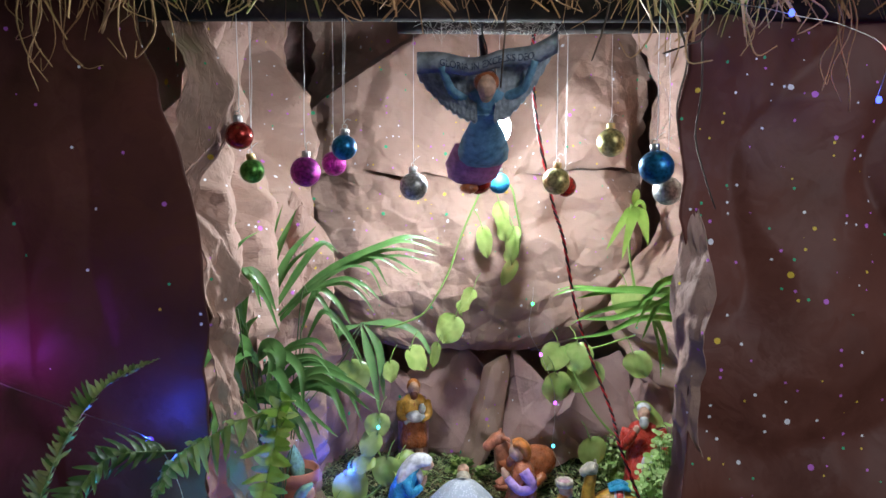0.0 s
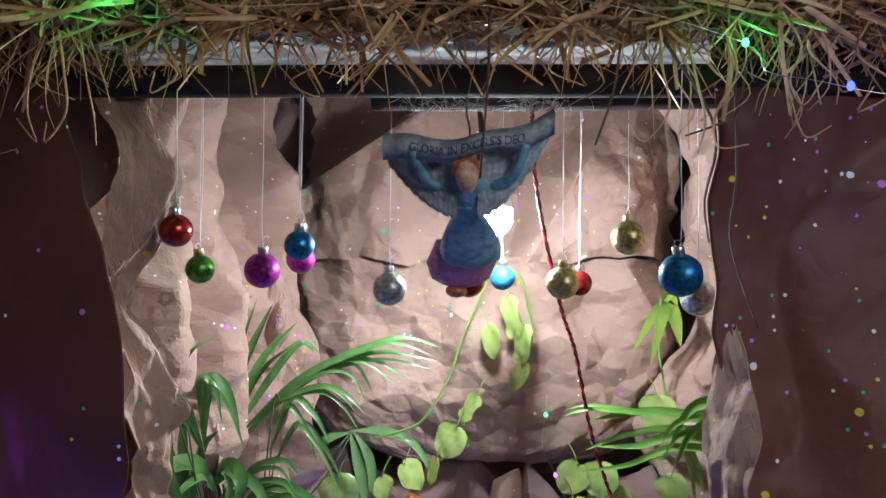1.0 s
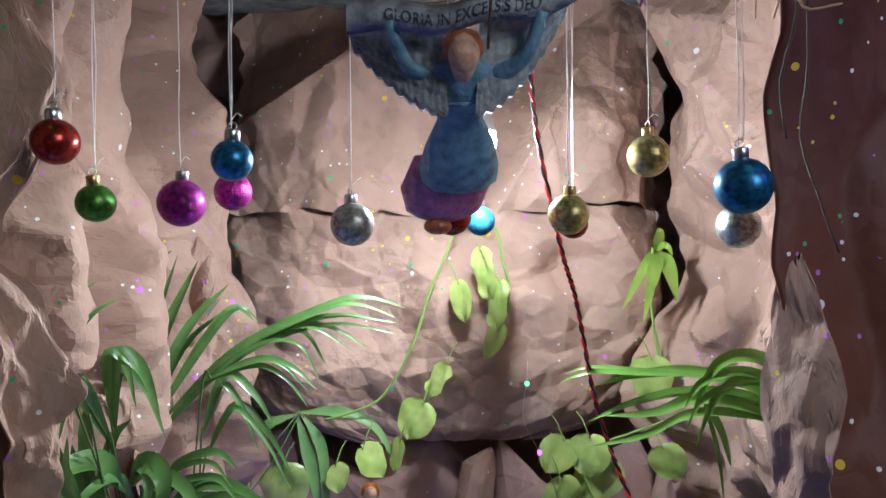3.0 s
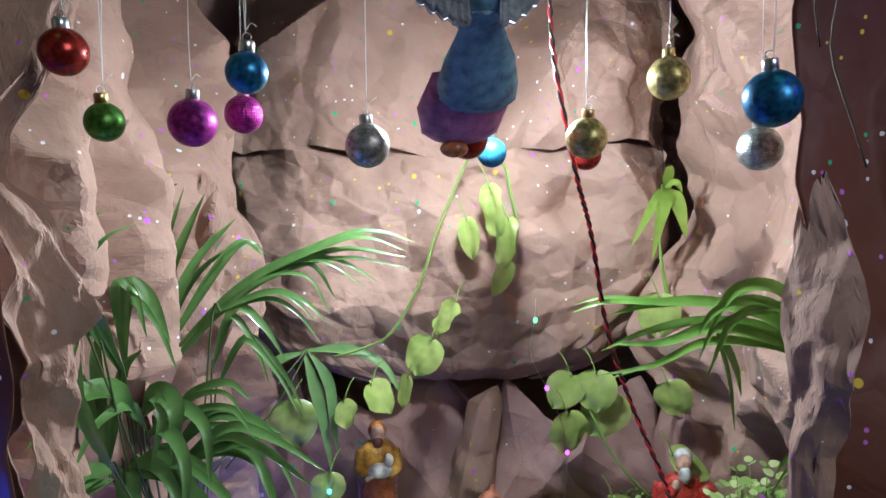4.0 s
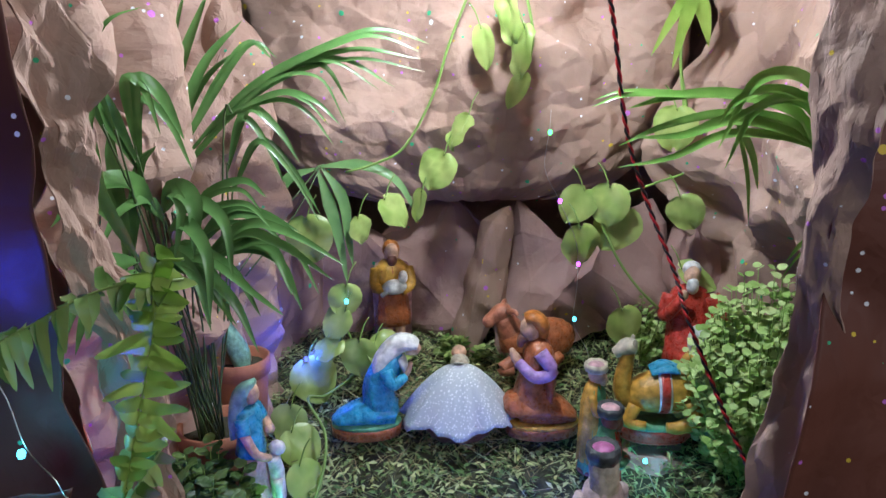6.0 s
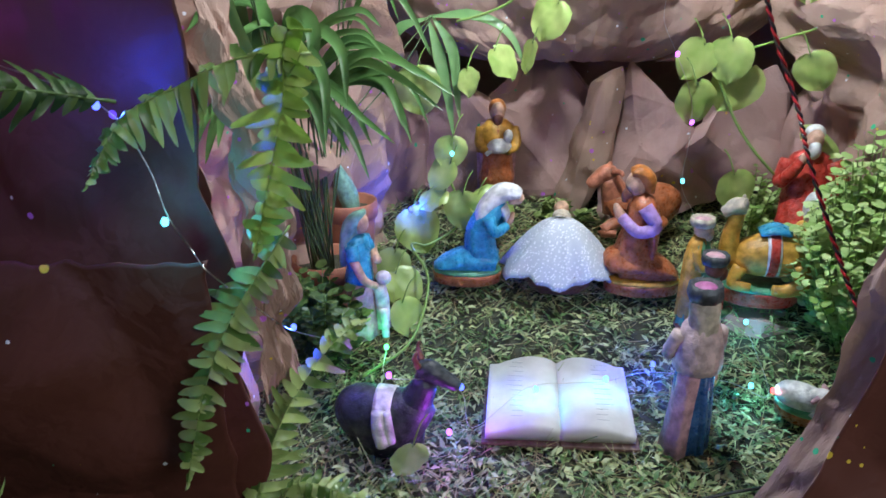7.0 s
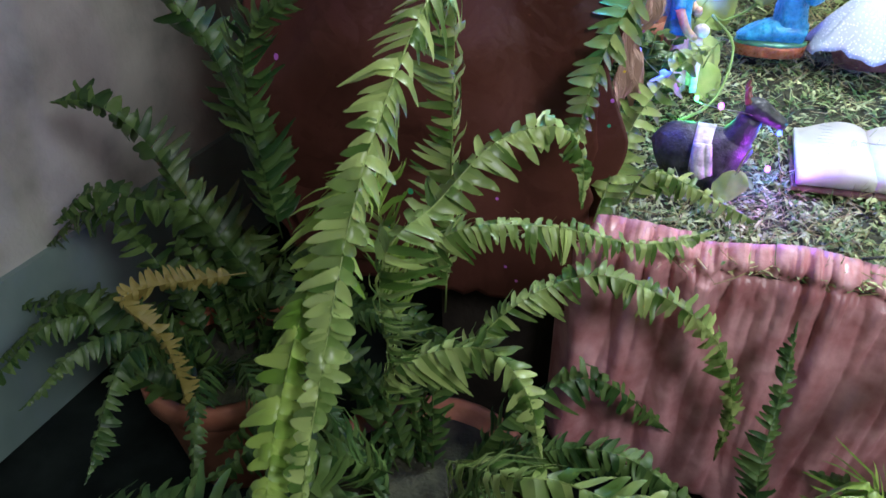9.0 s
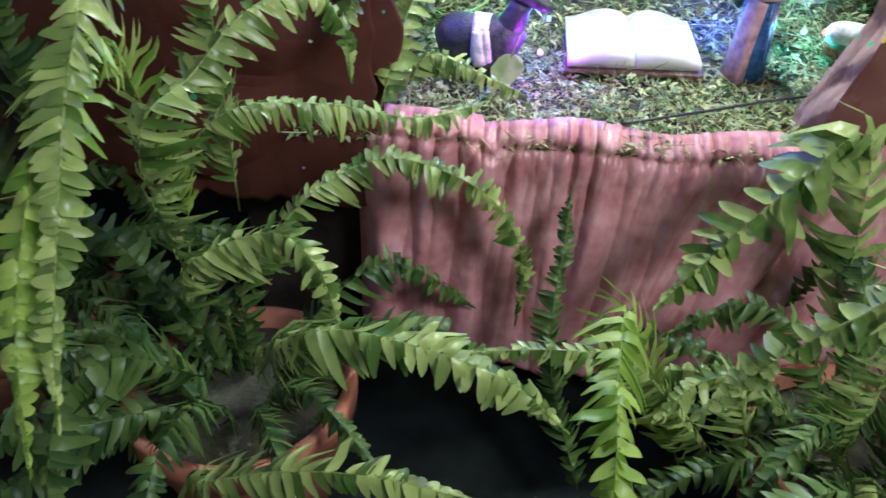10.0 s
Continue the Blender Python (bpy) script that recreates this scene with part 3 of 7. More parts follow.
def frond(pts, reach, face=(0, -0.4, 0.9), gap=0.0082, droop=0.25, seed=0, taper=0.75, start=0.06):
    """A fern frond: the rib along points, with a row of small toothed leaflets on both sides."""
    rng = random.Random(seed)
    c = spline(pts, 14)
    ln = [0.0]
    for a, b in zip(c, c[1:]):
        ln.append(ln[-1] + (b - a).length)
    total = ln[-1]
    chunks = [tube(c[::3] + [c[-1]], 0.0014, 4, lambda t: 1.1 - 0.8 * t)]
    face = Vector(face).normalized()
    s, k = total * start, 0
    while s < total:
        while k < len(ln) - 2 and ln[k + 1] < s:
            k += 1
        f = (s - ln[k]) / max(1e-6, ln[k + 1] - ln[k])
        p = c[k].lerp(c[k + 1], f)
        d = (c[min(k + 2, len(c) - 1)] - c[max(k - 1, 0)]).normalized()
        side = d.cross(face).normalized()
        up = side.cross(d)
        t = s / total
        size = reach * min(1, 0.55 + 2.2 * t) * (1 - t ** 3 * taper) * (1 if t < 0.9 else max(0.2, (1.02 - t) / 0.12))
        for sg in (-1, 1):
            r = size * rng.uniform(0.7, 1.08) * (0.85 + 0.22 * math.sin(s * 41 + sg * 1.3 + seed))
            if rng.random() < 0.04:
                continue
            o = side * sg
            way = (o + d * rng.uniform(0.05, 0.5) - up * rng.uniform(-0.15, droop * 1.7)).normalized()
            w = gap * rng.uniform(0.5, 0.62)
            tw = rng.uniform(-0.2, 0.2)
            wave = rng.uniform(-0.24, 0.24)
            rng_bend = rng.uniform(-0.12, 0.35)
            vs, fs = [], []
            for q, wd in ((0.0, 0.6), (0.1, 1.14), (0.45, 1.0), (0.75, 0.76), (0.93, 0.38), (1.0, 0.05)):
                m = p + way * (r * q) + d * (r * rng_bend * q * q) - up * (r * (droop * 0.9 * q * q + wave * math.sin(q * 5)))
                vs += [m - d * (w * wd) + up * (w * (0.3 - tw) * wd), m, m + d * (w * wd) + up * (w * (0.3 + tw) * wd)]
            for i in range(5):
                a = 3 * i
                fs += [(a, a + 1, a + 4, a + 3), (a + 1, a + 2, a + 5, a + 4)]
            chunks.append((vs, fs))
        s += gap * rng.uniform(0.85, 1.15) * (1 if t < 0.8 else 0.8)
    return join(chunks)


def add(name, chunk, mat, parent=None, label=""):
    return piece(name, mesh(name, chunk[0], chunk[1], mat), parent, label)


def plant_pot(place, r, h, label, soil=True):
    pot = tagged(new("plant_pot"), label, "pot")
    pot.matrix_world = Matrix.Translation(place)
    add("pot_wall", lathe([(r * 0.68, 0), (r * 0.72, 0.002), (r * 0.93, h * 0.78), (r * 0.94, h * 0.8), (r * 1.03, h * 0.81), (r * 1.04, h * 0.99), (r * 1.0, h), (r * 0.92, h * 0.985), (r * 0.9, h * 0.85)], 28), TERRA, pot)
    if soil:
        add("soil", lathe([(r * 0.1, h * 0.86), (r * 0.89, h * 0.88), (r * 0.9, h * 0.84)], 24), SOIL, pot, "dark potting soil")
    return pot


# ---- baubles ----
THREAD = material("white_thread", (0.75, 0.73, 0.7), 0.8)[0]
CAP = material("bauble_cap", (0.7, 0.69, 0.66), 0.28, 1.0)[0]
GOLD_CAP = material("gold_cap", (0.6, 0.45, 0.2), 0.3, 1.0)[0]


def foil(name, colour, rough, pattern, metal=0.75):
    """Coloured foil: plain, dimpled or glittered."""
    m, n, l, b = material(name, colour, rough, metal)
    mottle(m, (tuple(c * 0.4 for c in colour), tuple(min(1, c * 0.95) for c in colour)), 160, 8, (0.38, 0.62))
    tc = n.new("ShaderNodeTexCoord")
    v = n.new("ShaderNodeTexVoronoi")
    v.inputs["Scale"].default_value = {"plain": 90, "dimple": 330, "glitter": 420}[pattern]
    if pattern == "dimple":
        v.inputs["Randomness"].default_value = 0.1
    l.new(tc.outputs["Object"], v.inputs["Vector"])
    bp = n.new("ShaderNodeBump")
    bp.inputs["Strength"].default_value = {"plain": 0.15, "dimple": 0.9, "glitter": 0.8}[pattern]
    bp.inputs["Distance"].default_value = 0.001
    l.new(v.outputs["Color" if pattern == "glitter" else "Distance"], bp.inputs["Height"])
    l.new(bp.outputs["Normal"], b.inputs["Normal"])
    return m


BLUE = foil("blue_foil", (0.02, 0.2, 0.42), 0.35, "plain", 0.65)
BLUE_DULL = foil("dull_blue_foil", (0.02, 0.22, 0.42), 0.5, "glitter", 0.5)
MAGENTA = foil("magenta_foil", (0.5, 0.03, 0.38), 0.4, "glitter", 0.55)
MAGENTA_DIMPLE = foil("dimpled_magenta_foil", (0.55, 0.03, 0.36), 0.3, "dimple", 0.6)
RED_FOIL = foil("red_foil", (0.4, 0.03, 0.02), 0.25, "plain", 0.6)
GREEN_FOIL = foil("green_foil", (0.1, 0.3, 0.05), 0.35, "plain", 0.7)
SILVER = foil("silver_glitter", (0.52, 0.5, 0.46), 0.4, "glitter", 0.7)
SILVER_DIMPLE = foil("dimpled_silver_foil", (0.62, 0.68, 0.64), 0.3, "dimple", 0.8)
GOLD = foil("gold_glitter", (0.55, 0.46, 0.18), 0.35, "glitter", 0.75)
baubles = [
    ("red", RED_FOIL, -0.313, 1.103, 1.533, 0.0215, 1.71, "shiny red bauble on a white thread", 0),
    ("green", GREEN_FOIL, -0.321, 1.202, 1.481, 0.0205, 1.75, "green foil bauble on a white thread", 1),
    ("magenta", MAGENTA, -0.232, 1.206, 1.48, 0.0255, 1.75, "worn magenta bauble with glitter on a white thread", 0),
    ("magenta", MAGENTA_DIMPLE, -0.194, 1.274, 1.496, 0.022, 1.77, "dimpled magenta bauble on a white thread", 0),
    ("blue", BLUE, -0.153, 1.11, 1.515, 0.0196, 1.71, "dark blue shiny bauble hung on double thread", 0),
    ("silver", SILVER, -0.05, 1.217, 1.455, 0.024, 1.715, "silver glitter bauble on a beaded thread", 0),
    ("red", RED_FOIL, 0.062, 1.262, 1.465, 0.024, 1.76, "shiny red bauble behind the hanging angel", 1),
    ("blue", BLUE_DULL, 0.118, 1.502, 1.463, 0.0222, 1.77, "small dull blue bauble close to the bulb", 0),
    ("gold", GOLD, 0.2, 1.26, 1.464, 0.024, 1.72, "gold glitter bauble on several twisted threads", 1),
    ("red", RED_FOIL, 0.253, 1.473, 1.456, 0.022, 1.77, "shiny red bauble hanging behind a gold one", 0),
    ("gold", GOLD, 0.294, 1.254, 1.531, 0.0248, 1.74, "plain gold glitter bauble with brass cap", 1),
    ("blue", BLUE, 0.318, 1.064, 1.482, 0.0257, 1.72, "large dark blue bauble on a white thread", 0),
    ("silver", SILVER_DIMPLE, 0.381, 1.211, 1.447, 0.0245, 1.75, "dimpled pale silver bauble on a white thread", 0)]
for k, (_, mat, x, y, z, r, top, lab, gold) in enumerate(baubles):
    b = tagged(new("bauble"), lab, "bauble", "baubles hanging in the crib")
    b.matrix_world = Matrix.Translation((x, y, z)) @ pose(0, 0, 0, (k * 37) % 11 - 5, (k * 53) % 13 - 6, k * 47)
    rng = np.random.default_rng(k)
    prof = [(max(0.0003, r * math.sin(a)), -r * math.cos(a)) for a in np.linspace(0.02, math.pi - 0.25, 22)]
    v, f = lathe(prof, 32)
    add("ball", (v, f), mat, b)
    add("cap", lathe([(0.0066, r * 0.93), (0.0072, r * 0.95), (0.0072, r * 0.98 + 0.008), (0.0066, r + 0.009), (0.001, r + 0.0095)], 16), GOLD_CAP if gold else CAP, b, "ribbed metal cap")
    ring = [Vector((0.004 * math.cos(a), 0, r + 0.0125 + 0.004 * math.sin(a))) for a in np.linspace(0, 2 * math.pi, 13)]
    add("loop", tube(ring, 0.0006, 5), CAP, b)
    inv = b.matrix_world.inverted()
    for j in range(2 if k in (1, 4, 8, 9) else 1):
        rnd = random.Random(k * 7 + j)
        bend = [(x, y, z + r + 0.016)]
        for t in (0.2, 0.45, 0.7, 1.0):
            bend.append((x + rnd.uniform(-1, 1) * 0.0012 + 0.003 * j * t, y + 0.002 * j, z + r + 0.016 + (top - z - r) * t))
        v, f = tube(spline(bend, 4), 0.0006, 5)
        add("thread", ([inv @ q for q in v], f), THREAD, b, "white cotton thread")
    knot = [Vector((x, y, z + r + 0.018)), Vector((x + 0.006, y - 0.003, z + r + 0.024)), Vector((x + 0.011, y - 0.004, z + r + 0.021 + 0.006 * (k % 2)))]
    v, f = tube(spline(knot, 4), 0.0005, 4)
    add("thread_end", ([inv @ q for q in v], f), THREAD, b)

# ---- painted statues: each one plain mesh with painted areas ----


def paint(name, colour, rough=0.42):
    m = material(name, colour, rough, 0, 0.5)[0]
    mottle(m, (tuple(c * 0.55 for c in colour), tuple(min(1, c * 1.1 + 0.03) for c in colour)), 75, 10, (0.33, 0.66), 0.6, 180, 0.003, 0.18)
    return m


P_ORANGE = paint("paint_orange", (0.55, 0.17, 0.02))
P_RUST = paint("paint_rust", (0.42, 0.11, 0.03), 0.3)
P_YELLOW = paint("paint_ochre", (0.6, 0.3, 0.03))
P_OX = paint("paint_ox", (0.5, 0.16, 0.08))
P_WHITE = paint("paint_white", (0.72, 0.7, 0.67))
P_BLUE = paint("paint_blue", (0.02, 0.3, 0.5), 0.3)
P_DEEP = paint("paint_deep_blue", (0.02, 0.1, 0.3), 0.3)
P_GREEN = paint("paint_green", (0.08, 0.3, 0.15))
P_PALE_GREEN = paint("paint_pale_green", (0.2, 0.42, 0.33))
P_PINK = paint("paint_pink", (0.55, 0.3, 0.34))
P_MAGENTA = paint("paint_magenta", (0.42, 0.1, 0.28), 0.45)
P_PURPLE = paint("paint_purple", (0.42, 0.24, 0.55))
P_RED = paint("paint_red", (0.55, 0.04, 0.02), 0.3)
P_SKIN = paint("paint_tan", (0.66, 0.38, 0.25), 0.5)
P_BROWN = paint("paint_brown", (0.2, 0.06, 0.03))
P_DARK = paint("paint_dark", (0.03, 0.035, 0.04))
P_GREY = paint("paint_blue_grey", (0.26, 0.29, 0.33), 0.6)
P_DUSTY = paint("paint_dusty_blue", (0.12, 0.28, 0.4), 0.5)
P_PALE_PINK = paint("paint_pale_pink", (0.6, 0.44, 0.42), 0.6)
P_CREAM = paint("paint_cream", (0.55, 0.47, 0.36))


def loft(rings, sides=18, flute=0.0, count=9, seed=0):
    """A body through ellipses (x, y, z, half width, half depth), with soft folds if fluted."""
    vs, fs = [], []
    for q, (x, y, z, a, b) in enumerate(rings):
        for k in range(sides):
            t = 2 * math.pi * k / sides
            g = 1 + flute * math.sin(count * t + seed + 0.7 * q)
            vs.append(Vector((x + a * g * math.cos(t), y + b * g * math.sin(t), z)))
    for i in range(len(rings) - 1):
        for k in range(sides):
            k2 = (k + 1) % sides
            fs.append((i * sides + k, i * sides + k2, (i + 1) * sides + k2, (i + 1) * sides + k))
    fs.append(tuple(range(sides))[::-1])
    fs.append(tuple((len(rings) - 1) * sides + k for k in range(sides)))
    return vs, fs


def egg(x, y, z, a, b, c, sides=14):
    return loft([(x, y, z + c * math.sin(t), a * math.cos(t), b * math.cos(t)) for t in np.linspace(-1.5, 1.5, 9)], sides)


def limb(pts, r, r2=None):
    return tube(spline(pts, 5), r, 10, lambda t: 1 + ((r2 or r) / r - 1) * t)


def statue(name, place, turn, chunks, label, scale=1.0, category="figurine", tilt=0.0):
    """One mesh from painted chunks (shape, material)."""
    mats, vs, fs, ids = [], [], [], []
    for (v, f), mat in chunks:
        if mat not in mats:
            mats.append(mat)
        o = len(vs)
        vs.extend(v)
        fs.extend(tuple(i + o for i in q) for q in f)
        ids.extend([mats.index(mat)] * len(f))
    me = bpy.data.meshes.new(name)
    me.from_pydata([tuple(v) for v in vs], [], fs)
    for m in mats:
        me.materials.append(m)
    me.polygons.foreach_set("material_index", ids)
    me.polygons.foreach_set("use_smooth", [True] * len(fs))
    ob = new(name, me)
    ob.matrix_world = pose(*place, tilt, 0, turn) @ Matrix.Scale(scale, 4)
    return tagged(ob, label, category)


def standing(h, w, robe, cloak, head, hood, hem=None, crown=None, crown_top=None):
    """A standing robed figure, facing -y, height h."""
    ch = [(loft([(0, 0, 0, w * 0.95, w * 0.8), (0, 0, h * 0.05, w, w * 0.82), (0, 0, h * 0.3, w * 0.86, w * 0.7), (0, 0, h * 0.52, w * 0.74, w * 0.6), (0, 0, h * 0.68, w * 0.76, w * 0.58), (0, 0, h * 0.78, w * 0.62, w * 0.46), (0, 0, h * 0.84, w * 0.26, w * 0.26)], 28, 0.09, 9), robe),
          (loft([(0, w * 0.14, h * 0.12, w * 1.04, w * 0.74), (0, w * 0.16, h * 0.4, w * 0.98, w * 0.68), (0, w * 0.13, h * 0.66, w * 0.9, w * 0.6), (0, w * 0.08, h * 0.78, w * 0.7, w * 0.48), (0, w * 0.04, h * 0.85, w * 0.32, w * 0.32)], 28, 0.08, 11, 2), cloak),
          (egg(0, -w * 0.06, h * 0.905, w * 0.48, w * 0.5, h * 0.09), head), (egg(0, -w * 0.4, h * 0.865, w * 0.3, w * 0.24, h * 0.06), head),
          (limb([(-w * 0.66, 0, h * 0.75), (-w * 0.82, -w * 0.35, h * 0.6), (-w * 0.3, -w * 0.85, h * 0.6)], w * 0.24, w * 0.16), cloak),
          (limb([(w * 0.66, 0, h * 0.75), (w * 0.82, -w * 0.35, h * 0.6), (w * 0.3, -w * 0.85, h * 0.58)], w * 0.24, w * 0.16), cloak),
          (egg(-w * 0.12, -w * 0.9, h * 0.6, w * 0.17, w * 0.14, w * 0.16), head), (egg(w * 0.14, -w * 0.9, h * 0.58, w * 0.17, w * 0.14, w * 0.16), head)]
    if hem:
        ch.append((loft([(0, 0, 0, w * 1.02, w * 0.9), (0, 0, h * 0.03, w * 1.02, w * 0.9), (0, 0, h * 0.035, w * 0.9, w * 0.8)], 24), hem))
    if hood:
        ch.append((egg(0, w * 0.09, h * 0.92, w * 0.54, w * 0.5, h * 0.09), hood))
    if crown:
        ch.append((loft([(0, 0, h * 0.93, w * 0.54, w * 0.56), (0, 0, h * 0.965, w * 0.64, w * 0.64), (0, 0, h * 1.01, w * 0.6, w * 0.6), (0, 0, h * 0.99, w * 0.48, w * 0.48)], 24, 0.07, 7), crown))
        ch.append((egg(0, 0, h * 0.985, w * 0.46, w * 0.46, h * 0.03), crown_top or crown))
    return ch


def sweep(rings, sides=16, flute=0.0, count=7, steps=4):
    """A body along a bent line in the x-z plane: rings are (x, y, z, half width along y, half depth), smoothed between."""
    p = np.array(rings, float)
    p = np.vstack([2 * p[0] - p[1], p, 2 * p[-1] - p[-2]])
    q = []
    for i in range(1, len(p) - 2):
        a, b, c, d = p[i - 1:i + 3]
        for t in np.arange(steps) / steps:
            q.append(0.5 * (2 * b + (c - a) * t + (2 * a - 5 * b + 4 * c - d) * t * t + (3 * b - a - 3 * c + d) * t ** 3))
    q = np.array(q + [p[-2]])
    vs, fs = [], []
    for i, r in enumerate(q):
        d = Vector(q[min(i + 1, len(q) - 1)][:3] - q[max(i - 1, 0)][:3]).normalized()
        across = Vector((0, 1, 0))
        up = d.cross(across).normalized()
        for k in range(sides):
            t = 2 * math.pi * k / sides
            g = 1 + flute * math.sin(count * t + 0.25 * i) + 0.4 * flute * math.sin((2 * count + 1) * t)
            vs.append(Vector(r[:3]) + across * (max(r[3], 0.0005) * g * math.cos(t)) + up * (max(r[4], 0.0005) * g * math.sin(t)))
    for i in range(len(q) - 1):
        for k in range(sides):
            k2 = (k + 1) % sides
            fs.append((i * sides + k, i * sides + k2, (i + 1) * sides + k2, (i + 1) * sides + k))
    fs.append(tuple(range(sides))[::-1])
    fs.append(tuple((len(q) - 1) * sides + k for k in range(sides)))
    return vs, fs


def plinth(a, b, rim, top, x=0.0):
    return [(loft([(x, 0, -0.012, a * 0.97, b * 0.97), (x, 0, 0.004, a, b), (x, 0, 0.007, a * 0.99, b * 0.99)], 30), rim),
            (loft([(x, 0, 0.0072, a * 0.995, b * 0.995), (x, 0, 0.011, a * 0.98, b * 0.98), (x, 0, 0.015, a * 0.9, b * 0.88)], 30, 0.015, 9), top)]


def kneeling_woman():
    """Faces +x: skirt spread behind, upright bent back, bowed head under a long veil."""
    return plinth(0.06, 0.036, P_RUST, P_GREEN, -0.006) + [
        (sweep([(0.046, 0, 0.026, 0.026, 0.018), (0.02, 0, 0.03, 0.032, 0.026), (-0.02, 0, 0.026, 0.033, 0.019), (-0.048, 0, 0.02, 0.028, 0.011), (-0.062, 0, 0.015, 0.016, 0.005)], 22, 0.05, 6), P_BLUE),
        (sweep([(0.026, 0, 0.02, 0.03, 0.026), (0.018, 0, 0.05, 0.029, 0.027), (0.018, 0, 0.08, 0.029, 0.025), (0.03, 0, 0.108, 0.029, 0.022), (0.045, 0, 0.128, 0.021, 0.016), (0.054, 0, 0.136, 0.01, 0.01)], 22, 0.045, 7), P_BLUE),
        (limb([(0.032, -0.026, 0.112), (0.042, -0.031, 0.088), (0.062, -0.012, 0.094)], 0.0115, 0.008), P_BLUE), (limb([(0.032, 0.026, 0.112), (0.042, 0.031, 0.088), (0.062, 0.012, 0.094)], 0.0115, 0.008), P_BLUE),
        (sweep([(0.06, 0, 0.09, 0.01, 0.007), (0.068, 0, 0.103, 0.009, 0.006), (0.073, 0, 0.114, 0.004, 0.003)], 10), P_SKIN),
        (sweep([(0.014, 0, 0.088, 0.022, 0.006), (0.02, 0, 0.112, 0.027, 0.013), (0.036, 0, 0.134, 0.024, 0.016), (0.054, 0, 0.149, 0.02, 0.017), (0.074, 0, 0.149, 0.018, 0.014), (0.084, 0, 0.145, 0.014, 0.008)], 20, 0.03, 5), P_WHITE),
        (sweep([(0.066, 0, 0.142, 0.014, 0.013), (0.079, 0, 0.139, 0.013, 0.012), (0.086, 0, 0.134, 0.008, 0.008)], 14), P_SKIN),
        (sweep([(0.052, 0, 0.126, 0.016, 0.01), (0.06, 0, 0.112, 0.015, 0.008), (0.06, 0, 0.1, 0.01, 0.004)], 14), P_WHITE)]


def kneeling_man():
    """Faces +x: one knee forward, wide robe behind, hands joined before the chest."""
    return plinth(0.066, 0.04, P_RUST, P_YELLOW, -0.004) + [
        (sweep([(0.056, 0, 0.03, 0.022, 0.014), (0.04, 0, 0.04, 0.032, 0.028), (0.0, 0, 0.036, 0.037, 0.03), (-0.036, 0, 0.028, 0.034, 0.02), (-0.06, 0, 0.018, 0.022, 0.008)], 26, 0.07, 6), P_RUST),
        (sweep([(0.012, 0, 0.03, 0.036, 0.034), (0.016, 0, 0.062, 0.032, 0.03), (0.012, 0, 0.095, 0.028, 0.024), (0.008, 0, 0.125, 0.031, 0.023), (0.008, 0, 0.148, 0.028, 0.019), (0.012, 0, 0.162, 0.012, 0.012)], 24, 0.06, 7), P_RUST),
        (sweep([(-0.014, 0, 0.05, 0.026, 0.008), (-0.014, 0, 0.1, 0.029, 0.012), (-0.008, 0, 0.14, 0.028, 0.013), (0.004, 0, 0.158, 0.02, 0.01)], 18, 0.05, 6), P_RUST),
        (limb([(0.006, 0.028, 0.148), (-0.012, 0.038, 0.118), (0.014, 0.034, 0.106), (0.04, 0.012, 0.124)], 0.013, 0.0095), P_PURPLE), (limb([(0.006, -0.028, 0.148), (-0.01, -0.036, 0.118), (0.014, -0.03, 0.108), (0.04, -0.01, 0.124)], 0.0145, 0.01), P_RUST),
        (sweep([(0.036, 0, 0.118, 0.012, 0.009), (0.045, 0, 0.132, 0.01, 0.008), (0.05, 0, 0.144, 0.005, 0.004)], 12), P_SKIN),
        (egg(0.018, 0, 0.18, 0.0185, 0.0165, 0.022), P_SKIN), (sweep([(0.028, 0, 0.166, 0.012, 0.01), (0.034, 0, 0.158, 0.01, 0.008), (0.035, 0, 0.148, 0.005, 0.005)], 12), P_BROWN),
        (sweep([(-0.004, 0, 0.166, 0.014, 0.008), (0.0, 0, 0.186, 0.02, 0.014), (0.012, 0, 0.2, 0.02, 0.012), (0.028, 0, 0.2, 0.014, 0.007)], 16, 0.06, 9), P_ORANGE)]


def ground(x, y, sink=0.004):
    return (x, y, float(moss_height(x, y)) - sink)


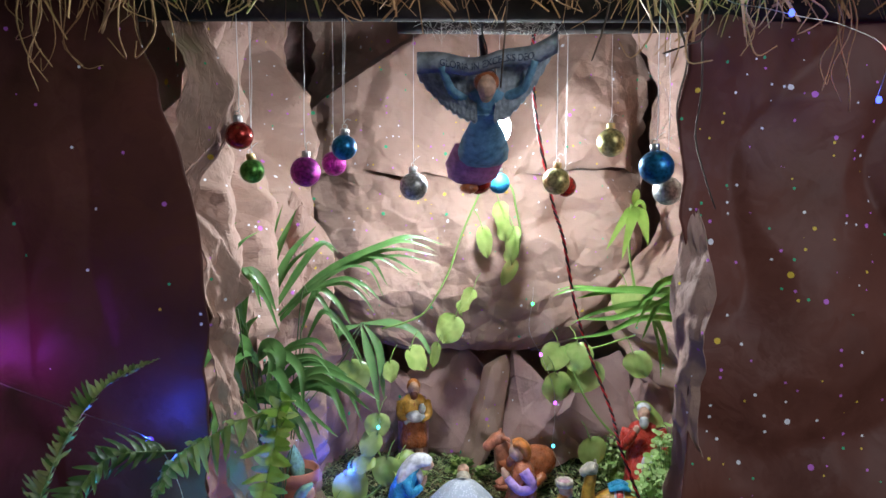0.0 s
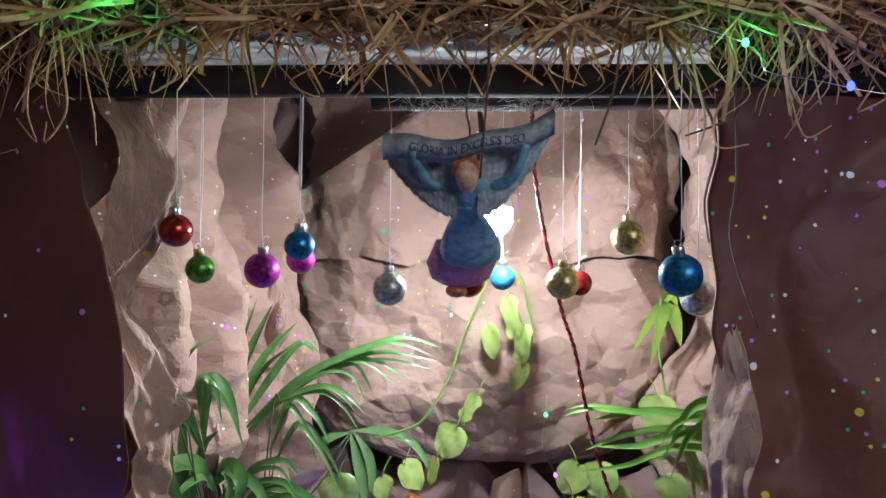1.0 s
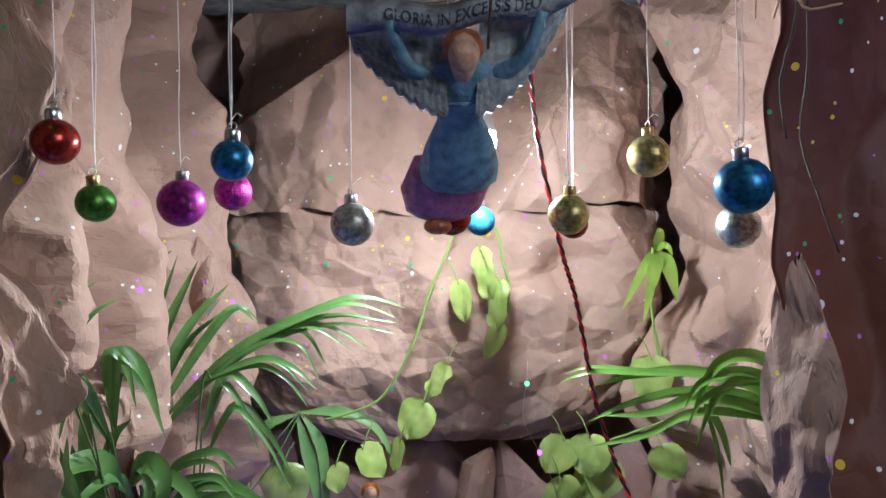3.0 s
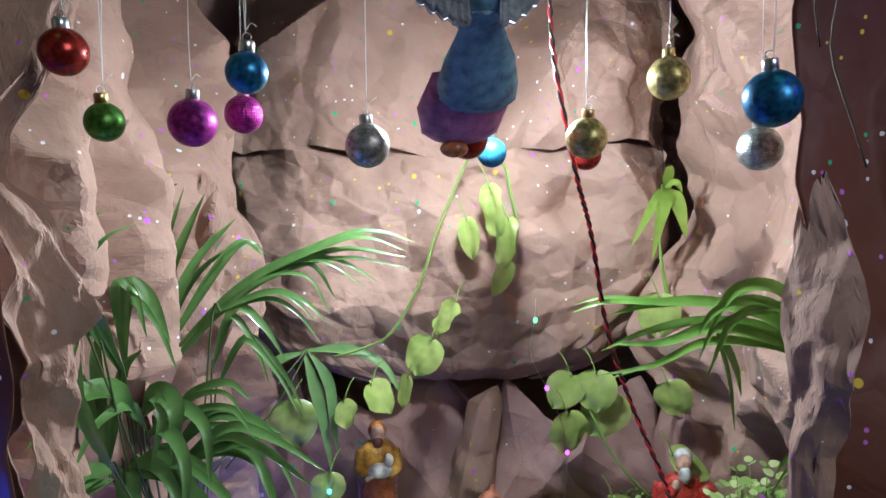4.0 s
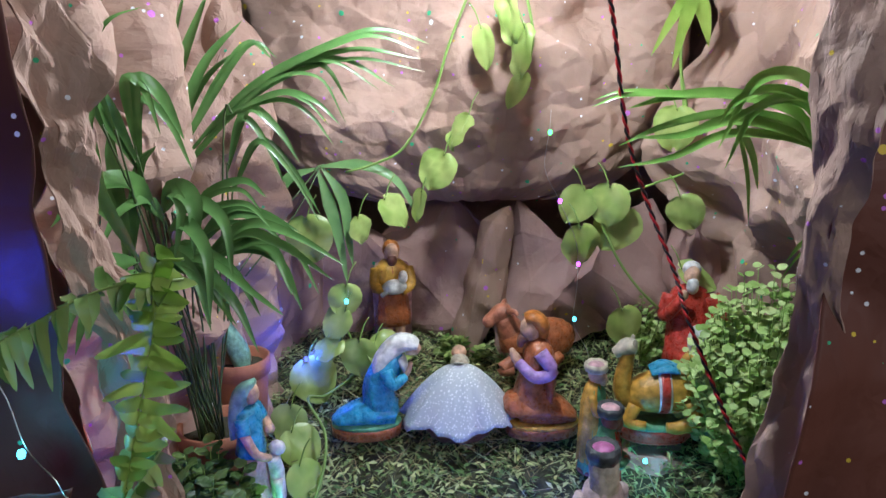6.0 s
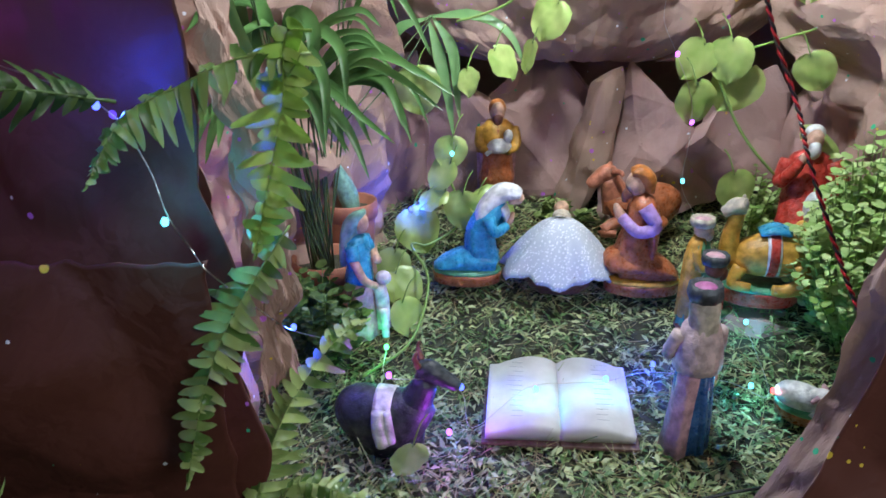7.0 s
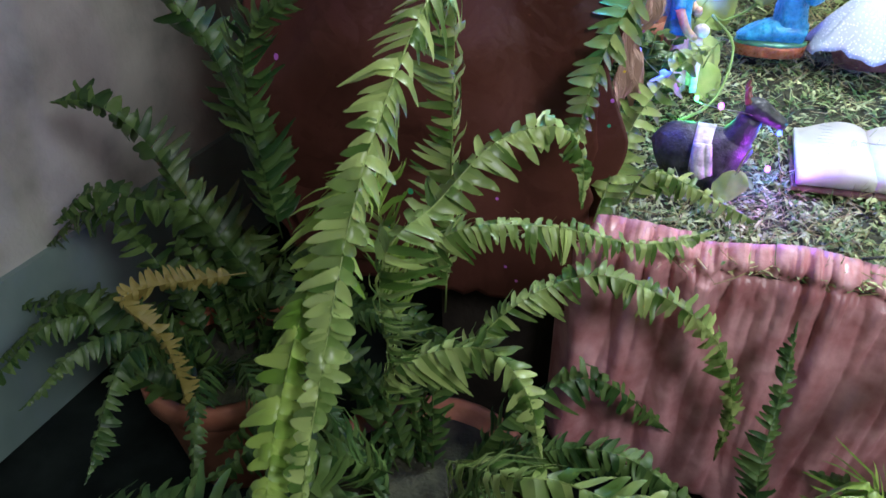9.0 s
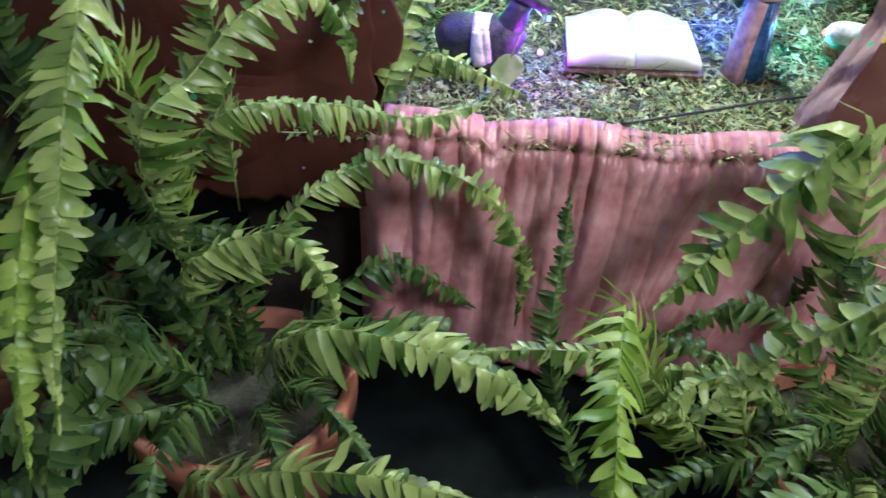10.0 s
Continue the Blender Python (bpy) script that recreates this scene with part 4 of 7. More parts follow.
# shepherd with a lamb: bare legs under a short robe, cloak falling behind
ch = [(loft([(0, 0, 0, 0.032, 0.026), (0, 0, 0.008, 0.033, 0.027), (0, 0, 0.012, 0.03, 0.024)], 22), P_BROWN),
      (limb([(-0.012, -0.008, 0.008), (-0.012, -0.006, 0.06)], 0.0095, 0.011), P_SKIN), (limb([(0.012, -0.01, 0.008), (0.012, -0.008, 0.06)], 0.0095, 0.011), P_SKIN),
      (loft([(0, 0.012, 0.006, 0.036, 0.016), (0, 0.012, 0.06, 0.036, 0.018), (0, 0.01, 0.12, 0.037, 0.018), (0, 0.006, 0.155, 0.03, 0.016)], 26, 0.06, 8), P_PINK),
      (loft([(0, 0, 0.034, 0.034, 0.025), (0, 0, 0.05, 0.033, 0.024), (0, 0, 0.09, 0.028, 0.021), (0, 0, 0.12, 0.029, 0.021), (0, 0, 0.145, 0.031, 0.02), (0, 0, 0.157, 0.017, 0.015)], 28, 0.06, 9), P_RUST),
      (loft([(0, 0.002, 0.1, 0.039, 0.025), (0, 0.002, 0.125, 0.04, 0.026), (0, 0.002, 0.147, 0.034, 0.023), (0, 0.002, 0.162, 0.018, 0.016)], 28, 0.05, 11, 2), P_YELLOW),
      (limb([(-0.031, 0, 0.145), (-0.034, -0.02, 0.118), (-0.01, -0.034, 0.11)], 0.011, 0.008), P_YELLOW), (limb([(0.031, 0, 0.145), (0.035, -0.02, 0.118), (0.016, -0.034, 0.108)], 0.011, 0.008), P_YELLOW),
      (egg(0, -0.003, 0.178, 0.0145, 0.016, 0.02), P_SKIN), (egg(0, 0.003, 0.183, 0.017, 0.0155, 0.019), P_ORANGE), (egg(0, -0.013, 0.165, 0.01, 0.008, 0.013), P_BROWN),
      (egg(0.002, -0.034, 0.118, 0.024, 0.013, 0.015), P_WHITE), (egg(0.018, -0.038, 0.138, 0.009, 0.009, 0.013), P_WHITE), (limb([(-0.012, -0.036, 0.112), (-0.024, -0.036, 0.102)], 0.006, 0.004), P_WHITE)]
statue("shepherd_figurine", (-0.079, 1.85, 0.731), 6, ch, "painted plaster shepherd in orange holding a white lamb", 1.08)
# woman in blue, a lamb at her skirt
ch = [(loft([(0, 0, 0, 0.03, 0.026), (0, 0, 0.02, 0.028, 0.024), (0, 0, 0.07, 0.024, 0.02), (0, 0, 0.11, 0.021, 0.018)], 28, 0.09, 8), P_PINK),
      (loft([(0, 0, 0.098, 0.027, 0.022), (0, 0, 0.105, 0.026, 0.021), (0, 0, 0.125, 0.021, 0.018), (0, 0, 0.15, 0.024, 0.018), (0, 0, 0.166, 0.023, 0.016), (0, 0, 0.175, 0.01, 0.01)], 28, 0.05, 7), P_BLUE),
      (limb([(-0.023, 0, 0.162), (-0.031, -0.006, 0.14)], 0.0105, 0.01), P_BLUE), (limb([(-0.031, -0.006, 0.142), (-0.027, -0.02, 0.11), (-0.006, -0.03, 0.092)], 0.0075, 0.006), P_SKIN),
      (limb([(0.023, 0, 0.162), (0.031, -0.006, 0.14)], 0.0105, 0.01), P_BLUE), (limb([(0.031, -0.006, 0.142), (0.024, -0.022, 0.125), (0.004, -0.028, 0.135)], 0.0075, 0.006), P_SKIN),
      (egg(0, -0.006, 0.194, 0.0125, 0.014, 0.018), P_SKIN), (sweep([(0, 0.02, 0.125, 0.006, 0.021), (0, 0.016, 0.16, 0.012, 0.022), (0, 0.007, 0.188, 0.017, 0.0195), (0, -0.002, 0.206, 0.013, 0.017), (0, -0.01, 0.214, 0.005, 0.01)], 18, 0.05, 6), P_PALE_GREEN),
      (limb([(0.016, -0.03, 0.01), (0.012, -0.032, 0.06), (0.006, -0.03, 0.088)], 0.012, 0.011), P_WHITE), (egg(0.012, -0.036, 0.1, 0.01, 0.013, 0.012), P_WHITE), (limb([(0.002, -0.04, 0.0), (0.004, -0.036, 0.05)], 0.006, 0.008), P_WHITE)]
statue("woman_figurine", (-0.281, 1.4, 0.64), 78, ch, "painted plaster woman in blue dress and green veil")
statue("kneeling_woman_figurine", (-0.116, 1.575, 0.678), 0, kneeling_woman(), "kneeling plaster woman in blue with white veil", 1.04)
statue("kneeling_man_figurine", (0.186, 1.575, 0.669), 180, kneeling_man(), "kneeling plaster man in rust robe with purple sleeve", 1.02)
# ox lying with its head raised
ch = [(sweep([(-0.04, 0, 0.04, 0.024, 0.03), (-0.02, 0, 0.05, 0.034, 0.042), (0.03, 0, 0.052, 0.036, 0.046), (0.07, 0, 0.05, 0.032, 0.044), (0.092, 0, 0.04, 0.016, 0.024)], 22, 0.02, 5), P_RUST),
      (sweep([(-0.02, 0, 0.05, 0.026, 0.034), (-0.034, 0, 0.085, 0.022, 0.026), (-0.046, 0, 0.112, 0.019, 0.019)], 18), P_OX),
      (sweep([(-0.034, 0, 0.122, 0.017, 0.012), (-0.05, 0, 0.12, 0.02, 0.018), (-0.066, 0, 0.11, 0.014, 0.015), (-0.08, 0, 0.1, 0.012, 0.012), (-0.086, 0, 0.096, 0.006, 0.006)], 16), P_OX),
      (limb([(-0.042, -0.016, 0.126), (-0.034, -0.034, 0.13), (-0.03, -0.04, 0.124)], 0.007, 0.003), P_OX), (limb([(-0.042, 0.016, 0.126), (-0.034, 0.034, 0.13), (-0.03, 0.04, 0.124)], 0.007, 0.003), P_OX),
      (limb([(-0.03, -0.026, 0.03), (-0.06, -0.03, 0.012), (-0.035, -0.034, 0.008)], 0.012, 0.009), P_OX), (limb([(0.06, -0.028, 0.03), (0.03, -0.042, 0.012), (0.0, -0.04, 0.008)], 0.014, 0.009), P_RUST)]
statue("ox_figurine", (0.186, 1.745, 0.706), 10, ch, "reddish plaster ox lying behind the manger", 1.0)
# kings
statue("king_figurine", (0.262, 1.49, 0.632), 60, standing(0.19, 0.03, P_GREEN, P_YELLOW, P_SKIN, None, P_BROWN, P_CREAM, P_PINK), "plaster king with green robe and pale crown")
statue("king_figurine", (0.255, 1.375, 0.6), 80, standing(0.205, 0.031, P_RED, P_GREEN, P_BROWN, None, P_ORANGE, P_DARK, P_PINK), "plaster king with green cloak and dark crown")
ch = [(loft([(0, 0, 0, 0.03, 0.026), (0, 0, 0.06, 0.029, 0.024), (0, 0, 0.12, 0.027, 0.022), (0, 0, 0.16, 0.026, 0.021)], 30, 0.07, 8), P_DEEP),
      (loft([(0.025, 0.006, 0.0, 0.016, 0.024), (0.02, 0.006, 0.05, 0.014, 0.021), (0.014, 0.006, 0.11, 0.015, 0.019), (0.01, 0.006, 0.15, 0.015, 0.018)], 24, 0.08, 6), P_PINK),
      (loft([(-0.008, 0.01, 0.004, 0.012, 0.02), (-0.006, 0.01, 0.07, 0.011, 0.018), (-0.004, 0.008, 0.14, 0.01, 0.016)], 20, 0.06, 5), P_DEEP),
      (loft([(0, 0.003, 0.13, 0.031, 0.027), (0, 0.003, 0.142, 0.033, 0.028), (0, 0.003, 0.17, 0.032, 0.026), (0, 0.002, 0.195, 0.026, 0.021), (0, 0, 0.206, 0.014, 0.014)], 36, 0.05, 15), P_PALE_PINK),
      (limb([(-0.029, 0, 0.185), (-0.036, -0.012, 0.15), (-0.012, -0.032, 0.14)], 0.011, 0.008), P_PALE_PINK), (limb([(0.029, 0, 0.185), (0.036, -0.012, 0.15), (0.012, -0.032, 0.14)], 0.011, 0.008), P_PALE_PINK),
      (egg(0, -0.004, 0.222, 0.0165, 0.017, 0.024), P_SKIN), (loft([(0, 0.006, 0.172, 0.016, 0.014), (0, 0.006, 0.19, 0.0215, 0.018), (0, 0.005, 0.215, 0.0205, 0.0185), (0, 0.003, 0.232, 0.0195, 0.0185)], 26, 0.04, 9), P_CREAM),
      (loft([(0, 0, 0.23, 0.019, 0.019), (0, 0, 0.24, 0.0225, 0.0225), (0, 0, 0.256, 0.021, 0.021), (0, 0, 0.252, 0.016, 0.016)], 28, 0.07, 8), P_DARK), (egg(0, 0, 0.249, 0.0165, 0.0165, 0.007), P_MAGENTA)]
statue("king_figurine", ground(0.216, 1.265), 196, ch, "tall plaster king in blue and cream with dark crown")
# old man in red, one knee raised
ch = [(sweep([(0, -0.03, 0.03, 0.02, 0.034), (0, -0.012, 0.045, 0.034, 0.04), (0, 0.002, 0.08, 0.032, 0.037), (0, 0.006, 0.12, 0.027, 0.038), (0, 0.003, 0.148, 0.02, 0.03), (0, 0, 0.16, 0.012, 0.013)], 26, 0.05, 8), P_RED),
      (loft([(0, -0.006, 0, 0.042, 0.036), (0, -0.006, 0.02, 0.04, 0.035), (0, -0.004, 0.06, 0.036, 0.03)], 28, 0.07, 9), P_RED),
      (limb([(-0.034, 0, 0.14), (-0.044, -0.014, 0.105), (-0.03, -0.036, 0.13), (-0.02, -0.04, 0.15)], 0.015, 0.008), P_RED), (limb([(0.034, 0, 0.14), (0.05, -0.012, 0.1), (0.02, -0.042, 0.085)], 0.017, 0.011), P_RED),
      (egg(-0.018, -0.042, 0.153, 0.008, 0.007, 0.01), P_SKIN), (egg(0, -0.006, 0.178, 0.0145, 0.016, 0.02), P_SKIN), (egg(0, 0.002, 0.188, 0.0165, 0.0165, 0.015), P_WHITE), (egg(0, -0.018, 0.163, 0.011, 0.008, 0.016), P_WHITE),
      (egg(0.01, -0.042, 0.07, 0.017, 0.012, 0.03), P_WHITE), (egg(-0.004, -0.05, 0.03, 0.013, 0.012, 0.02), P_YELLOW), (egg(0.02, -0.048, 0.022, 0.009, 0.01, 0.02), P_DARK)]
statue("old_man_figurine", (0.485, 1.68, 0.722), -12, ch, "plaster old man in bright red robe with white hair", 1.05)
# camel lying, saddled
ch = plinth(0.062, 0.036, P_RED, P_GREEN, 0.0) + [(loft([(0, 0, -0.018, 0.056, 0.032), (0, 0, -0.01, 0.06, 0.035)], 28), P_RED),
      (sweep([(-0.04, 0, 0.048, 0.02, 0.022), (-0.02, 0, 0.058, 0.03, 0.032), (0.015, 0, 0.066, 0.033, 0.037), (0.045, 0, 0.058, 0.03, 0.034), (0.062, 0, 0.046, 0.016, 0.018)], 24, 0.02, 7), P_YELLOW),
      (sweep([(-0.03, 0, 0.05, 0.02, 0.022), (-0.05, 0, 0.06, 0.018, 0.018), (-0.054, 0, 0.09, 0.0135, 0.0135), (-0.05, 0, 0.115, 0.012, 0.012), (-0.05, 0, 0.13, 0.013, 0.013)], 18, 0.05, 9), P_YELLOW),
      (sweep([(-0.036, 0, 0.139, 0.012, 0.011), (-0.05, 0, 0.141, 0.0155, 0.0145), (-0.062, 0, 0.134, 0.012, 0.011), (-0.07, 0, 0.128, 0.009, 0.008)], 16), P_CREAM),
      (egg(-0.04, -0.011, 0.15, 0.004, 0.003, 0.008), P_CREAM), (egg(-0.04, 0.011, 0.15, 0.004, 0.003, 0.008), P_CREAM),
      (sweep([(-0.012, 0, 0.1, 0.02, 0.005), (0.01, 0, 0.108, 0.024, 0.008), (0.032, 0, 0.104, 0.021, 0.006)], 16), P_BLUE),
      (sweep([(0.0, 0, 0.066, 0.0345, 0.039), (0.02, 0, 0.067, 0.0348, 0.0392)], 26), P_WHITE), (sweep([(0.003, 0, 0.0665, 0.0354, 0.0398), (0.017, 0, 0.0667, 0.0354, 0.0398)], 26), P_RED),
      (limb([(0.05, -0.022, 0.055), (0.054, -0.034, 0.03), (0.03, -0.037, 0.018), (0.012, -0.037, 0.018)], 0.016, 0.008), P_YELLOW), (limb([(-0.036, -0.018, 0.045), (-0.046, -0.03, 0.022), (-0.02, -0.035, 0.018)], 0.012, 0.007), P_YELLOW)]
statue("camel_figurine", (0.385, 1.55, 0.672), -8, ch, "ochre plaster camel with red saddle on green base", 1.06)
# donkey
ch = [(sweep([(-0.066, 0, 0.04, 0.022, 0.03), (-0.04, 0, 0.05, 0.034, 0.046), (0.0, 0, 0.05, 0.034, 0.044), (0.035, 0, 0.05, 0.032, 0.044), (0.056, 0, 0.04, 0.018, 0.03)], 24, 0.015, 5), P_DARK),
      (loft([(-0.004, 0, 0, 0.056, 0.032), (-0.004, 0, 0.03, 0.058, 0.033), (-0.004, 0, 0.05, 0.05, 0.03)], 24), P_DARK),
      (sweep([(0.03, 0, 0.06, 0.026, 0.03), (0.048, 0, 0.092, 0.019, 0.022), (0.058, 0, 0.118, 0.015, 0.017)], 18), P_DARK),
      (sweep([(0.048, 0, 0.134, 0.014, 0.012), (0.064, 0, 0.132, 0.0155, 0.016), (0.084, 0, 0.122, 0.012, 0.012), (0.1, 0, 0.114, 0.01, 0.009), (0.106, 0, 0.111, 0.005, 0.005)], 16), P_DARK),
      (limb([(0.05, -0.01, 0.142), (0.046, -0.014, 0.158), (0.05, -0.015, 0.168)], 0.005, 0.002), P_BROWN), (limb([(0.05, 0.01, 0.142), (0.044, 0.014, 0.158), (0.046, 0.016, 0.168)], 0.005, 0.002), P_BROWN),
      (sweep([(-0.014, 0, 0.052, 0.0355, 0.0465), (0.012, 0, 0.052, 0.0355, 0.046)], 24), P_WHITE), (limb([(-0.004, -0.035, 0.08), (-0.002, -0.04, 0.055), (0.004, -0.039, 0.03)], 0.009, 0.012), P_WHITE), (limb([(0.008, -0.033, 0.08), (0.012, -0.038, 0.055), (0.014, -0.038, 0.034)], 0.006, 0.008), P_WHITE)]
statue("donkey_figurine", ground(-0.212, 1.235), -6, ch, "dark plaster donkey with white saddle cloth on grass")
# sheep lying
ch = [(sweep([(-0.034, 0, 0.02, 0.012, 0.012), (-0.02, 0, 0.025, 0.02, 0.02), (0.008, 0, 0.027, 0.021, 0.021), (0.026, 0, 0.028, 0.014, 0.016)], 20, 0.05, 9), P_WHITE), (sweep([(0.016, 0, 0.036, 0.011, 0.012), (0.032, 0, 0.042, 0.0125, 0.0135), (0.046, 0, 0.034, 0.009, 0.01), (0.052, 0, 0.03, 0.005, 0.006)], 16), P_WHITE),
      (limb([(0.028, -0.011, 0.048), (0.022, -0.022, 0.044)], 0.005, 0.003), P_PINK), (limb([(0.028, 0.011, 0.048), (0.022, 0.022, 0.044)], 0.005, 0.003), P_PINK), (limb([(0.02, -0.014, 0.016), (0.036, -0.016, 0.008)], 0.006, 0.005), P_WHITE)] + plinth(0.04, 0.024, P_RUST, P_GREEN)
statue("sheep_figurine", (0.385, 1.31, 0.592), -40, ch, "small white plaster sheep tipped on the grass", 0.95, tilt=16)
# pale green figure and dark green ornament behind the pot
statue("green_figurine", (-0.36, 1.61, 0.785), 10, [(sweep([(0.03, 0, 0.0, 0.028, 0.02), (0.022, 0, 0.035, 0.03, 0.026), (0.006, 0, 0.08, 0.023, 0.02), (-0.008, 0, 0.115, 0.014, 0.014), (-0.016, 0, 0.135, 0.015, 0.014), (-0.026, 0, 0.14, 0.008, 0.008)], 20, 0.05, 5), P_PALE_GREEN)], "pale green glazed bird-shaped ornament", 0.72)

# manger, infant shape and sequin veil
ch = [(loft([(0, 0, 0, 0.05, 0.034), (0, 0, 0.02, 0.062, 0.042), (0, 0, 0.04, 0.07, 0.05), (0, 0, 0.036, 0.06, 0.042)], 22, 0.03, 13), P_BROWN)]
statue("manger", (0.043, 1.575, 0.655), 0, ch, "reddish brown plaster manger under a sequin cloth", category="manger")
statue("infant_figurine", (0.047, 1.64, 0.772), 0, [(egg(0, 0, 0.018, 0.02, 0.018, 0.02), P_SKIN), (egg(0, -0.03, 0.005, 0.024, 0.04, 0.018), P_CREAM)], "small plaster infant lying in the manger", 0.72)
VEIL, n, l, b = material("sequin_tulle", (0.62, 0.65, 0.68), 0.35, 0.1)
tc = n.new("ShaderNodeTexCoord")
vo = n.new("ShaderNodeTexVoronoi")
vo.inputs["Scale"].default_value, vo.inputs["Randomness"].default_value = 210, 1.0
l.new(tc.outputs["Object"], vo.inputs["Vector"])
lt = n.new("ShaderNodeMath")
lt.operation, lt.inputs[1].default_value = "LESS_THAN", 0.3
l.new(vo.outputs["Distance"], lt.inputs[0])
mr = n.new("ShaderNodeMapRange")
mr.inputs["To Min"].default_value, mr.inputs["To Max"].default_value = 0.6, 0.16
l.new(lt.outputs[0], mr.inputs["Value"])
l.new(mr.outputs["Result"], b.inputs["Roughness"])
mixc = n.new("ShaderNodeMix")
mixc.data_type = "RGBA"
mixc.inputs["A"].default_value, mixc.inputs["B"].default_value = (0.5, 0.53, 0.55, 1), (0.95, 0.96, 0.97, 1)
l.new(lt.outputs[0], mixc.inputs["Factor"])
l.new(mixc.outputs["Result"], b.inputs["Base Color"])
bp = n.new("ShaderNodeBump")
bp.inputs["Strength"].default_value, bp.inputs["Distance"].default_value = 0.8, 0.002
l.new(vo.outputs["Color"], bp.inputs["Height"])
l.new(bp.outputs["Normal"], b.inputs["Normal"])
rows = [(t, 0.008 + 0.1 * t ** 0.72, 0.004 * (1 - t ** 2) - 0.1 * t ** 1.2) for t in np.linspace(0, 1, 16)]
vs, fs = [], []
for q, (t, r, dz) in enumerate(rows):
    for k in range(64):
        a = 2 * math.pi * k / 64
        g = 1 + 0.05 * t * t * math.sin(7 * a + 1) + 0.04 * t * math.sin(13 * a + 3 * t) + 0.03 * t * math.sin(22 * a + 1)
        vs.append((0.043 + r * 0.95 * g * math.cos(a), 1.585 + r * 0.62 * g * math.sin(a), 0.782 + dz + 0.008 * t * math.sin(5 * a) + 0.0025 * t * t * math.sin(17 * a)))
for q in range(len(rows) - 1):
    for k in range(64):
        fs.append((q * 64 + k, q * 64 + (k + 1) % 64, (q + 1) * 64 + (k + 1) % 64, (q + 1) * 64 + k))
fs.append(tuple(range(64)))
veil = add("sequin_veil", (vs, fs), VEIL)
tagged(veil, "silver sequin tulle cloth draped over the manger", "cloth")
veil.modifiers.new("thickness", "SOLIDIFY").thickness = 0.001

# the open book
PAGE = material("book_page", (0.7, 0.68, 0.66), 0.5)[0]
n, l = PAGE.node_tree.nodes, PAGE.node_tree.links
mottle(PAGE, ((0.6, 0.58, 0.57), (0.76, 0.74, 0.73)), 30, 8, (0.3, 0.7), 0.3, 90, 0.001)
PAGE_EDGE = paint("book_cover", (0.14, 0.07, 0.05), 0.6)
book = tagged(new("open_book"), "open white book with brown cover lying on the grass", "book")
book.matrix_world = Matrix.Translation((0.035, 1.32, 0.0))
for sg, nm in ((-1, "page"), (1, "page")):
    vs, fs = [], []
    N = 14
    for k in range(N + 1):
        t = k / N
        x = sg * 0.107 * t
        top = 0.02 + 0.018 * math.sin(min(1, t * 1.15) * math.pi) ** 0.8 * (1 - 0.55 * t) + 0.004 * (1 - t)
        for yy, zz in ((-0.08, 0.583), (0.077, 0.6)):
            drop = 0.01 * t * (1 if sg > 0 else 0.7)
            vs += [(x, yy + 0.003 * t * sg, zz - 0.024 + top), (x, yy + 0.003 * t * sg, zz - 0.022 + 0.004 - drop * 0)]
    for k in range(N):
        a = 4 * k
        fs += [(a, a + 4, a + 6, a + 2), (a + 1, a + 3, a + 7, a + 5), (a, a + 1, a + 5, a + 4), (a + 2, a + 6, a + 7, a + 3)]
    fs += [(4 * N, 4 * N + 1, 4 * N + 3, 4 * N + 2), (0, 2, 3, 1)]
    add(nm, (vs, fs), PAGE, book)
bm = bmesh.new()
for sg in (-1, 1):
    box(bm, (sg * 0.0565, -0.002, 0.567), (0.112, 0.168, 0.006), 0, 0.0015, 5.9)
part("cover", bm, PAGE_EDGE, book, "dark brown cover", smooth=False)
INK = material("faint_ink", (0.42, 0.41, 0.43), 0.7)[0]
rnd = random.Random(4)
for sg in (-1, 1):
    for k in range(12):
        y = -0.066 + 0.0115 * k
        top = 0.6 - 0.004 + 0.018 * math.sin(0.6325 * math.pi) ** 0.8 * 0.6975 + 0.0018
        bm = bmesh.new()
        box(bm, (sg * 0.055, y, top - 0.017 * (0.077 - y) / 0.157 + 0.0012), (rnd.uniform(0.025, 0.05), 0.0007, 0.0004), 0, 0, 6.2)
        part("text_line", bm, INK, book, smooth=False)

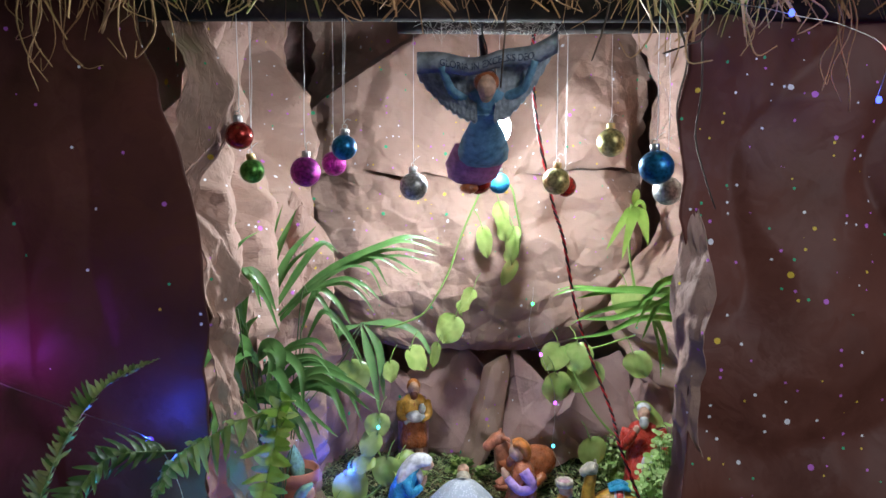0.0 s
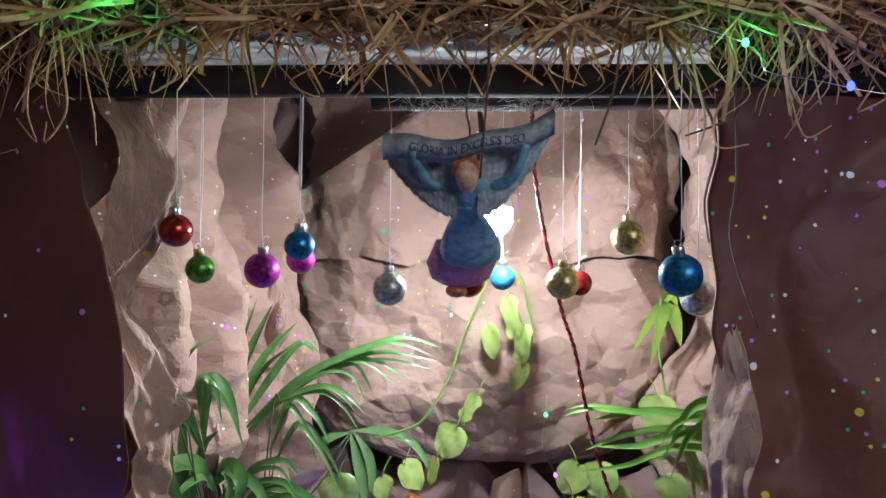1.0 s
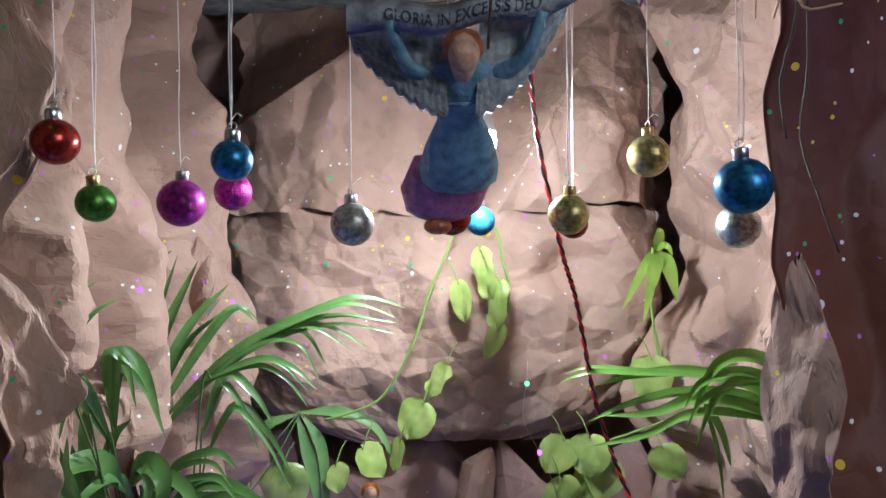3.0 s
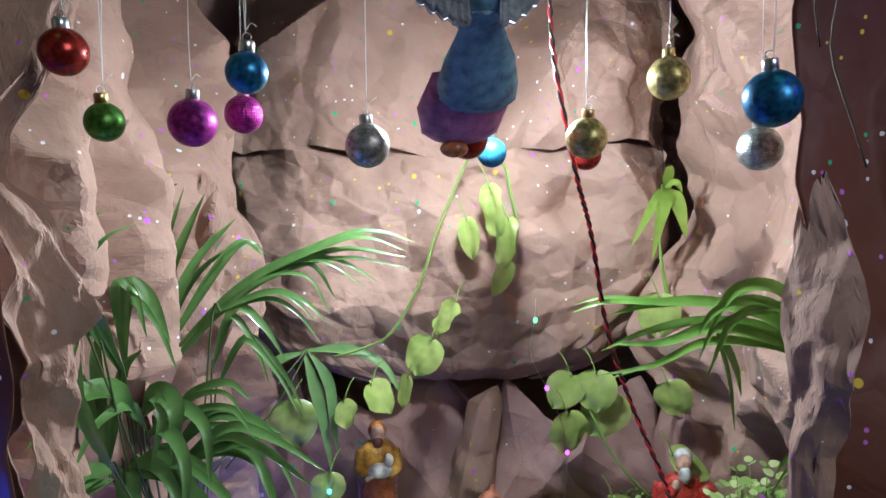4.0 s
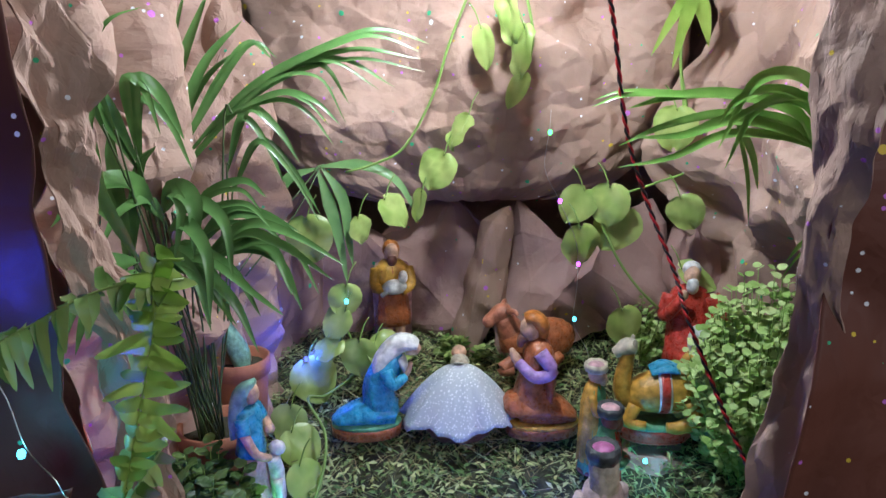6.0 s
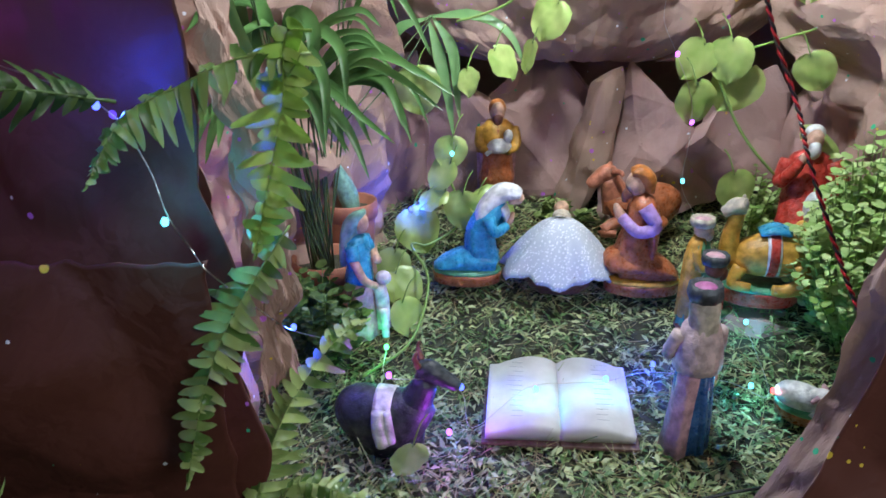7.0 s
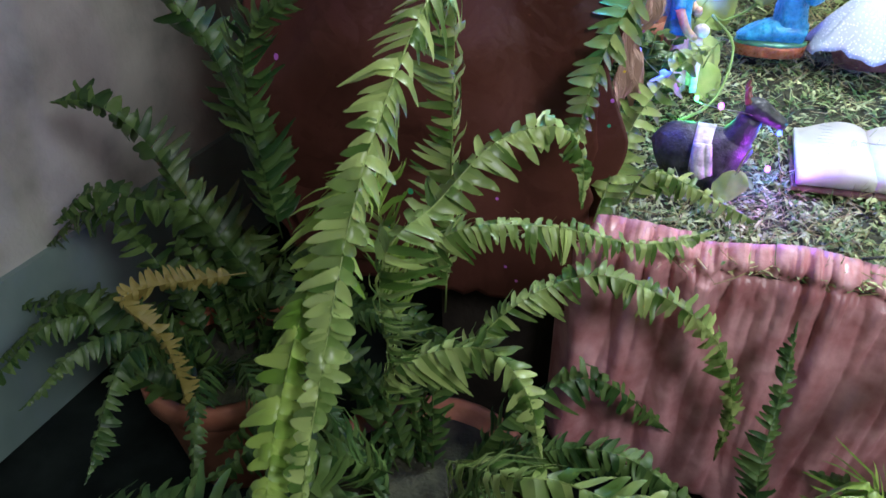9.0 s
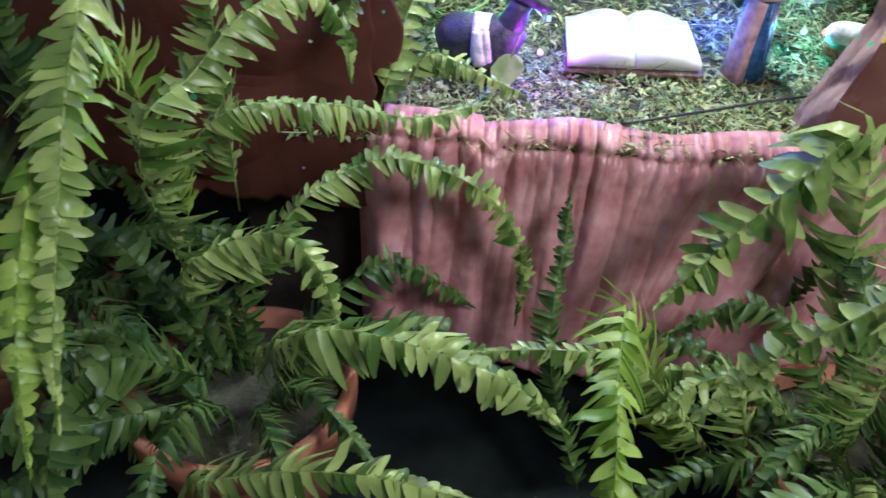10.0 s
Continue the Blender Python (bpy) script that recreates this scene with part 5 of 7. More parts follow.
# ---- hanging angel ----
ax = 0.064
ch = [(loft([(-0.012 + ax, 1.24, 1.457, 0.012, 0.01), (ax - 0.013, 1.239, 1.461, 0.027, 0.02), (ax - 0.014, 1.235, 1.47, 0.041, 0.027), (ax - 0.012, 1.215, 1.494, 0.048, 0.031), (ax - 0.004, 1.18, 1.525, 0.04, 0.028)], 26, 0.04, 9), P_MAGENTA),
      (loft([(ax, 1.196, 1.486, 0.01, 0.008), (ax + 0.002, 1.193, 1.489, 0.026, 0.02), (ax + 0.002, 1.186, 1.499, 0.039, 0.03), (ax + 0.002, 1.172, 1.515, 0.04, 0.031), (ax + 0.002, 1.145, 1.535, 0.034, 0.027), (ax, 1.115, 1.555, 0.021, 0.018), (ax, 1.1, 1.563, 0.024, 0.019)], 26, 0.05, 10), P_DUSTY),
      (loft([(ax, 1.108, 1.556, 0.024, 0.018), (ax, 1.09, 1.575, 0.032, 0.02), (ax, 1.078, 1.592, 0.03, 0.018), (ax, 1.07, 1.6, 0.014, 0.012)], 24), P_DUSTY),
      (loft([(ax, 1.074, 1.578, 0.006, 0.006), (ax, 1.066, 1.584, 0.009, 0.009), (ax, 1.062, 1.592, 0.012, 0.012)], 16), P_SKIN),
      (egg(ax, 1.05, 1.6, 0.0145, 0.014, 0.018), P_SKIN), (egg(ax, 1.056, 1.606, 0.019, 0.016, 0.017), P_RUST),
      (limb([(ax - 0.028, 1.08, 1.587), (ax - 0.05, 1.07, 1.595), (ax - 0.066, 1.05, 1.628)], 0.0085, 0.0055), P_DUSTY), (limb([(ax + 0.028, 1.08, 1.587), (ax + 0.056, 1.068, 1.6), (ax + 0.07, 1.05, 1.636)], 0.0085, 0.0055), P_DUSTY),
      (egg(0.045, 1.235, 1.452, 0.016, 0.014, 0.01), P_RUST)]


def banner(x):
    """Height of the scroll's middle above a place along it."""
    t = (x - ax) / 0.1
    return 1.632 + 0.016 * t * t + 0.012 * t + 0.003 * math.sin(7 * t)


vs, fs = [], []
xs_b = np.linspace(-0.038, 0.168, 28)
for x in xs_b:
    z = banner(x)
    hh = 0.012 + 0.004 * abs(x - ax) / 0.1
    yb = 1.045 + 0.12 * (x - ax) ** 2 / 0.1
    vs += [(x, yb, z - hh), (x, yb - 0.004, z), (x, yb, z + hh), (x, yb + 0.006, z)]
for k in range(27):
    for j in range(4):
        fs.append((4 * k + j, 4 * k + (j + 1) % 4, 4 * k + 4 + (j + 1) % 4, 4 * k + 4 + j))
fs += [(0, 1, 2, 3), (111, 110, 109, 108)]
ch.append((([Vector(v) for v in vs], fs), P_GREY))
# wings: plates that narrow from the scroll's ends to the shoulders, feathered in rows
for sg in (-1, 1):
    nu, nv = 46, 30
    vs, fs = [], []
    for back in (0, 1):
        for i in range(nu):
            a = i / (nu - 1)
            x = ax + sg * (0.016 + 0.088 * a)
            top = banner(x) - 0.004
            low = 1.552 + (banner(ax + sg * 0.104) - 0.014 - 1.552) * a ** 1.7 - 0.0045 * abs(math.sin(a * 27))
            for j in range(nv):
                b = j / (nv - 1)
                row = b * 4 + 0.6 * a
                relief = 0.0035 * (row % 1) + 0.0016 * abs(math.sin(a * (27 + 6 * int(row)) + int(row)))
                vs.append(Vector((x - sg * 0.004 * b, 1.066 + 0.01 * b - relief + 0.009 * back + 0.03 * (x - ax) ** 2 / 0.01, top + (low - top) * b)))
    n = nu * nv
    for i in range(nu - 1):
        for j in range(nv - 1):
            a = i * nv + j
            fs += [(a, a + 1, a + nv + 1, a + nv), (n + a, n + a + nv, n + a + nv + 1, n + a + 1)]
    for i in range(nu - 1):
        for j in (0, nv - 1):
            a = i * nv + j
            fs.append((a, a + nv, n + a + nv, n + a))
    for j in range(nv - 1):
        for i in (0, nu - 1):
            a = i * nv + j
            fs.append((a, a + 1, n + a + 1, n + a))
    ch.append(((vs, fs), P_GREY))
txt = bpy.data.curves.new("lettering", "FONT")
txt.body, txt.size, txt.align_x, txt.extrude = "GLORIA IN EXCELSIS DEO", 0.0145, "CENTER", 0.0004
to = bpy.data.objects.new("lettering", txt)
scene.collection.objects.link(to)
tm = bpy.data.meshes.new_from_object(to.evaluated_get(bpy.context.evaluated_depsgraph_get()))
INK_DARK = paint("paint_letter_blue", (0.03, 0.045, 0.1), 0.5)
tv = []
for v in tm.vertices:
    x = ax + v.co.x * 0.82
    yb = 1.045 + 0.12 * (x - ax) ** 2 / 0.1 - 0.0048 + abs(v.co.y - 0.005) * 0.3
    tv.append(Vector((x, yb - v.co.z, banner(x) - 0.006 + v.co.y)))
ch.append(((tv, [tuple(p.vertices) for p in tm.polygons]), INK_DARK))
bpy.data.objects.remove(to)
angel = statue("hanging_angel_statue", (0, 0, 0), 0, ch, "dusty plaster angel statue holding a lettered scroll", category="statue")
WIRE = material("dark_wire", (0.02, 0.02, 0.02), 0.5)[0]
v, f = tube(spline([(ax, 1.07, 1.628), (ax + 0.002, 1.09, 1.66), (ax - 0.003, 1.12, 1.69), (ax, 1.16, 1.72)], 6), 0.0014, 6)
tagged(add("hanging_wire", (v, f), WIRE), "dark wire by which the angel hangs", "wire")

# ---- paper rocks ----


def boulder(place, size, seed, label, mat=KRAFT_ROCK, count=13, turn=0, lean=0, taper=0.2):
    """A crumpled paper rock: large flat planes between sharp folds, finely creased."""
    rng = np.random.default_rng(seed)
    bm = bmesh.new()
    for k in range(count):
        n = rng.normal(0, 1, 3)
        n /= np.linalg.norm(n)
        n[:2] *= 1 - taper * np.clip(n[2], -0.6, 1)
        bm.verts.new(Vector(n * rng.uniform(0.85, 1.15, 3) * np.array(size)))
    hull = bmesh.ops.convex_hull(bm, input=bm.verts[:])
    bmesh.ops.delete(bm, geom=[g for g in set(hull["geom_interior"] + hull["geom_unused"]) if isinstance(g, bmesh.types.BMVert)], context="VERTS")
    while max(e.calc_length() for e in bm.edges) > 0.016 and len(bm.faces) < 7000:
        bmesh.ops.subdivide_edges(bm, edges=[e for e in bm.edges if e.calc_length() > 0.011], cuts=1, use_grid_fill=True)
        bmesh.ops.triangulate(bm, faces=bm.faces[:])
    bm.normal_update()
    p = np.array([v.co for v in bm.verts])
    flat = np.stack([p[:, 0] + 0.6 * p[:, 1], p[:, 2] - 0.35 * p[:, 1]], 1)
    h = facets(flat, seed, 0.1, 0.1) + 0.5 * folds(flat, seed, 0.07) + 0.25 * folds(flat, seed + 20, 0.03)
    for v, a in zip(bm.verts, h):
        v.co += v.normal * float(a)
    ob = part("paper_rock", bm, mat, smooth=False)
    ob.matrix_world = pose(*place, 0, lean, turn)
    return tagged(ob, label, "paper rock", "paper rocks behind the figures")


boulder((-0.3, 1.9, 0.82), (0.13, 0.1, 0.26), 101, "tall crumpled brown paper rock", KRAFT_ROCK, 13, 20)
boulder((-0.33, 1.72, 0.98), (0.06, 0.06, 0.16), 102, "pale crumpled paper rock beside the palm", KRAFT, 12, 0)
boulder((-0.16, 1.98, 0.8), (0.14, 0.07, 0.22), 103, "dark hollow between crumpled paper rocks", KRAFT_ROCK, 13, 0)
boulder((0.1, 1.85, 0.84), (0.045, 0.05, 0.24), 104, "pale upright crumpled paper ridge", KRAFT, 12, 0, 16)
boulder((0.02, 1.97, 0.86), (0.15, 0.06, 0.2), 108, "brown crumpled paper rock behind the ridge", KRAFT_ROCK, 13, 0)
boulder((0.23, 1.87, 0.84), (0.115, 0.08, 0.19), 105, "large mauve-brown creased paper rock with a pointed top", KRAFT_ROCK, 11, 0, -14, 0.5)
boulder((0.42, 1.9, 0.86), (0.13, 0.09, 0.17), 106, "rounded mauve-brown paper rock", KRAFT_ROCK, 13, 10)
boulder((0.6, 1.86, 0.92), (0.14, 0.1, 0.22), 107, "rounded brown paper rock beside the herb", KRAFT_ROCK, 14, 40)
boulder((0.4, 1.56, 0.61), (0.08, 0.075, 0.055), 109, "low paper rock under the camel", KRAFT_ROCK, 14, 40)

# ---- straw roof ----
roof = tagged(new("straw_roof"), "dry straw heaped on the crib roof", "straw roof")
# same straw, coloured darker to hold the shade beneath the loose stalks
STRAW_SHADED = material("shaded_straw_heap", (0.16, 0.1, 0.05), 0.9)[0]
mottle(STRAW_SHADED, ((0.07, 0.045, 0.02), (0.24, 0.16, 0.07)), 40, 8, (0.3, 0.7), 1.0, 120, 0.01)
x, t = np.meshgrid(np.linspace(-0.9, 1.0, 90), np.linspace(0, 1, 26), indexing="ij")
bump = np.sin(x * 17) * 0.012 + np.sin(x * 41 + t * 9) * 0.008 + np.sin(x * 73 + t * 23) * 0.006
hy = lerp(t, (0, 0.2, 0.45, 1), (1.06, 1.05, 1.1, 2.05)) + bump
hz = lerp(t, (0, 0.2, 0.45, 1), (1.8, 1.86, 1.99, 2.1)) + bump
i = np.arange(x.size).reshape(x.shape)
add("heap", (np.stack([x.ravel(), hy.ravel(), hz.ravel()], 1).tolist(), np.stack([i[:-1, :-1], i[1:, :-1], i[1:, 1:], i[:-1, 1:]], -1).reshape(-1, 4).tolist()), STRAW_SHADED, roof)
rnd = random.Random(21)


def straw(p, d, length, width, bend):
    d = d.normalized()
    side = d.cross(Vector((rnd.uniform(-1, 1), rnd.uniform(-1, 1), rnd.uniform(-1, 1)))).normalized()
    up = side.cross(d)
    vs = []
    kink = rnd.uniform(0.3, 0.7)
    for q in (0, kink * 0.5, kink, (1 + kink) / 2, 1):
        c = p + d * (length * q) + up * (bend * length * max(0, q - kink * 0.6)) - Vector((0, 0, 1)) * (0.25 * bend * length * q * q)
        w = width * (1 - 0.5 * q)
        vs += [c - side * w, c + up * w * 0.8, c + side * w]
    fs = []
    for k in range(4):
        a = 3 * k
        fs += [(a, a + 1, a + 4, a + 3), (a + 1, a + 2, a + 5, a + 4)]
    return vs, fs


chunks = []
for k in range(3600):
    x = rnd.uniform(-0.88, 0.98)
    h = rnd.random()
    p = Vector((x, 1.04 + rnd.uniform(-0.05, 0.03) + 0.04 * h, 1.772 + 0.21 * h ** 1.3))
    d = Vector((rnd.uniform(-1, 1), rnd.uniform(-0.7, 0.3), rnd.uniform(-0.75, 0.55)))
    chunks.append(straw(p, d, rnd.uniform(0.03, 0.13), rnd.choice((0.0008, 0.0013, 0.002, 0.0036, 0.005)), rnd.uniform(-0.5, 0.5)))
for k in range(420):
    x = rnd.gauss(-0.5, 0.13) if k % 3 == 0 else (rnd.gauss(0.45, 0.12) if k % 3 == 1 else rnd.uniform(-0.7, 0.8))
    p = Vector((x, rnd.uniform(1.0, 1.09), rnd.uniform(1.76, 1.81)))
    d = Vector((rnd.uniform(-0.6, 0.6), rnd.uniform(-0.3, 0.2), rnd.uniform(-1, -0.2)))
    chunks.append(straw(p, d, rnd.uniform(0.03, 0.1), rnd.uniform(0.0006, 0.0018), rnd.uniform(-0.6, 0.6)))
tagged(add("straws", join(chunks), STRAW, roof), kind="stuff")
# long strands that hang below the edge
strands = []
for cx, top, low, count, spread in ((-0.55, 1.76, 1.575, 7, 0.03), (-0.43, 1.76, 1.63, 6, 0.03), (-0.63, 1.75, 1.66, 4, 0.03), (0.33, 1.76, 1.6, 3, 0.03), (0.4, 1.77, 1.62, 9, 0.05), (0.57, 1.74, 1.56, 5, 0.02), (0.27, 1.76, 1.6, 3, 0.05), (-0.2, 1.76, 1.66, 4, 0.12), (0.1, 1.76, 1.66, 3, 0.1), (0.5, 1.76, 1.65, 5, 0.06)):
    for k in range(count):
        y = rnd.uniform(0.99, 1.07)
        x0 = cx + rnd.uniform(-spread, spread)
        z1 = low + rnd.uniform(0, 0.06)
        pts = [Vector((x0, y, top)), Vector((x0 + rnd.uniform(-0.02, 0.02), y - 0.01, top * 0.6 + z1 * 0.4)), Vector((x0 + rnd.uniform(-0.025, 0.025), y - 0.01, top * 0.25 + z1 * 0.75)), Vector((x0 + rnd.uniform(-0.03, 0.03), y, z1))]
        if k % 3 == 0:
            pts.append(pts[-1] + Vector((rnd.uniform(-0.035, 0.035), 0, rnd.uniform(0.0, 0.03))))
        add("strand", tube(spline(pts, 4), rnd.uniform(0.0009, 0.002), 5, lambda t: 1 - 0.5 * t), STRAW, roof)
# the kinked dark twigs by the gold bauble
TWIG = material("dark_twig", (0.07, 0.045, 0.03), 0.8)[0]
for pts in (((0.285, 1.02, 1.75), (0.33, 1.02, 1.68), (0.345, 1.02, 1.63), (0.335, 1.03, 1.57), (0.34, 1.03, 1.52)), ((0.39, 1.05, 1.74), (0.375, 1.04, 1.67), (0.35, 1.03, 1.655), (0.31, 1.02, 1.64)), ((0.385, 1.08, 1.73), (0.388, 1.08, 1.6), (0.38, 1.08, 1.53), (0.392, 1.07, 1.47), (0.41, 1.07, 1.42)), ((0.24, 1.03, 1.75), (0.23, 1.02, 1.69), (0.21, 1.02, 1.63)), ((0.09, 1.0, 1.78), (0.088, 1.0, 1.7), (0.08, 1.0, 1.59))):
    add("twig", tube(spline(pts, 3), 0.0019, 6, lambda t: 1 - 0.4 * t), TWIG, roof, "dark dry twig")
# frayed twine on the lath
FRAY = material("frayed_twine", (0.6, 0.55, 0.47), 0.9)[0]
chunks = []
for k in range(150):
    x = rnd.choice((0.0, 0.045, 0.13, 0.165)) + rnd.gauss(0, 0.02)
    p = Vector((x, 1.185, 1.715 + rnd.uniform(-0.01, 0.012)))
    chunks.append(straw(p, Vector((rnd.uniform(-1, 1), rnd.uniform(-0.4, 0), rnd.uniform(-1, 0.2))), rnd.uniform(0.008, 0.028), 0.0005, rnd.uniform(-1, 1)))
tagged(add("twine_tufts", join(chunks), FRAY), "pale frayed twine tied round the lath", "twine", kind="stuff")

# ---- palm in its pot ----


def leafplant(name, label, category, leaves, mat, stem_foot=None, face=(0.1, -0.8, 0.55), part_name="leaf"):
    ob = tagged(new(name), label, category)
    for k, (pts, w) in enumerate(leaves):
        add(part_name, blade(pts, w * 0.38, 0.4, face, 6), mat, ob)
        if stem_foot and k % 2 == 0:
            a, b = Vector(stem_foot), Vector(pts[0])
            v, f = tube(spline([a + Vector(((k % 5 - 2) * 0.008, (k % 3 - 1) * 0.01, 0)), a.lerp(b, 0.55) + Vector((0.012 * (k % 3 - 1), 0.01, 0)), b, b.lerp(Vector(pts[1]), 0.15)], 4), 0.0015, 5)
            add("stem", (v, f), PALM_STEM, ob)
    return ob


PALM_FOOT = (-0.36, 1.47, 0.72)
tall = [
    (((-0.450, 1.520, 1.109), (-0.420, 1.523, 1.296), (-0.403, 1.527, 1.388), (-0.353, 1.530, 1.424)), 0.034),
    (((-0.425, 1.500, 1.126), (-0.370, 1.520, 1.285), (-0.317, 1.540, 1.408)), 0.032),
    (((-0.410, 1.500, 1.125), (-0.347, 1.560, 1.291), (-0.286, 1.600, 1.368)), 0.026),
    (((-0.394, 1.500, 1.142), (-0.308, 1.540, 1.284), (-0.268, 1.560, 1.332), (-0.242, 1.580, 1.310)), 0.024),
    (((-0.387, 1.500, 1.146), (-0.261, 1.515, 1.268), (-0.118, 1.530, 1.336), (-0.058, 1.545, 1.346), (0.003, 1.560, 1.327)), 0.02),
    (((-0.379, 1.500, 1.146), (-0.245, 1.517, 1.272), (-0.119, 1.533, 1.319), (-0.011, 1.550, 1.305)), 0.019),
    (((-0.379, 1.500, 1.146), (-0.236, 1.517, 1.276), (-0.136, 1.533, 1.307), (-0.052, 1.550, 1.264)), 0.019),
    (((-0.371, 1.500, 1.146), (-0.244, 1.513, 1.276), (-0.161, 1.527, 1.299), (-0.121, 1.540, 1.240)), 0.018)]
lowl = [
    (((-0.301, 1.500, 1.229), (-0.217, 1.500, 1.260), (-0.168, 1.500, 1.247), (-0.132, 1.500, 1.212)), 0.016),
    (((-0.400, 1.400, 1.172), (-0.420, 1.360, 1.258), (-0.428, 1.330, 1.273), (-0.428, 1.280, 1.217)), 0.034),
    (((-0.410, 1.440, 1.175), (-0.400, 1.430, 1.277), (-0.369, 1.440, 1.263), (-0.337, 1.420, 1.203)), 0.036),
    (((-0.400, 1.330, 1.213), (-0.420, 1.310, 1.315), (-0.410, 1.320, 1.364), (-0.400, 1.380, 1.388)), 0.022),
    (((-0.390, 1.320, 1.090), (-0.420, 1.290, 1.204), (-0.428, 1.280, 1.304)), 0.026),
    (((-0.420, 1.400, 1.038), (-0.425, 1.390, 1.170), (-0.425, 1.390, 1.218)), 0.026),
    (((-0.420, 1.400, 1.038), (-0.400, 1.410, 1.160), (-0.372, 1.410, 1.197)), 0.026),
    (((-0.375, 1.390, 1.105), (-0.395, 1.360, 1.155), (-0.420, 1.300, 1.160), (-0.428, 1.230, 1.138)), 0.042)]
lowr = [
    (((-0.379, 1.420, 1.101), (-0.350, 1.407, 1.136), (-0.324, 1.393, 1.116), (-0.328, 1.380, 1.050)), 0.046),
    (((-0.362, 1.450, 1.026), (-0.292, 1.440, 1.093), (-0.235, 1.430, 1.086), (-0.176, 1.420, 1.051)), 0.034),
    (((-0.354, 1.450, 1.017), (-0.277, 1.433, 1.053), (-0.227, 1.417, 1.041), (-0.203, 1.400, 0.982)), 0.034),
    (((-0.400, 1.400, 1.038), (-0.347, 1.395, 1.045), (-0.307, 1.385, 1.013), (-0.284, 1.375, 0.950)), 0.04),
    (((-0.400, 1.380, 1.045), (-0.420, 1.330, 1.055), (-0.425, 1.290, 1.045), (-0.425, 1.250, 1.012)), 0.04),
    (((-0.400, 1.400, 1.042), (-0.390, 1.390, 1.021), (-0.386, 1.370, 0.998), (-0.385, 1.350, 0.952)), 0.046),
    (((-0.392, 1.420, 1.038), (-0.341, 1.413, 1.054), (-0.288, 1.407, 1.015), (-0.256, 1.400, 0.992)), 0.026),
    (((-0.351, 1.450, 1.083), (-0.314, 1.440, 1.126), (-0.264, 1.430, 1.143), (-0.232, 1.420, 1.121)), 0.022),
    (((-0.305, 1.500, 1.144), (-0.268, 1.500, 1.236), (-0.227, 1.500, 1.210), (-0.196, 1.500, 1.158)), 0.022)]
rnd = random.Random(9)
extra = []
for pts, w in tall + lowl + lowr:
    d = Vector((rnd.uniform(-0.028, 0.028), rnd.uniform(-0.03, 0.01), rnd.uniform(-0.04, 0.015)))
    n = len(pts) - 1
    extra.append(([Vector(p) + d * (k / n) for k, p in enumerate(pts)], w * rnd.uniform(0.55, 0.8)))
for pts, w in lowl + lowr + lowr:
    d = Vector((rnd.uniform(-0.02, 0.06), rnd.uniform(-0.05, 0.03), rnd.uniform(-0.09, 0.02)))
    n = len(pts) - 1
    extra.append(([Vector(p) + d * (0.3 + 0.7 * k / n) for k, p in enumerate(pts)], w * rnd.uniform(0.5, 0.8)))
tall = tall + extra
leafplant("potted_palm", "green palm with long narrow arching leaves in a terracotta pot", "palm", tall + lowl + lowr, PALM, PALM_FOOT)
plant_pot((-0.36, 1.5, 0.575), 0.062, 0.16, "terracotta pot of the palm")
plant_pot((-0.345, 1.62, 0.64), 0.05, 0.16, "small terracotta pot behind the palm")
droop = [
    (((-0.205, 1.760, 1.113), (-0.264, 1.753, 1.090), (-0.287, 1.747, 1.027), (-0.302, 1.740, 0.945)), 0.03),
    (((-0.208, 1.760, 1.113), (-0.185, 1.753, 1.034), (-0.171, 1.747, 0.970), (-0.160, 1.740, 0.890)), 0.034),
    (((-0.200, 1.760, 1.115), (-0.163, 1.753, 1.055), (-0.154, 1.747, 0.980), (-0.148, 1.740, 0.927)), 0.03),
    (((-0.205, 1.760, 1.115), (-0.123, 1.750, 1.116), (-0.059, 1.745, 1.086), (-0.018, 1.740, 1.011)), 0.03)]
leafplant("drooping_palm_leaves", "light green palm leaflets drooping over the rocks", "palm", droop, leafy("light_palm_leaf", (0.1, 0.25, 0.07), (0.24, 0.42, 0.16), 0.3, 0.25), (-0.32, 1.6, 0.95))
right = [
    (((0.520, 1.360, 1.121), (0.505, 1.352, 1.232), (0.466, 1.345, 1.274), (0.410, 1.338, 1.268), (0.374, 1.330, 1.210)), 0.05),
    (((0.520, 1.360, 1.153), (0.484, 1.365, 1.223), (0.395, 1.370, 1.251), (0.321, 1.375, 1.250), (0.261, 1.380, 1.236)), 0.042),
    (((0.398, 1.360, 1.249), (0.312, 1.373, 1.253), (0.255, 1.387, 1.252), (0.216, 1.400, 1.237)), 0.018),
    (((0.520, 1.360, 1.176), (0.461, 1.360, 1.206), (0.392, 1.360, 1.219), (0.331, 1.360, 1.201), (0.263, 1.360, 1.199)), 0.038),
    (((0.399, 1.360, 1.219), (0.424, 1.360, 1.172), (0.437, 1.360, 1.126)), 0.028),
    (((0.530, 1.340, 1.153), (0.532, 1.330, 1.205), (0.525, 1.315, 1.164), (0.525, 1.300, 1.102)), 0.036),
    (((0.520, 1.360, 1.153), (0.491, 1.350, 1.233), (0.441, 1.340, 1.258), (0.385, 1.330, 1.246), (0.359, 1.320, 1.216)), 0.034),
    (((0.530, 1.280, 1.079), (0.505, 1.285, 1.084), (0.470, 1.290, 1.071), (0.448, 1.290, 1.044)), 0.02),
    (((0.530, 1.280, 1.065), (0.512, 1.285, 1.073), (0.480, 1.290, 1.052), (0.468, 1.290, 1.032)), 0.02)]
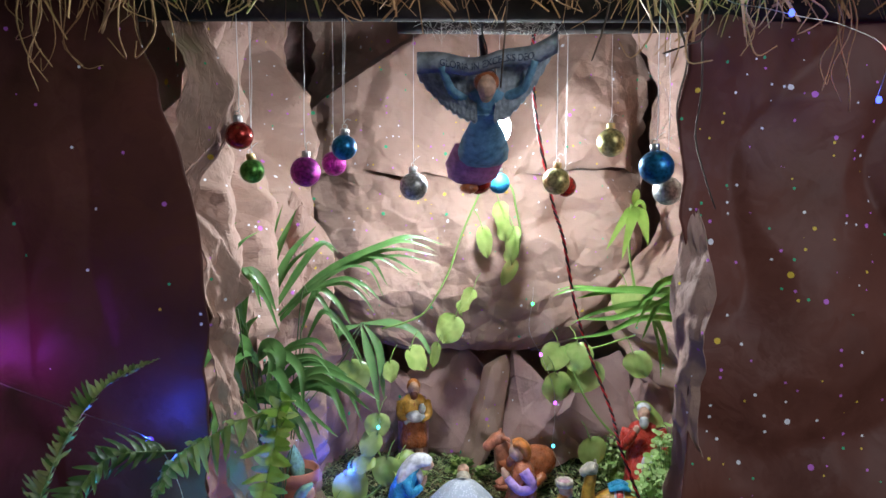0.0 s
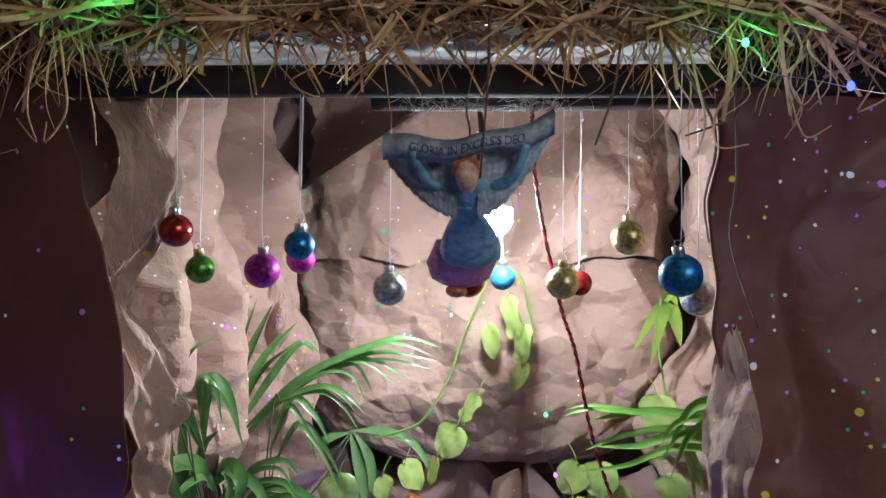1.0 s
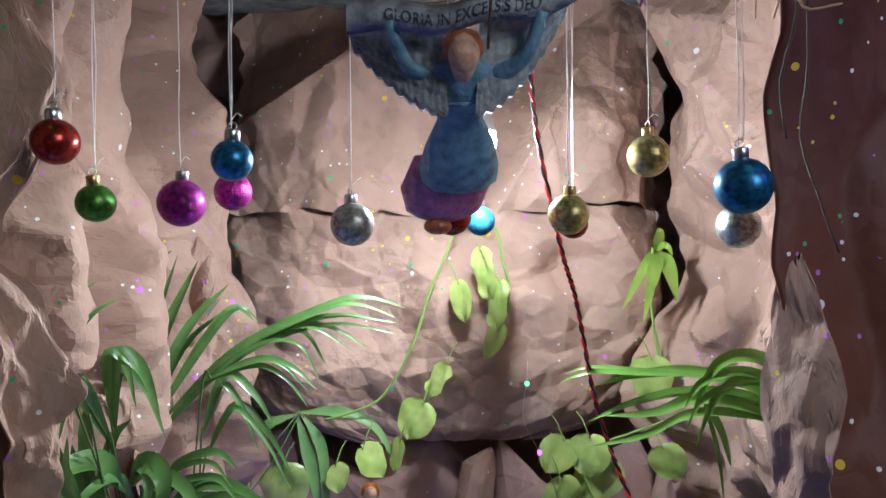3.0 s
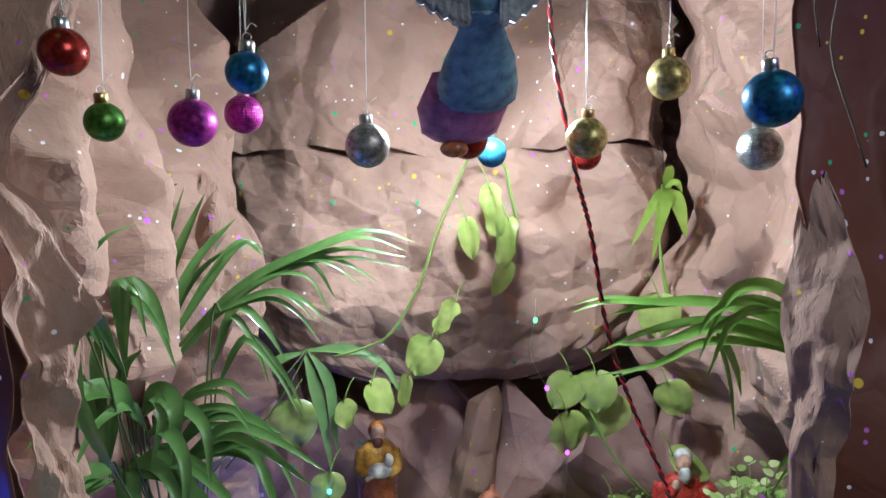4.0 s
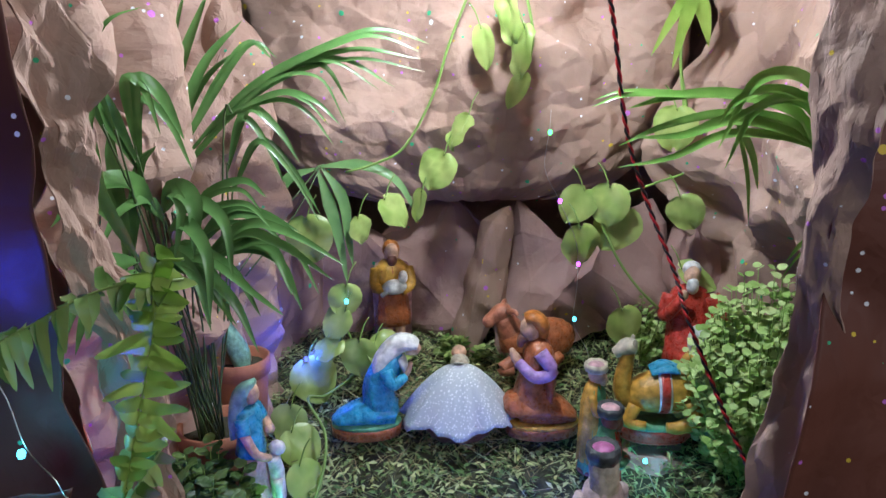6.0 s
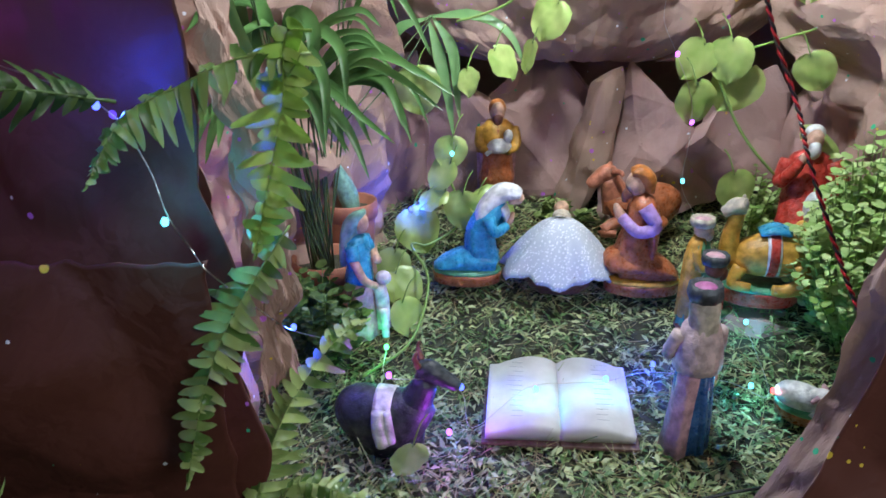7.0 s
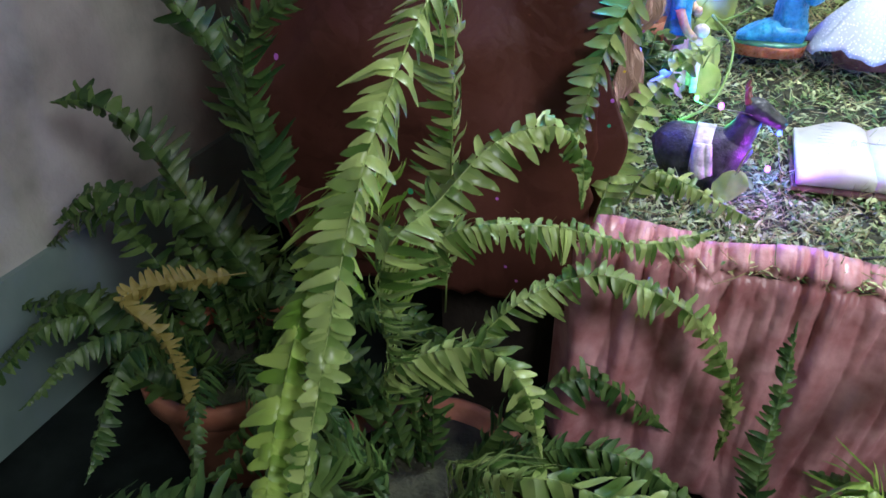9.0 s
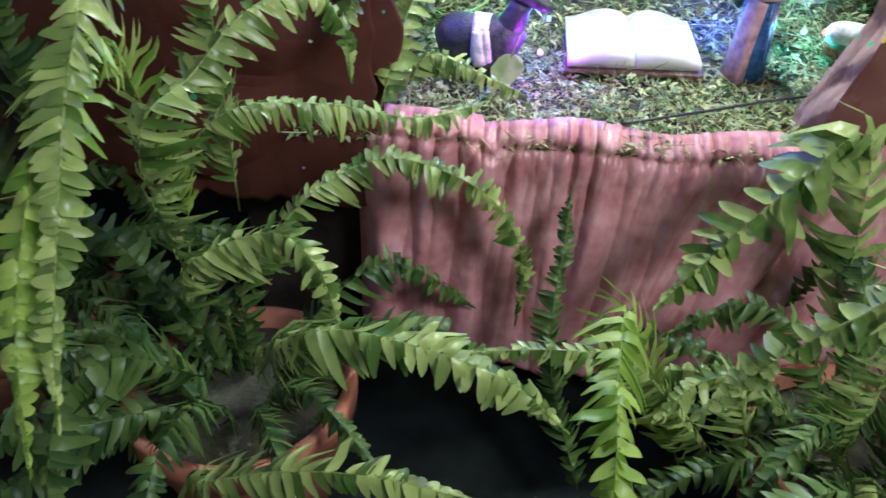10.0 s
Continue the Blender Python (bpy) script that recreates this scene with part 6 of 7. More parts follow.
for pts, w in right[:8]:
    d = Vector((rnd.uniform(-0.03, 0.03), rnd.uniform(-0.03, 0.01), rnd.uniform(-0.05, 0.01)))
    n = len(pts) - 1
    right = right + [([Vector(p) + d * (k / n) for k, p in enumerate(pts)], w * rnd.uniform(0.5, 0.8))]
right = [(p, w * 0.7) for p, w in right]
leafplant("arching_palm", "glossy bright green palm leaf arching in from the side wall", "palm", right, leafy("glossy_palm_leaf", (0.09, 0.26, 0.04), (0.24, 0.45, 0.1), 0.22, 0.3))

# ---- pothos vines ----


def vine(label, stems, leaves):
    ob = tagged(new("pothos_vine"), label, "vine")
    for s in stems:
        add("stem", tube(spline([Vector(p) - Vector((0, 0.02, 0)) for p in s], 5), 0.0026, 6), STEM, ob)
    for (x, y, z), size, tip, face in leaves:
        y, size = y - 0.015, size * (1.4 if z > 1.2 else 1.12)
        tip = Vector(tip) + Vector((math.sin(91 * x + 37 * z) * 0.45, 0, 0))
        face = Vector(face) + Vector((math.sin(57 * x + 83 * z) * 0.35, 0, 0.3 + 0.3 * math.sin(71 * z)))
        add("leaf", heart((x, y, z), size, tip, face, 0.55 + 0.3 * math.sin(63 * x + 41 * z), 0.5 if z > 1.2 else 0.95), POTHOS, ob)
        a = Vector((x, y, z)) - Vector(tip).normalized() * (size * 0.36)
        add("petiole", tube(spline([a, a + Vector((0.01 * (1 if x < 0.1 else -1), 0.008, 0.03)), a + Vector((0.02 * (1 if x < 0.1 else -1), 0.012, 0.045))], 3), 0.0013, 5), STEM, ob)
    return ob


vine("light green pothos vine hanging down the paper backdrop",
     (((0.105, 1.73, 1.479), (0.077, 1.735, 1.416), (0.040, 1.74, 1.329), (0.012, 1.74, 1.246), (-0.042, 1.745, 1.153), (-0.098, 1.75, 1.122), (-0.152, 1.75, 1.108)),
      ((0.105, 1.73, 1.479), (0.16, 1.73, 1.46), (0.177, 1.735, 1.399), (0.188, 1.74, 1.342), (0.180, 1.74, 1.285))),
     (((0.015, 1.72, 1.113), 0.068, (-0.1, 0, -1), (0, -1, 0.15)), ((0.056, 1.72, 1.183), 0.062, (-0.35, 0, -1), (-0.9, -0.35, 0)),
      ((-0.065, 1.72, 1.04), 0.062, (0.5, 0, -1), (0.1, -0.7, 0.7)), ((-0.02, 1.72, 1.05), 0.055, (0, 0, -1), (-0.8, -0.5, 0.2)),
      ((0.1, 1.72, 1.326), 0.055, (-0.3, 0, -1), (-0.2, -1, 0.1)), ((0.142, 1.715, 1.374), 0.072, (-0.25, 0, -1), (-0.75, -0.6, 0.1)),
      ((0.165, 1.715, 1.318), 0.068, (-0.55, 0, -1), (-0.5, -0.8, 0.2)), ((0.159, 1.72, 1.252), 0.05, (-0.1, 0, -1), (0.1, -1, 0.1))))
vine("light green pothos vine trailing over the mauve rocks",
     (((0.455, 1.74, 1.415), (0.452, 1.74, 1.301), (0.470, 1.74, 1.206), (0.488, 1.74, 1.109), (0.418, 1.735, 1.077), (0.343, 1.73, 1.054), (0.300, 1.72, 1.028)),
      ((0.306, 1.72, 1.028), (0.344, 1.71, 0.946), (0.382, 1.7, 0.890), (0.426, 1.7, 0.844))),
     (((0.269, 1.71, 1.045), 0.066, (-0.6, 0, -0.8), (-0.1, -0.8, 0.6)), ((0.325, 1.7, 1.046), 0.072, (0.3, 0, -1), (0, -0.9, 0.4)), ((0.345, 1.715, 0.998), 0.085, (-0.2, 0.1, -1), (0.2, -0.8, 0.5)),
      ((0.272, 1.69, 0.975), 0.072, (0.4, 0, -1), (0, -0.85, 0.5)), ((0.476, 1.72, 1.023), 0.066, (0.6, 0, -0.8), (-0.3, -0.9, 0.2)), ((0.447, 1.725, 1.178), 0.075, (-0.3, 0, -1), (-0.2, -1, 0.1)),
      ((0.361, 1.69, 0.815), 0.07, (0.1, 0, -1), (0, -0.95, 0.25)), ((0.5, 1.71, 0.9), 0.075, (0.9, -0.1, -0.4), (0, -0.7, 0.7))))
vine("pothos leaves growing low beside the shepherd",
     (((-0.16, 1.72, 0.9), (-0.165, 1.73, 0.82), (-0.14, 1.72, 0.74), (-0.2, 1.68, 0.7), (-0.227, 1.62, 0.72), (-0.185, 1.53, 0.69), (-0.204, 1.44, 0.62), (-0.27, 1.35, 0.6)),),
     (((-0.162, 1.71, 0.875), 0.06, (0.3, 0, -1), (0, -0.9, 0.4)), ((-0.178, 1.7, 0.835), 0.062, (-0.8, 0, -0.5), (0, -0.7, 0.7)), ((-0.139, 1.69, 0.768), 0.07, (0, 0, -1), (0.1, -0.9, 0.4)), ((-0.193, 1.69, 0.79), 0.06, (-0.6, 0, -0.5), (0, -0.6, 0.8)),
      ((-0.083, 1.7, 0.775), 0.075, (0.9, 0, -0.2), (0, -0.7, 0.7)), ((-0.225, 1.69, 0.725), 0.085, (0.3, -0.1, -0.8), (0, -0.75, 0.65)), ((-0.226, 1.75, 0.985), 0.085, (0.2, 0, -1), (0, -1, 0.1)), ((-0.13, 1.75, 1.0), 0.05, (0.2, 0, -1), (0.6, -0.8, 0.1)),
      ((-0.26, 1.6, 0.68), 0.07, (-0.5, -0.2, -0.7), (0, -0.7, 0.7)), ((-0.235, 1.56, 0.66), 0.07, (0.5, -0.2, -0.8), (0.1, -0.7, 0.7)), ((-0.22, 1.5, 0.63), 0.065, (0.4, -0.2, -0.8), (0.1, -0.6, 0.8)), ((-0.17, 1.17, 0.585), 0.05, (-0.2, -0.1, -1), (0.2, -0.95, 0.1))))
sprig = tagged(new("leafy_sprig"), "cut sprig with narrow pale green leaves", "sprig")
add("stem", tube(spline([(0.466, 1.735, 1.41), (0.457, 1.735, 1.3), (0.475, 1.735, 1.18)], 5), 0.0022, 6), STEM, sprig)
for tip, w in (((0.392, 1.7, 1.304), 0.012), ((0.427, 1.69, 1.280), 0.014), ((0.407, 1.71, 1.334), 0.01), ((0.489, 1.69, 1.317), 0.02), ((0.462, 1.71, 1.45), 0.012), ((0.444, 1.69, 1.334), 0.017), ((0.485, 1.7, 1.4), 0.01)):
    a, b = Vector((0.466, 1.735, 1.41)), Vector(tip)
    add("leaf", blade([a, a.lerp(b, 0.5) + Vector((0, -0.012, 0.012)), b], w, 0.2, (0, -0.9, 0.3), 6, 0.7), FERN_LIGHT, sprig)

# ---- small-leaved herbs ----


def herb(label, centre, size, count, leaf, mat, seed, crinkle=0.0):
    ob = tagged(new("herb_plant"), label, "herb")
    rng = random.Random(seed)
    stems, leaves = [], []
    cx, cy, cz = centre
    for k in range(count):
        a = rng.uniform(0, 2 * math.pi)
        q = rng.random() ** 0.5
        tip = Vector((cx + size[0] * q * math.cos(a), cy + size[1] * q * math.sin(a), cz + size[2] * (1 - 0.5 * q * q) * rng.uniform(0.6, 1.08)))
        foot = Vector((cx + 0.3 * size[0] * q * math.cos(a), cy + 0.3 * size[1] * q * math.sin(a), cz))
        mid = foot.lerp(tip, 0.55) + Vector((0, 0, 0.01))
        c = spline([foot, mid, tip], 5)
        stems.append(tube(c, 0.0009, 4))
        for j in range(3, len(c)):
            d = (c[j] - c[j - 1]).normalized()
            for sg in (0, 1):
                o = Vector((math.cos(j * 1.57 + sg * math.pi + k), math.sin(j * 1.57 + sg * math.pi + k), 0.25)).normalized()
                s = leaf * rng.uniform(0.65, 1.15)
                leaves.append(heart(c[j] + o * s * 0.6, s, o + d * 0.2, Vector((-0.4 if cx > 0.3 else 0, -0.25, 1)) + d * 0.3 + Vector((rng.uniform(-0.3, 0.3), rng.uniform(-0.3, 0.3), 0)), 0.3 + crinkle))
    tagged(add("stalk", join(stems), STEM, ob), kind="stuff")
    tagged(add("foliage", join(leaves), mat, ob), kind="stuff")
    return ob


herb("dense light green herb with small leaves", (0.535, 1.5, 0.58), (0.125, 0.13, 0.37), 250, 0.0155, HERB, 5)
herb("dark curly-leaved plant in front of the palm pot", (-0.335, 1.34, 0.6), (0.07, 0.07, 0.2), 34, 0.02, FERN_DARK_SHADED, 6, 0.3)
herb("wiry green seedlings behind the camel", (0.42, 1.76, 0.68), (0.07, 0.05, 0.16), 26, 0.011, HERB, 7)
herb("sparse wiry plant beside the manger", (0.06, 1.8, 0.68), (0.06, 0.04, 0.08), 14, 0.013, FERN, 8)

# ---- grass clippings ----
rnd = random.Random(33)
chunks, dry = [], []
for k in range(22000):
    x, y = rnd.uniform(-0.48, 0.6), 1.03 + 0.9 * rnd.random() ** 1.2
    z = float(moss_height(x, y)) - 0.014 + 0.006 * math.sin(x * 43) * math.sin(y * 37)
    p = Vector((x, y, z + rnd.uniform(0, 0.016)))
    d = Vector((rnd.uniform(-1, 1), rnd.uniform(-1, 1), rnd.uniform(-0.15, 0.6))).normalized()
    if rnd.random() < 0.62:
        chunks.append(blade([p, p + d * rnd.uniform(0.006, 0.012), p + d * rnd.uniform(0.014, 0.022) - Vector((0, 0, 0.003))], rnd.uniform(0.0024, 0.0058), 0.3, (rnd.uniform(-0.5, 0.5), rnd.uniform(-0.5, 0.5), 1), 1, 0.8))
    else:
        (dry if rnd.random() < 0.4 else chunks).append(straw(p, d, rnd.uniform(0.015, 0.05), rnd.uniform(0.0005, 0.0013), rnd.uniform(-0.5, 0.5)))
tagged(add("grass_clippings", join(chunks), GRASS), "cut green grass and small leaves strewn on the bed", "grass", kind="stuff")
for k in range(500):
    a, q = rnd.uniform(0, 6.28), rnd.uniform(0.7, 1.25)
    p = Vector((0.045 + 0.1 * q * math.cos(a), 1.66 + 0.09 * q * math.sin(a), 0.645 + rnd.uniform(0, 0.06) * (1 if math.sin(a) > -0.2 else 0.2)))
    dry.append(straw(p, Vector((rnd.uniform(-1, 1), rnd.uniform(-1, 1), rnd.uniform(-0.2, 0.5))), rnd.uniform(0.02, 0.06), rnd.uniform(0.0006, 0.0013), rnd.uniform(-0.5, 0.5)))
tagged(add("dry_grass", join(dry), material("dry_grass_blade", (0.34, 0.28, 0.13), 0.7)[0]), "dry straw bits scattered round the manger", "dry grass", kind="stuff")

# ---- ferns ----
def fern(label, fronds, pot=None):
    ob = tagged(new("fern_plant"), label, "fern")
    for k, (pts, reach, face, mat) in enumerate(fronds):
        add("frond", frond(pts, reach * 0.95, face, max(0.0072, reach * 0.2), seed=k + len(label), droop=0.55), mat, ob)
    return ob


fern("bright green fern hanging at the opening's edge", (
    (((-0.21, 0.99, 1.15), (-0.232, 0.985, 1.145), (-0.24, 0.985, 1.09), (-0.257, 0.972, 1.015), (-0.272, 0.965, 0.955)), 0.054, (0.1, -1, 0.1), FERN_LIGHT),
    (((-0.215, 1.0, 1.13), (-0.273, 0.987, 1.128), (-0.327, 0.969, 1.105), (-0.367, 0.946, 1.082), (-0.395, 0.92, 1.03)), 0.042, (0, -0.5, 0.9), FERN),
    # darker leaf colour on this frond in place of shade
    (((-0.36, 0.93, 1.1), (-0.41, 0.86, 1.12), (-0.430, 0.818, 1.10), (-0.444, 0.785, 1.05), (-0.452, 0.752, 0.993), (-0.440, 0.720, 0.937)), 0.035, (0.7, -0.5, 0.3), FERN_DARK_SHADED),
    (((-0.56, 0.92, 0.98), (-0.529, 0.900, 1.049), (-0.479, 0.883, 1.139), (-0.418, 0.867, 1.209), (-0.347, 0.850, 1.245)), 0.024, (0.5, -0.5, -0.4), FERN)))
fern("dark green fern leaning on the front wall", (
    (((-0.27, 1.06, 0.95), (-0.302, 1.040, 0.903), (-0.335, 1.010, 0.846), (-0.355, 0.980, 0.782), (-0.369, 0.950, 0.70)), 0.048, (0.3, -0.9, 0.4), FERN),
    (((-0.34, 1.0, 0.58), (-0.315, 1.07, 0.68), (-0.283, 1.13, 0.735), (-0.25, 1.17, 0.765), (-0.225, 1.2, 0.77)), 0.052, (0.1, -0.8, 0.6), FERN),
    (((-0.3, 1.0, 0.62), (-0.27, 1.01, 0.66), (-0.2, 1.02, 0.63), (-0.14, 1.03, 0.6)), 0.032, (0, -0.5, 0.9), FERN)))
fern("large fern with arching fronds in a floor pot", (
    (((-0.5, 0.85, 0.5), (-0.47, 0.8, 0.8), (-0.45, 0.729, 0.94), (-0.441, 0.537, 0.86), (-0.437, 0.42, 0.72), (-0.437, 0.38, 0.64)), 0.042, (0.6, -0.5, 0.7), FERN),
    (((-0.54, 0.8, 0.5), (-0.5, 0.66, 0.78), (-0.47, 0.52, 0.80), (-0.465, 0.42, 0.71), (-0.46, 0.37, 0.61)), 0.046, (0.3, -0.7, 0.7), FERN_LIGHT),
    (((-0.52, 0.72, 0.5), (-0.475, 0.620, 0.719), (-0.442, 0.673, 0.759), (-0.403, 0.727, 0.8), (-0.355, 0.765, 0.805), (-0.335, 0.8, 0.76), (-0.333, 0.81, 0.7)), 0.045, (0, -0.6, 0.8), FERN),
    (((-0.52, 0.74, 0.62), (-0.443, 0.740, 0.694), (-0.359, 0.800, 0.679), (-0.267, 0.860, 0.640), (-0.188, 0.920, 0.640)), 0.036, (0, -0.5, 0.9), FERN),
    (((-0.5, 0.8, 0.4), (-0.422, 0.860, 0.510), (-0.331, 0.91, 0.553), (-0.245, 0.925, 0.535), (-0.165, 0.94, 0.472), (-0.125, 0.94, 0.37), (-0.13, 0.93, 0.27)), 0.042, (0, -0.6, 0.8), FERN),
    (((-0.55, 0.76, 0.4), (-0.52, 0.73, 0.5), (-0.42, 0.73, 0.555), (-0.36, 0.70, 0.54), (-0.334, 0.680, 0.47)), 0.05, (0, -0.5, 0.9), FERN),
    (((-0.45, 0.7, 0.4), (-0.345, 0.560, 0.565), (-0.293, 0.55, 0.588), (-0.221, 0.53, 0.593), (-0.15, 0.52, 0.573), (-0.1, 0.52, 0.52)), 0.052, (0, -0.45, 0.9), FERN),
    (((-0.5, 0.6, 0.3), (-0.435, 0.50, 0.424), (-0.346, 0.48, 0.48), (-0.262, 0.47, 0.500), (-0.17, 0.47, 0.48)), 0.05, (0, -0.4, 0.9), FERN),
    (((-0.52, 0.7, 0.35), (-0.548, 0.600, 0.478), (-0.597, 0.567, 0.447), (-0.609, 0.533, 0.398), (-0.614, 0.500, 0.33)), 0.06, (0, -0.6, 0.8), FERN_DARK_SHADED),
    (((-0.55, 0.7, 0.3), (-0.664, 0.600, 0.344), (-0.771, 0.583, 0.343), (-0.880, 0.567, 0.288), (-0.97, 0.550, 0.19)), 0.055, (0, -0.5, 0.8), FERN_DARK_SHADED)))
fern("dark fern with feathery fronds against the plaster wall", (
    (((-0.85, 1.0, 0.3), (-1.003, 1.000, 0.506), (-1.073, 1.000, 0.616), (-1.161, 1.000, 0.663), (-1.24, 1.000, 0.655)), 0.07, (0.2, -0.8, 0.3), FERN_DARK_SHADED),
    (((-0.85, 1.0, 0.3), (-0.998, 1.000, 0.486), (-1.088, 0.983, 0.504), (-1.183, 0.967, 0.511), (-1.264, 0.950, 0.446)), 0.07, (0.1, -0.6, 0.7), FERN_DARK_SHADED),
    (((-0.8, 0.95, 0.5), (-0.785, 0.900, 0.711), (-0.737, 0.850, 0.835), (-0.624, 0.800, 0.913)), 0.055, (0.3, -0.8, -0.2), FERN_DARK_SHADED),
    (((-0.8, 0.98, 0.5), (-0.856, 0.950, 0.759), (-0.888, 0.933, 0.840), (-0.938, 0.917, 0.899), (-0.996, 0.900, 0.886)), 0.065, (0.2, -0.8, 0.2), FERN_DARK_SHADED),
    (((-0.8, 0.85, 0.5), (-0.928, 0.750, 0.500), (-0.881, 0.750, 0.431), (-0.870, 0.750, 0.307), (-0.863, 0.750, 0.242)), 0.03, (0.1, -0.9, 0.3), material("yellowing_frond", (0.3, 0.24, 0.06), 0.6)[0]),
    (((-0.9, 0.85, 0.2), (-1.021, 0.800, 0.299), (-1.081, 0.800, 0.411), (-1.177, 0.800, 0.384)), 0.07, (0, -0.7, 0.6), FERN_DARK_SHADED)))
fern("fern with broad silvery fronds before the cloth", (
    (((0.32, 0.9, 0.3), (0.26, 0.9, 0.62), (0.18, 0.87, 0.58), (0.1, 0.85, 0.48), (0.04, 0.83, 0.4)), 0.085, (-0.2, -0.7, 0.7), FERN),
    (((-0.02, 0.75, 0.1), (-0.08, 0.85, 0.28), (-0.07, 0.95, 0.42), (-0.067, 0.985, 0.485)), 0.036, (0.1, -0.9, 0.25), FERN_DARK_SHADED),
    (((0.1, 0.75, 0.2), (-0.008, 0.739, 0.467), (-0.04, 0.62, 0.5), (-0.055, 0.5, 0.5), (-0.06, 0.44, 0.43)), 0.06, (0, -0.6, 0.8), FERN_LIGHT),
    (((0.15, 0.75, 0.2), (0.0, 0.68, 0.44), (-0.08, 0.64, 0.5), (-0.193, 0.62, 0.506)), 0.04, (0, -0.5, 0.9), FERN),
    (((0.3, 0.75, 0.2), (0.2, 0.62, 0.6), (0.14, 0.6, 0.6), (0.08, 0.6, 0.53), (0.03, 0.6, 0.45)), 0.05, (0, -0.6, 0.8), FERN),
    (((0.2, 0.75, 0.15), (0.12, 0.7, 0.4), (0.07, 0.69, 0.42), (0.02, 0.66, 0.38)), 0.05, (0, -0.6, 0.8), FERN),
    (((0.3, 0.7, 0.1), (0.22, 0.6, 0.36), (0.15, 0.56, 0.4), (0.07, 0.52, 0.36)), 0.05, (0, -0.5, 0.8), FERN_DARK_SHADED)))
# the thicket of fronds under and between them, shade put into darker leaves
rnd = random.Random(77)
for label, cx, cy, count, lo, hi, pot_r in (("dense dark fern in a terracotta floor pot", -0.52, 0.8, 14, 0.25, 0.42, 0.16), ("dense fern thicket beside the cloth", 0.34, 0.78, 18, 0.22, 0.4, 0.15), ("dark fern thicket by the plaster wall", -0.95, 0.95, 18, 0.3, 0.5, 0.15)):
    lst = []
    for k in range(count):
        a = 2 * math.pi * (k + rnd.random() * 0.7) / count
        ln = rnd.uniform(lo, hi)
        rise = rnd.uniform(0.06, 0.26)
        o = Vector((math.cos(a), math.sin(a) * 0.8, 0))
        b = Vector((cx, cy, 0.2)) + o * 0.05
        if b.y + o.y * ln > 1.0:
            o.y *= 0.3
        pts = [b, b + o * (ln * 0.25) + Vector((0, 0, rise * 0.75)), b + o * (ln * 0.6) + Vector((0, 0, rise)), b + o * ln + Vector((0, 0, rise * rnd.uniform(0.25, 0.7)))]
        lst.append((pts, rnd.uniform(0.035, 0.055), (0, -0.45, 0.9), FERN if k % 4 == 0 and cx > 0 else FERN_DARK_SHADED))
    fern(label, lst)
    plant_pot((cx, cy, 0.0), pot_r, 0.24, "large terracotta pot of the fern")

# ---- twisted flex ----
FLEX = material("red_flex", (0.5, 0.015, 0.02), 0.4)[0]
FLEX_DARK = material("black_flex", (0.02, 0.01, 0.01), 0.4)[0]
route = spline([(0.155, 1.21, 1.73), (0.152, 1.225, 1.68), (0.168, 1.30, 1.583), (0.205, 1.333, 1.427), (0.233, 1.367, 1.349), (0.263, 1.395, 1.215), (0.292, 1.39, 1.12), (0.326, 1.35, 1.02), (0.334, 1.31, 0.965), (0.366, 1.273, 0.87), (0.388, 1.237, 0.806), (0.411, 1.20, 0.75), (0.43, 1.18, 0.69)], 26)
flex = tagged(new("twisted_flex"), "red and black twisted two-core flex hanging slack", "cable")
for ph, mat, nm in ((0, FLEX, "red_core"), (math.pi, FLEX_DARK, "black_core")):
    add(nm, tube([p + Vector((0.0019 * math.cos(k * 0.9 + ph), 0.0019 * math.sin(k * 0.9 + ph), 0)) for k, p in enumerate(route)], 0.0019, 6), mat, flex)

# ---- strings of small coloured lights ----
COPPER = material("silver_wire", (0.6, 0.55, 0.5), 0.3, 1.0)[0]
HUES = {"blue": (0.02, 0.06, 1.0), "cyan": (0.05, 0.7, 1.0), "violet": (0.5, 0.05, 1.0), "green": (0.05, 1.0, 0.25), "red": (1.0, 0.03, 0.03), "pink": (1.0, 0.1, 0.5)}
LEDS = {}
for nm, c in HUES.items():
    m = bpy.data.materials.new("lit_" + nm)
    m.use_nodes = True
    m.node_tree.nodes.remove(m.node_tree.nodes["Principled BSDF"])
    e = m.node_tree.nodes.new("ShaderNodeEmission")
    e.inputs[0].default_value, e.inputs[1].default_value = (*[0.04 + 0.96 * q for q in c], 1), 4.0
    m.node_tree.links.new(e.outputs[0], m.node_tree.nodes["Material Output"].inputs[0])
    LEDS[nm] = m
LED_MESH = {nm: mesh("led", *lathe([(0.0005, -0.0048), (0.0029, -0.0036), (0.004, 0), (0.0029, 0.0036), (0.0005, 0.0048)], 8), m) for nm, m in LEDS.items()}


def led_string(label, route, lights, watts=0.0):
    ob = tagged(new("light_string"), label, "string lights")
    add("wire", tube(spline(route, 5), 0.0006, 4), COPPER, ob)
    for (x, y, z), hue, glow in lights:
        p = piece("led", LED_MESH[hue], ob)
        p.location = (x, y, z)
        if glow:
            lamp("led_glow", "POINT", (x, y - 0.009, z + 0.007), glow * (17 if x < -0.36 and y < 1.05 else 34) * (2.2 if hue == "blue" and y > 1.05 else 1), HUES[hue], 0.004)


